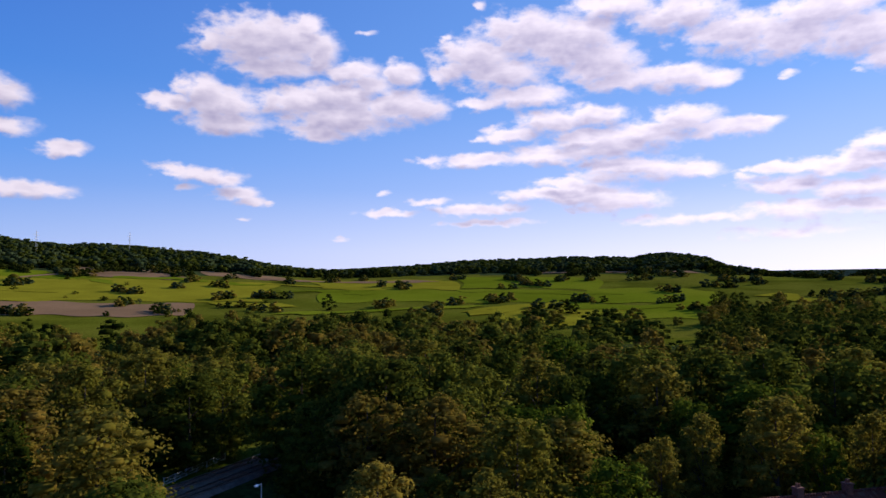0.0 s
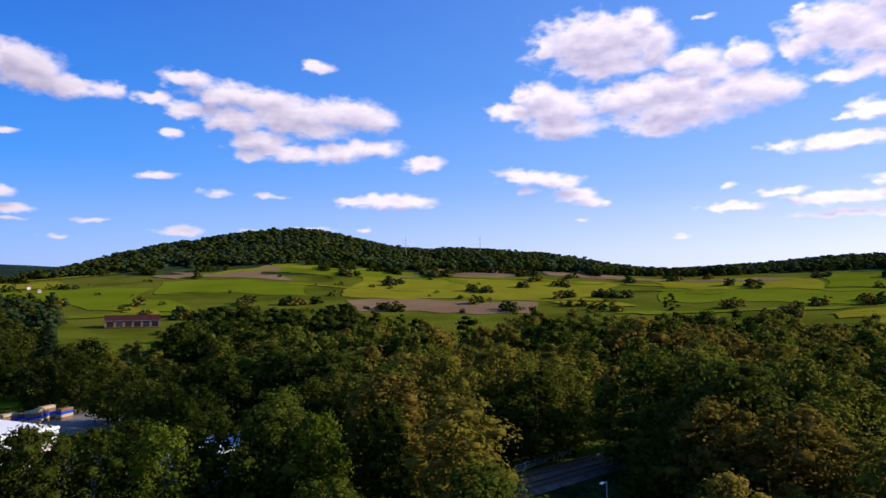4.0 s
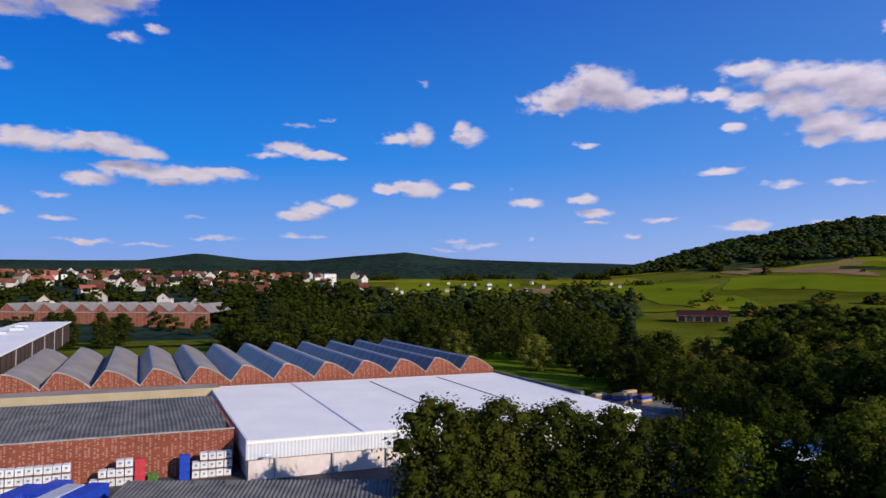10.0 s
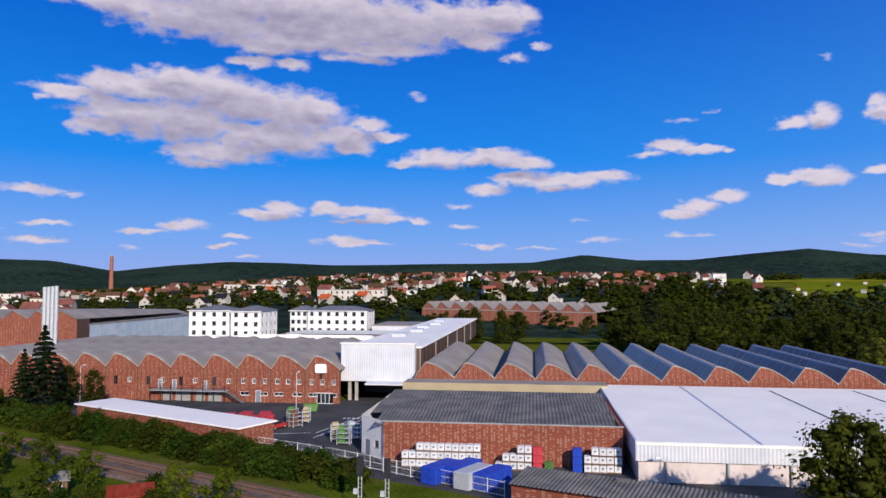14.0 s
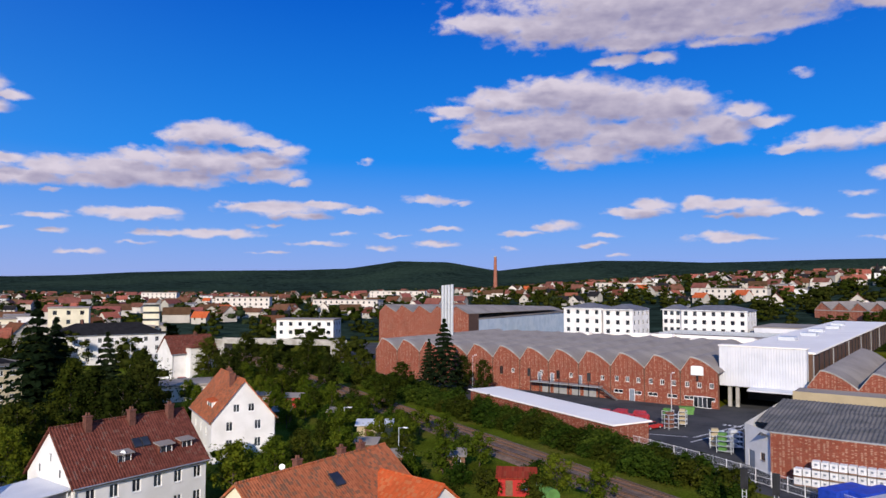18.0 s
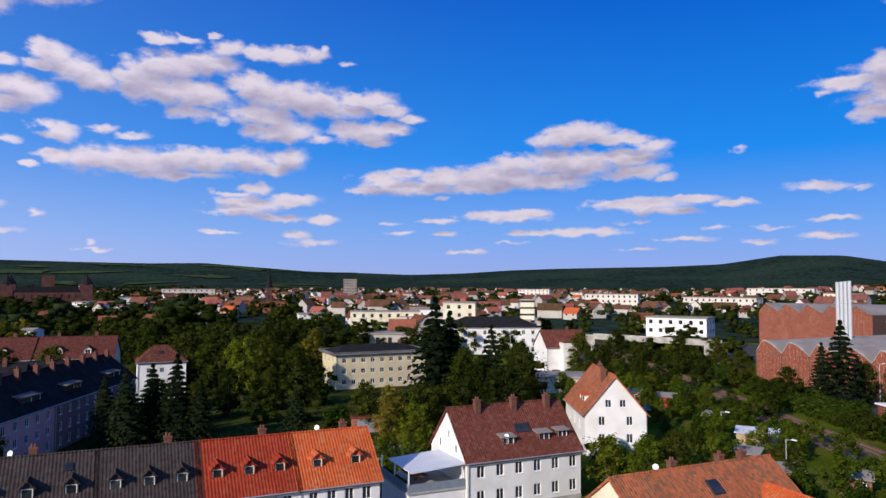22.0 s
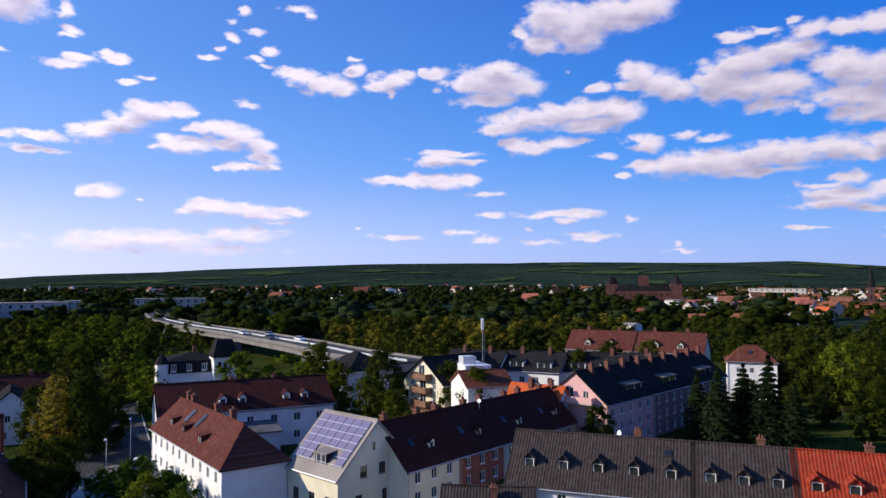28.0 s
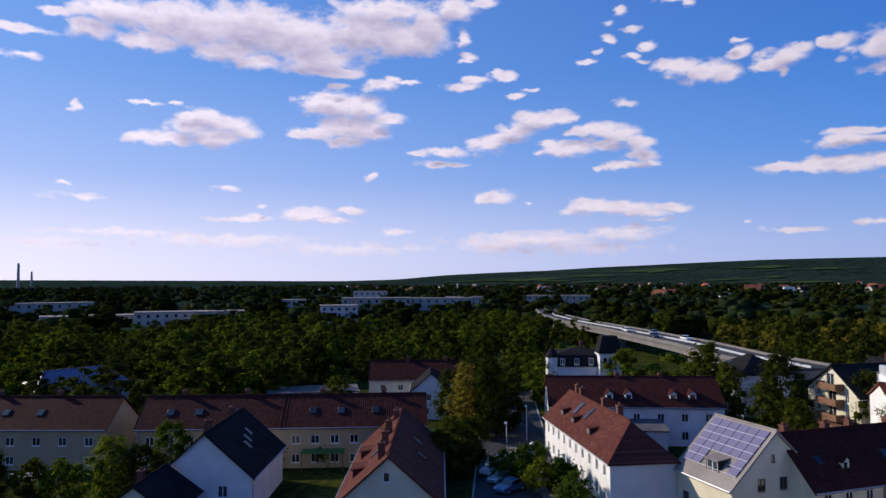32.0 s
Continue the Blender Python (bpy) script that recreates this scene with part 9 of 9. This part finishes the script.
tt = part("turret", Shape().tube((-6.2, -5.2, 0), (-6.2, -5.2, 9.6), 1.3, n=8), M["white_paint"], va)
part("turret_cap", Shape().tube((-6.2, -5.2, 9.6), (-6.2, -5.2, 11.0), 1.5, 0.8, 8).tube((-6.2, -5.2, 11.0), (-6.2, -5.2, 11.6), 0.8, 0.1, 8), M["slate"], tt)
add_chimney(va, 1.0, 1.0, 10.5, 12.4)


# ---- road bridge over the river plain ----
br = thing("road_bridge", (0, 0, 0), "long concrete road bridge with guard rails", "bridge")
PTS = [Vector(p) for p in ((-146, -62, 8.4), (-160, -83, 8.3), (-182, -108.6, 8.1), (-221, -162, 7.8), (-251.6, -207, 7.5), (-291.5, -256, 7.2), (-380, -345, 7.0))]
for p, q in zip(PTS, PTS[1:]):
    d = (q - p).normalized()
    n = Vector((-d.y, d.x, 0))
    n = n if n.x > 0 else -n
    w = 6.0
    part("deck", Shape().slab([p + n * w, q + n * w, q - n * w, p - n * w], 0.5), M["asphalt"], br)
    up = Vector((0, 0, 0.55))
    for s in (-w, w):
        part("parapet", Shape().slab([p + n * (s - 0.15) + up, p + n * (s + 0.15) + up, q + n * (s + 0.15) + up, q + n * (s - 0.15) + up], 1.1), M["bridge_concrete"], br)
    part("girder", Shape().slab([p + n * 5.5 - Vector((0, 0, 0.5)), q + n * 5.5 - Vector((0, 0, 0.5)), q - n * 4.5 - Vector((0, 0, 0.5)), p - n * 5.5 - Vector((0, 0, 0.5))], 1.7), M["bridge_concrete"], br)
    part("centre_rail", Shape().slab([p - n * 0.1 + up, p + n * 0.1 + up, q + n * 0.1 + up, q - n * 0.1 + up], 0.5), M["galv"], br)
    part("pier", Shape().box(q.x - 2, q.y - 1, -1, q.x + 2, q.y + 1, q.z - 2.0), M["bridge_concrete"], br)
for i, f in enumerate((0.15, 0.4, 0.55, 0.8)):
    p = PTS[2] + (PTS[3] - PTS[2]) * f
    car(p.x + (3 if i % 2 else -3), p.y, 57, M[("car_white", "car_dark", "car_silver", "car_white")[i]], "car on the road bridge", z=p.z + 0.05)
# crossing of the railway, by the white house
cb = thing("railway_bridge", (-205, 178, 0, 0, 0, 24), "concrete road bridge over the railway", "bridge")
part("deck", Shape().box(-26, -3, 4.6, 24, 3, 5.4), M["concrete"], cb)
part("parapet", Shape().box(-26, -3.2, 5.4, 24, -3.0, 6.3).box(-26, 3.0, 5.4, 24, 3.2, 6.3), M["concrete"], cb)
for x in (-24, 22):
    part("abutment", Shape().box(x - 2, -3, 0, x + 2, 3, 4.6), M["concrete"], cb)

# low shed and timber pile among the trees beyond the white hall
ls = thing("wood_shed", (88.5, 73.0, 0, 0, 0, -24), "low shed with pale roof among the trees", "shed")
part("wall", Shape().box(-11, -4, 0, 11, 4, 3.0), M["white_paint"], ls)
part("roof", Shape().slab([(-11.5, -4.5, 3.1), (11.5, -4.5, 3.1), (11.5, 4.5, 3.9), (-11.5, 4.5, 3.9)], 0.2), M["sheet_white"], ls)
for i in range(4):
    part("door", Shape().box(-8.5 + 5 * i, -4.05, 0, -5.5 + 5 * i, -4, 2.4), M["shutter_grey"], ls)
for i in range(7):
    for j in range(4 + i % 2):
        single("timber_bundle", Shape().box(-1.8, -0.6, 0, 1.8, 0.6, 0.55, 0.04), M[("wood_brown", "beige", "plastic_blue")[(i * 3 + j) % 3]], (92 + 2.3 * i, 132 + 1.2 * (i % 3), 0.02 + 0.6 * j, 0, 0, 12), "bundle of timber in the storage yard", "timber", "timber bundles")
single("storage_ground", Shape().face((84, 118, 0.05), (112, 112, 0.05), (116, 146, 0.05), (84, 150, 0.05)), M["paving"], (0, 0, 0), "paved storage ground beyond the hall", "paving", kind="structure")

# small buildings in the gardens
def garage(x, y, rot, L, W, h, wall, roof, label, name="garage"):
    th = thing(name, (x, y, 0.02, 0, 0, rot), label, "garage")
    part("wall", Shape().box(-L / 2, -W / 2, 0, L / 2, W / 2, h), wall, th)
    part("roof", Shape().box(-L / 2 - 0.3, -W / 2 - 0.3, h, L / 2 + 0.3, W / 2 + 0.3, h + 0.2, 0.05), roof, th)
    part("door", Shape().box(-L * 0.3, -W / 2 - 0.06, 0, L * 0.3, -W / 2, h * 0.82), M["shutter_grey"], th)


garage(-93.5, 36.0, 70, 6.5, 5.5, 2.5, M["white_paint"], M["felt_dark"], "white flat garage with dark felt roof")
garage(-121.0, 40.6, 70, 5.0, 4.2, 2.5, M["brick_plain"], M["tile_brown"], "small brick garden house with brown roof", "garden_house")
garage(-74.5, -131.5, 151, 18, 9, 3.6, M["far_wall"], M["felt_dark"], "low building with dark flat roof", "flat_building")
garage(-66.0, 24.6, 90, 5.5, 5.0, 2.4, M["white_paint"], M["felt_dark"], "white flat garage beside the orange roof")
house("solar_roof_house", -37.5, -168, 12, 19, 10, 4.4, 7.6, M["white_paint"], M["solar"], "white house with pale solar panels on the roof", front=rows(5, 18, (1.4,), 1.2, 1.3), back=rows(5, 18, (1.4,), 1.2, 1.3), hip=3.0)
sail = thing("sun_sail", (-18.2, -100.5, 0), "cream triangular sun sail on thin poles", "awning")
part("cloth", Shape().slab([(-2.6, -1.2, 2.2), (2.8, -0.4, 2.9), (0.2, 2.6, 2.1)], 0.04), M["cream"], sail)
for x, y, z in ((-2.6, -1.2, 2.3), (2.8, -0.4, 3.0), (0.2, 2.6, 2.2)):
    part("pole", Shape().tube((x, y, 0), (x, y, z), 0.05, n=6), M["galv"], sail)
pg = thing("pergola", (-51.2, -87.6, 0, 0, 0, 143), "garden pergola with green sheet roof", "pergola")
part("roof", Shape().ribbed((-3, -1.5, 2.4), (6, 0, 0), (0, 3, 0.3), 0.3, 0.05), M["plastic_green"], pg)
for x in (-2.8, 2.8):
    for y in (-1.3, 1.3):
        part("post", Shape().box(x - 0.06, y - 0.06, 0, x + 0.06, y + 0.06, 2.45), M["wood_brown"], pg)


# ---- the town ----
def small_house(roof, wall, L, W, eave, ridge, label):
    """A plain house for the town: walls, roof, chimney and a few windows."""
    th = thing("town_house", (0, 0, -500), label, "house", "town houses")
    k = (ridge - eave) / (W / 2)
    s = Shape().box(-L / 2, -W / 2, -3, L / 2, W / 2, eave)
    for x in (-L / 2, L / 2):
        s.face((x, -W / 2, eave), (x, W / 2, eave), (x, 0, ridge))
    part("wall", s, wall, th)
    e, o = eave - 0.5 * k, 0.5
    part("roof", Shape().slab([(-L / 2 - o, -W / 2 - o, e + 0.2), (L / 2 + o, -W / 2 - o, e + 0.2), (L / 2 + o, 0, ridge + 0.2), (-L / 2 - o, 0, ridge + 0.2)], 0.25)
         .slab([(L / 2 + o, W / 2 + o, e + 0.2), (-L / 2 - o, W / 2 + o, e + 0.2), (-L / 2 - o, 0, ridge + 0.2), (L / 2 + o, 0, ridge + 0.2)], 0.25), roof, th)
    part("chimney", Shape().box(L * 0.2 - 0.4, -0.4, ridge - 1, L * 0.2 + 0.4, 0.4, ridge + 1.1), M["red_brick_ch"], th)
    for z in (eave - 2.0,):
        for u in (-0.25, 0.25):
            part("window", Shape().box(u * L - 0.6, -W / 2 - 0.06, z, u * L + 0.6, -W / 2 + 0.02, z + 1.4), M["glass"], th)
    for z in (eave - 1.0,):
        part("window", Shape().box(-L / 2 - 0.06, -0.7, z, -L / 2 + 0.02, 0.7, z + 1.3), M["glass"], th)
    return th


KITS = [small_house(M["tile_far"], M["far_wall"], 11, 9, 5.2, 9.4, "pale town house with red tile roof"), small_house(M["tile_far"], M["far_wall"], 14, 10, 6.2, 10.8, "long pale town house with red tile roof"),
        small_house(M["tile_brown"], M["far_wall"], 10, 9, 5.0, 9.6, "pale town house with brown roof"), small_house(M["slate"], M["far_wall"], 11, 10, 5.6, 9.8, "pale town house with dark slate roof"),
        small_house(M["tile_orange"], M["far_wall"], 12, 9, 5.2, 9.2, "pale town house with orange roof"), small_house(M["felt"], M["white_paint"], 18, 11, 8.0, 9.0, "white flat-roofed town block")]
USED = set()


def put_house(i, x, y, rot, up=1.0):
    m = pose(x, y, float(height(x, y)), 0, 0, rot)
    if i not in USED:
        USED.add(i)
        t = KITS[i]
        t.matrix_basis = m
    else:
        t = copy_thing(KITS[i], m)
    t.scale = (up, up, up)


for x, y in scatter(150, -9, 31, 500, 1050, 15, lambda x, y: not (x < 70 and y < 505)):
    put_house(rng.choice(6, p=[0.3, 0.18, 0.2, 0.18, 0.06, 0.08]), x, y, rng.choice([0, 90, 20, 70, -20]) + rng.uniform(-8, 8), rng.uniform(0.75, 1.05))
for x, y in scatter(75, 33, 70, 330, 1250, 20):
    put_house(rng.choice(6, p=[0.3, 0.2, 0.15, 0.1, 0.1, 0.15]), x, y, rng.choice([0, 90, 30, 60]) + rng.uniform(-8, 8), rng.uniform(0.75, 1.05))
for x, y in scatter(55, 68, 96, 260, 1100, 20):
    put_house(rng.choice(6, p=[0.25, 0.2, 0.15, 0.1, 0.1, 0.2]), x, y, rng.choice([0, 90, 30, 60]) + rng.uniform(-8, 8), rng.uniform(0.75, 1.05))
for x, y in scatter(26, 98, 135, 700, 1700, 30):
    put_house(rng.choice([0, 1, 3, 5]), x, y, rng.uniform(0, 180), rng.uniform(1.0, 1.4))


for x, y in scatter(26, -17, -8, 560, 980, 16):
    put_house(rng.choice(6, p=[0.3, 0.2, 0.2, 0.2, 0.05, 0.05]), x, y, rng.uniform(0, 180), rng.uniform(0.75, 1.0))
for i, (x, y) in enumerate(scatter(18, -38, -18, 660, 800, 12)):
    w = rng.uniform(1.4, 2.6)
    cabin = thing("garden_cabin", (x, y, float(height(x, y)) - 0.3, 0, 0, rng.uniform(0, 180)), "small pale garden cabin on the meadow", "cabin", "meadow cabins")
    part("wall", Shape().box(-w, -1.6, 0, w, 1.6, 2.9), M["far_wall"], cabin)
    part("roof", Shape().prism([(-w - 0.3, 2.9), (w + 0.3, 2.9), (w * 0.7, 3.9), (-w * 0.7, 3.9)], -1.9, 1.9), M["felt" if i % 3 else "tile_far"], cabin)


def block(name, az, r, rot, L, W, h, wall, roof, label, storeys=3, n=8, category="building", base=None):
    """A flat-roofed block whose long front faces its own -y."""
    x, y = polar(az, r)
    z = float(height(x, y)) if base is None else base
    th = thing(name, (x, y, z - 0.1, 0, 0, rot), label, category)
    s = Shape()
    wins = [(L * ((i + 0.5) / n - 0.5), h * (j + 0.3) / storeys, min(1.6, L / n * 0.5), h / storeys * 0.45) for i in range(n) for j in range(storeys)]
    m = max(2, int(n * W / L))
    side = [(W * ((i + 0.5) / m - 0.5), h * (j + 0.3) / storeys, min(1.6, W / m * 0.5), h / storeys * 0.45) for i in range(m) for j in range(storeys)]
    for at, width, ws in ((pose(0, -W / 2, 0), L, wins), (pose(-L / 2, 0, 0, 0, 0, -90), W, side), (pose(L / 2, 0, 0, 0, 0, 90), W, side)):
        facade(s, at, width, h, ws, deep=0.25)
        for u, zz, w, hh in ws:
            part("window", Shape().box(-w / 2, 0.15, 0, w / 2, 0.22, hh), M["glass"], th, at=at @ pose(u, 0, zz))
    s.face((L / 2, W / 2, 0), (-L / 2, W / 2, 0), (-L / 2, W / 2, h), (L / 2, W / 2, h))
    part("wall", s, wall, th)
    part("roof", Shape().box(-L / 2 - 0.4, -W / 2 - 0.4, h, L / 2 + 0.4, W / 2 + 0.4, h + 0.5, 0.1), roof, th)
    return th


# brick sheds at the back
for i in range(11):
    x0 = 37.5 - 10.6 * (i + 1)
    y0 = 434 + 6.5 * (i + 1)
    bs = thing("back_shed", (x0, y0, 0), "plain red brick shed bay with saw-tooth roof", "factory shed", "back sheds")
    part("wall", Shape().face((0, 0, -1), (10.6, -6.5, -1), (10.6, -6.5, 12), (4.5, -2.8, 17), (0, 0, 12)), M["brick_plain"], bs)
    part("coping", Shape().slab([(0, -0.4, 12.2), (10.6, -6.9, 12.2), (10.6, -6.4, 12.2), (0, 0.1, 12.2)], 0.5), M["concrete"], bs)
    part("roof", Shape().slab([(4.5, -3.2, 17.2), (10.6, -6.9, 12.2), (30, 60, 12.2), (24, 64, 17.2)], 0.3).slab([(0, -0.4, 12.2), (4.5, -3.2, 17.2), (24, 64, 17.2), (19.5, 66, 12.2)], 0.3), M["felt"], bs)
single("shed_meadow", Shape().face((-60, 345, 0.6), (70, 345, 0.6), (45, 432, 0.6), (-90, 490, 0.6)), M["lawn"], (0, 0, 0), "bright mown grass behind the sheds", "grass", kind="structure")
for az, r, kind, h in ((2.5, 345, "green2", 17), (4.6, 350, "green2", 18), (1.2, 352, "dark", 16), (-4.0, 400, "green", 9), (-9.0, 320, "spruce", 26), (-7.5, 330, "dark", 15), (-11, 300, "green", 15), (-13, 290, "bright", 13), (-6, 310, "green", 13), (-15, 300, "green", 15), (-18, 290, "green2", 17), (-21, 280, "dark", 16), (-24, 260, "willow", 12), (-30.5, 228, "willow", 12.5), (-37.5, 205, "spruce", 19)):
    plant(kind, *polar(az, r), h, 1.15)
# white school and row of white blocks on the left of the works
for az, r, rot, L, h, n, w in ((47.0, 330, 30, 26, 11, 6, "white_paint"), (44.0, 620, 20, 60, 12, 12, "far_wall"), (36, 700, 0, 30, 10, 6, "cream"), (22, 760, 10, 60, 10, 12, "far_wall"), (14, 640, 0, 50, 9, 10, "far_wall"), (61, 330, 60, 30, 9, 6, "beige"), (64, 360, 60, 16, 16, 3, "cream"), (70, 420, 70, 40, 9, 8, "cream"), (58, 900, 40, 40, 14, 8, "far_wall"),
                               (52, 700, 40, 50, 13, 10, "far_wall"), (80, 600, 80, 50, 9, 10, "tile_far"), (85, 900, 80, 60, 14, 10, "far_wall"), (40, 900, 30, 70, 12, 10, "far_wall")):
    block("town_block", az, r, rot, L, 13, h, M[w], M["felt"] if w != "tile_far" else M["tile_far"], "pale flat-roofed town block with rows of windows", max(2, int(h / 3.4)), n)
# works on the river plain
for az, r, rot, L, h, n in ((166, 470, 168, 60, 6, 10), (161, 455, 160, 40, 8, 8), (157.5, 430, 158, 26, 9, 6), (148.5, 440, 150, 22, 11, 5), (145.5, 520, 146, 50, 13, 9), (141, 540, 140, 60, 12, 10), (138.5, 600, 140, 30, 11, 6), (146, 640, 146, 30, 15, 6), (170, 620, 170, 80, 9, 12), (131, 700, 130, 60, 9, 10), (152, 620, 152, 20, 9, 5)):
    block("works_hall", az, r, rot, L, 18, h, M["far_wall"], M["felt"], "pale flat-roofed works building on the plain", max(2, int(h / 3.6)), n)
# far landmarks
def stack(az, r, top, rad, mat, label, base=-2):
    x, y = polar(az, r)
    z = float(height(x, y))
    th = thing("tall_chimney", (x, y, z + base), label, "chimney")
    part("shaft", Shape().tube((0, 0, 0), (0, 0, top - z), rad, rad * 0.65, 12), mat, th)
    part("rim", Shape().tube((0, 0, top - z - 1.5), (0, 0, top - z), rad * 0.72, rad * 0.72, 12), M["concrete"], th)


stack(32.2, 1150, 77, 3.4, M["brick_plain"], "tall slender brick factory chimney")
stack(139.0, 1500, 24, 2.2, M["steel"], "tall grey mast on the plain")
stack(171.0, 2600, 90, 5.0, M["concrete"], "tall thin power station chimney")
stack(170.2, 2600, 64, 4.0, M["concrete"], "thin power station chimney")


def church(az, r, h, w, label, wall, spire):
    x, y = polar(az, r)
    z = float(height(x, y))
    th = thing("church", (x, y, z - 1, 0, 0, az), label, "church")
    part("tower", Shape().box(-w / 2, -w / 2, 0, w / 2, w / 2, h * 0.55), wall, th)
    c = h * 0.55
    part("spire", Shape().tube((0, 0, c), (0, 0, h), w * 0.62, 0.1, 8), spire, th)
    part("nave", Shape().prism([(-w * 0.8, 0), (w * 0.8, 0), (w * 0.8, h * 0.22), (0, h * 0.4), (-w * 0.8, h * 0.22)], w / 2, w * 2.6), wall, th)
    for z0 in (0.3, 0.43):
        part("window", Shape().box(-w * 0.14, -w / 2 - 0.1, h * z0, w * 0.14, -w / 2, h * z0 + h * 0.08), M["glass"], th)


church(79.1, 620, 38, 4.6, "red church with slim dark spire", M["sandstone"], M["slate"])
church(5.0, 760, 22, 5, "white church with small spire", M["white_paint"], M["slate"])
x, y = polar(94.4, 700)
ca = thing("castle", (x, y, 0, 0, 0, 94), "red sandstone castle with corner towers, colour darkened for cloud shadow", "castle")
for u in (-30, 30):
    for v in (0, 50):
        tw = part("tower", Shape().box(u - 4.5, v - 4.5, 0, u + 4.5, v + 4.5, 24), M["sandstone"], ca)
        part("tower_cap", Shape().tube((u, v, 24), (u, v, 31), 5.4, 1.0, 8).tube((u, v, 31), (u, v, 34), 1.0, 0.2, 6), M["slate"], tw)
    part("side_wing", Shape().box(u - 4, 4, 0, u + 4, 46, 16), M["sandstone"], ca)
wl = Shape()
facade(wl, pose(0, -4, 0), 52, 17, rows(9, 50, (12, 7, 2), 2.0, 3.0), deep=0.4)
wl.box(-26, -3.5, 0, 26, 4, 17)
part("front_wing", wl, M["sandstone"], ca)
part("wing_roof", Shape().prism([(-26, 17), (26, 17), (22, 22), (-22, 22)], -4, 4), M["slate"], ca)
part("keep", Shape().box(-5, 40, 0, 5, 50, 32), M["sandstone"], ca)
block("office_tower", 72.8, 900, 72, 16, 14, 26, M["felt"], M["felt"], "grey office tower in the town", 8, 5, "tower block")
# farm among the meadows
x, y = polar(-43.0, 480)
house("farm_building", x, y, -43, 31, 14, 4.0, 7.0, M["wood_brown"], M["tile_maroon"], "long farm building with dark red roof", "farm", front=rows(6, 30, (0.3,), 3.8, 3.0), frame_mat=M["frame_brown"], right=rows(2, 10, (1.0,), 2.0, 1.8))
# pylons on the hill
for az, r in ((-63.5, 1180), (-69.5, 1250)):
    x, y = polar(az, r)
    py = thing("pylon", (x, y, float(height(x, y))), "grey lattice power pylon on the hill", "pylon")
    for u in (-2.5, 2.5):
        part("leg", Shape().tube((u, 0, 0), (u * 0.15, 0, 34), 0.25, n=5), M["steel"], py)
    for z, w in ((22, 6), (27, 8), (31, 5)):
        part("cross_arm", Shape().box(-w, -0.2, z, w, 0.2, z + 0.5), M["steel"], py)

# flat-roofed halls of the institute and the low halls before the town
for az, r, rot, L, W, h in ((61.0, 366, 57, 44, 26, 7.5), (57.2, 176, 60, 22, 10, 3.6), (66.0, 420, 62, 40, 18, 6.0), (70.0, 300, 66, 30, 14, 5.0)):
    block("flat_block", az, r, rot, L, W, h, M["far_wall"], M["felt"], "low pale block with grey flat roof", max(1, int(h / 3.4)), max(4, int(L / 5)))
tv = thing("stair_tower", (*polar(58.6, 330), 0, 0, 0, 55), "cream stair tower with dark bands", "tower")
for i in range(6):
    part("storey", Shape().box(-3.2, -3.2, 3.0 * i, 3.2, 3.2, 3.0 * i + 2.1), M["cream"], tv)
    part("window_band", Shape().box(-3.1, -3.1, 3.0 * i + 2.1, 3.1, 3.1, 3.0 * i + 3.0), M["glass"], tv)
part("cap", Shape().box(-3.4, -3.4, 18, 3.4, 3.4, 18.5, 0.1), M["concrete"], tv)


def far_town(n, az0, az1, r0, r1, keep=lambda x, y: True):
    """The far town in one mesh: gabled houses too many and too far to tell apart."""
    wv, wf, rv, rf = [], [], [], []
    for i in range(n):
        az, r = rng.uniform(az0, az1), rng.uniform(r0, r1)
        x, y = polar(az, r)
        if not keep(x, y):
            continue
        z, w = float(height(x, y)) - 1.0, rng.uniform(0, 3.14)
        L, W, e, up = rng.uniform(4.5, 9), rng.uniform(4, 5.5), rng.uniform(5, 8.5), rng.uniform(3, 4.8)
        c, s = math.cos(w), math.sin(w)

        def put(q):
            return [(x + a * c - b * s, y + a * s + b * c, z + h) for a, b, h in q]

        k = len(wv)
        wv += put([(-L, -W, 0), (L, -W, 0), (L, W, 0), (-L, W, 0), (-L, -W, e), (L, -W, e), (L, W, e), (-L, W, e), (-L, 0, e + up), (L, 0, e + up)])
        wf += [(k, k + 1, k + 5, k + 4), (k + 2, k + 3, k + 7, k + 6), (k + 1, k + 2, k + 6, k + 5), (k + 3, k, k + 4, k + 7), (k + 5, k + 6, k + 9, k + 9), (k + 7, k + 4, k + 8, k + 8)]
        j = len(rv)
        o = 0.5
        rv += put([(-L - o, -W - o, e - 0.2), (L + o, -W - o, e - 0.2), (L + o, 0, e + up + 0.3), (-L - o, 0, e + up + 0.3), (L + o, W + o, e - 0.2), (-L - o, W + o, e - 0.2)])
        rf += [(j, j + 1, j + 2, j + 3), (j + 4, j + 5, j + 3, j + 2)]
    me = bpy.data.meshes.new("far_town")
    b = len(wv)
    faces = [tuple(dict.fromkeys(f)) for f in wf] + [tuple(v + b for v in f) for f in rf]
    me.from_pydata(wv + rv, [], faces)
    me.materials.append(M["town_wall"])
    me.materials.append(M["town_roof"])
    me.polygons.foreach_set("material_index", np.array([0] * len(wf) + [1] * len(rf), np.int32))
    me.update()
    tagged(new("far_town", me), "far town of pale houses with red roofs", "town", kind="stuff")


far_town(330, 34, 92, 520, 1700)
far_town(170, -8, 34, 680, 1300, lambda x, y: y > 640)
far_town(110, 92, 150, 1200, 2600)
far_wood("town_trees", 900, -8, 92, 480, 1700, 9, 14, ("leaf_dark", "leaf_green", "leaf_far"), "trees of the far town", lambda x, y: y > 540 or x < -250, HILL_SETS, broad=(1.1, 1.8))
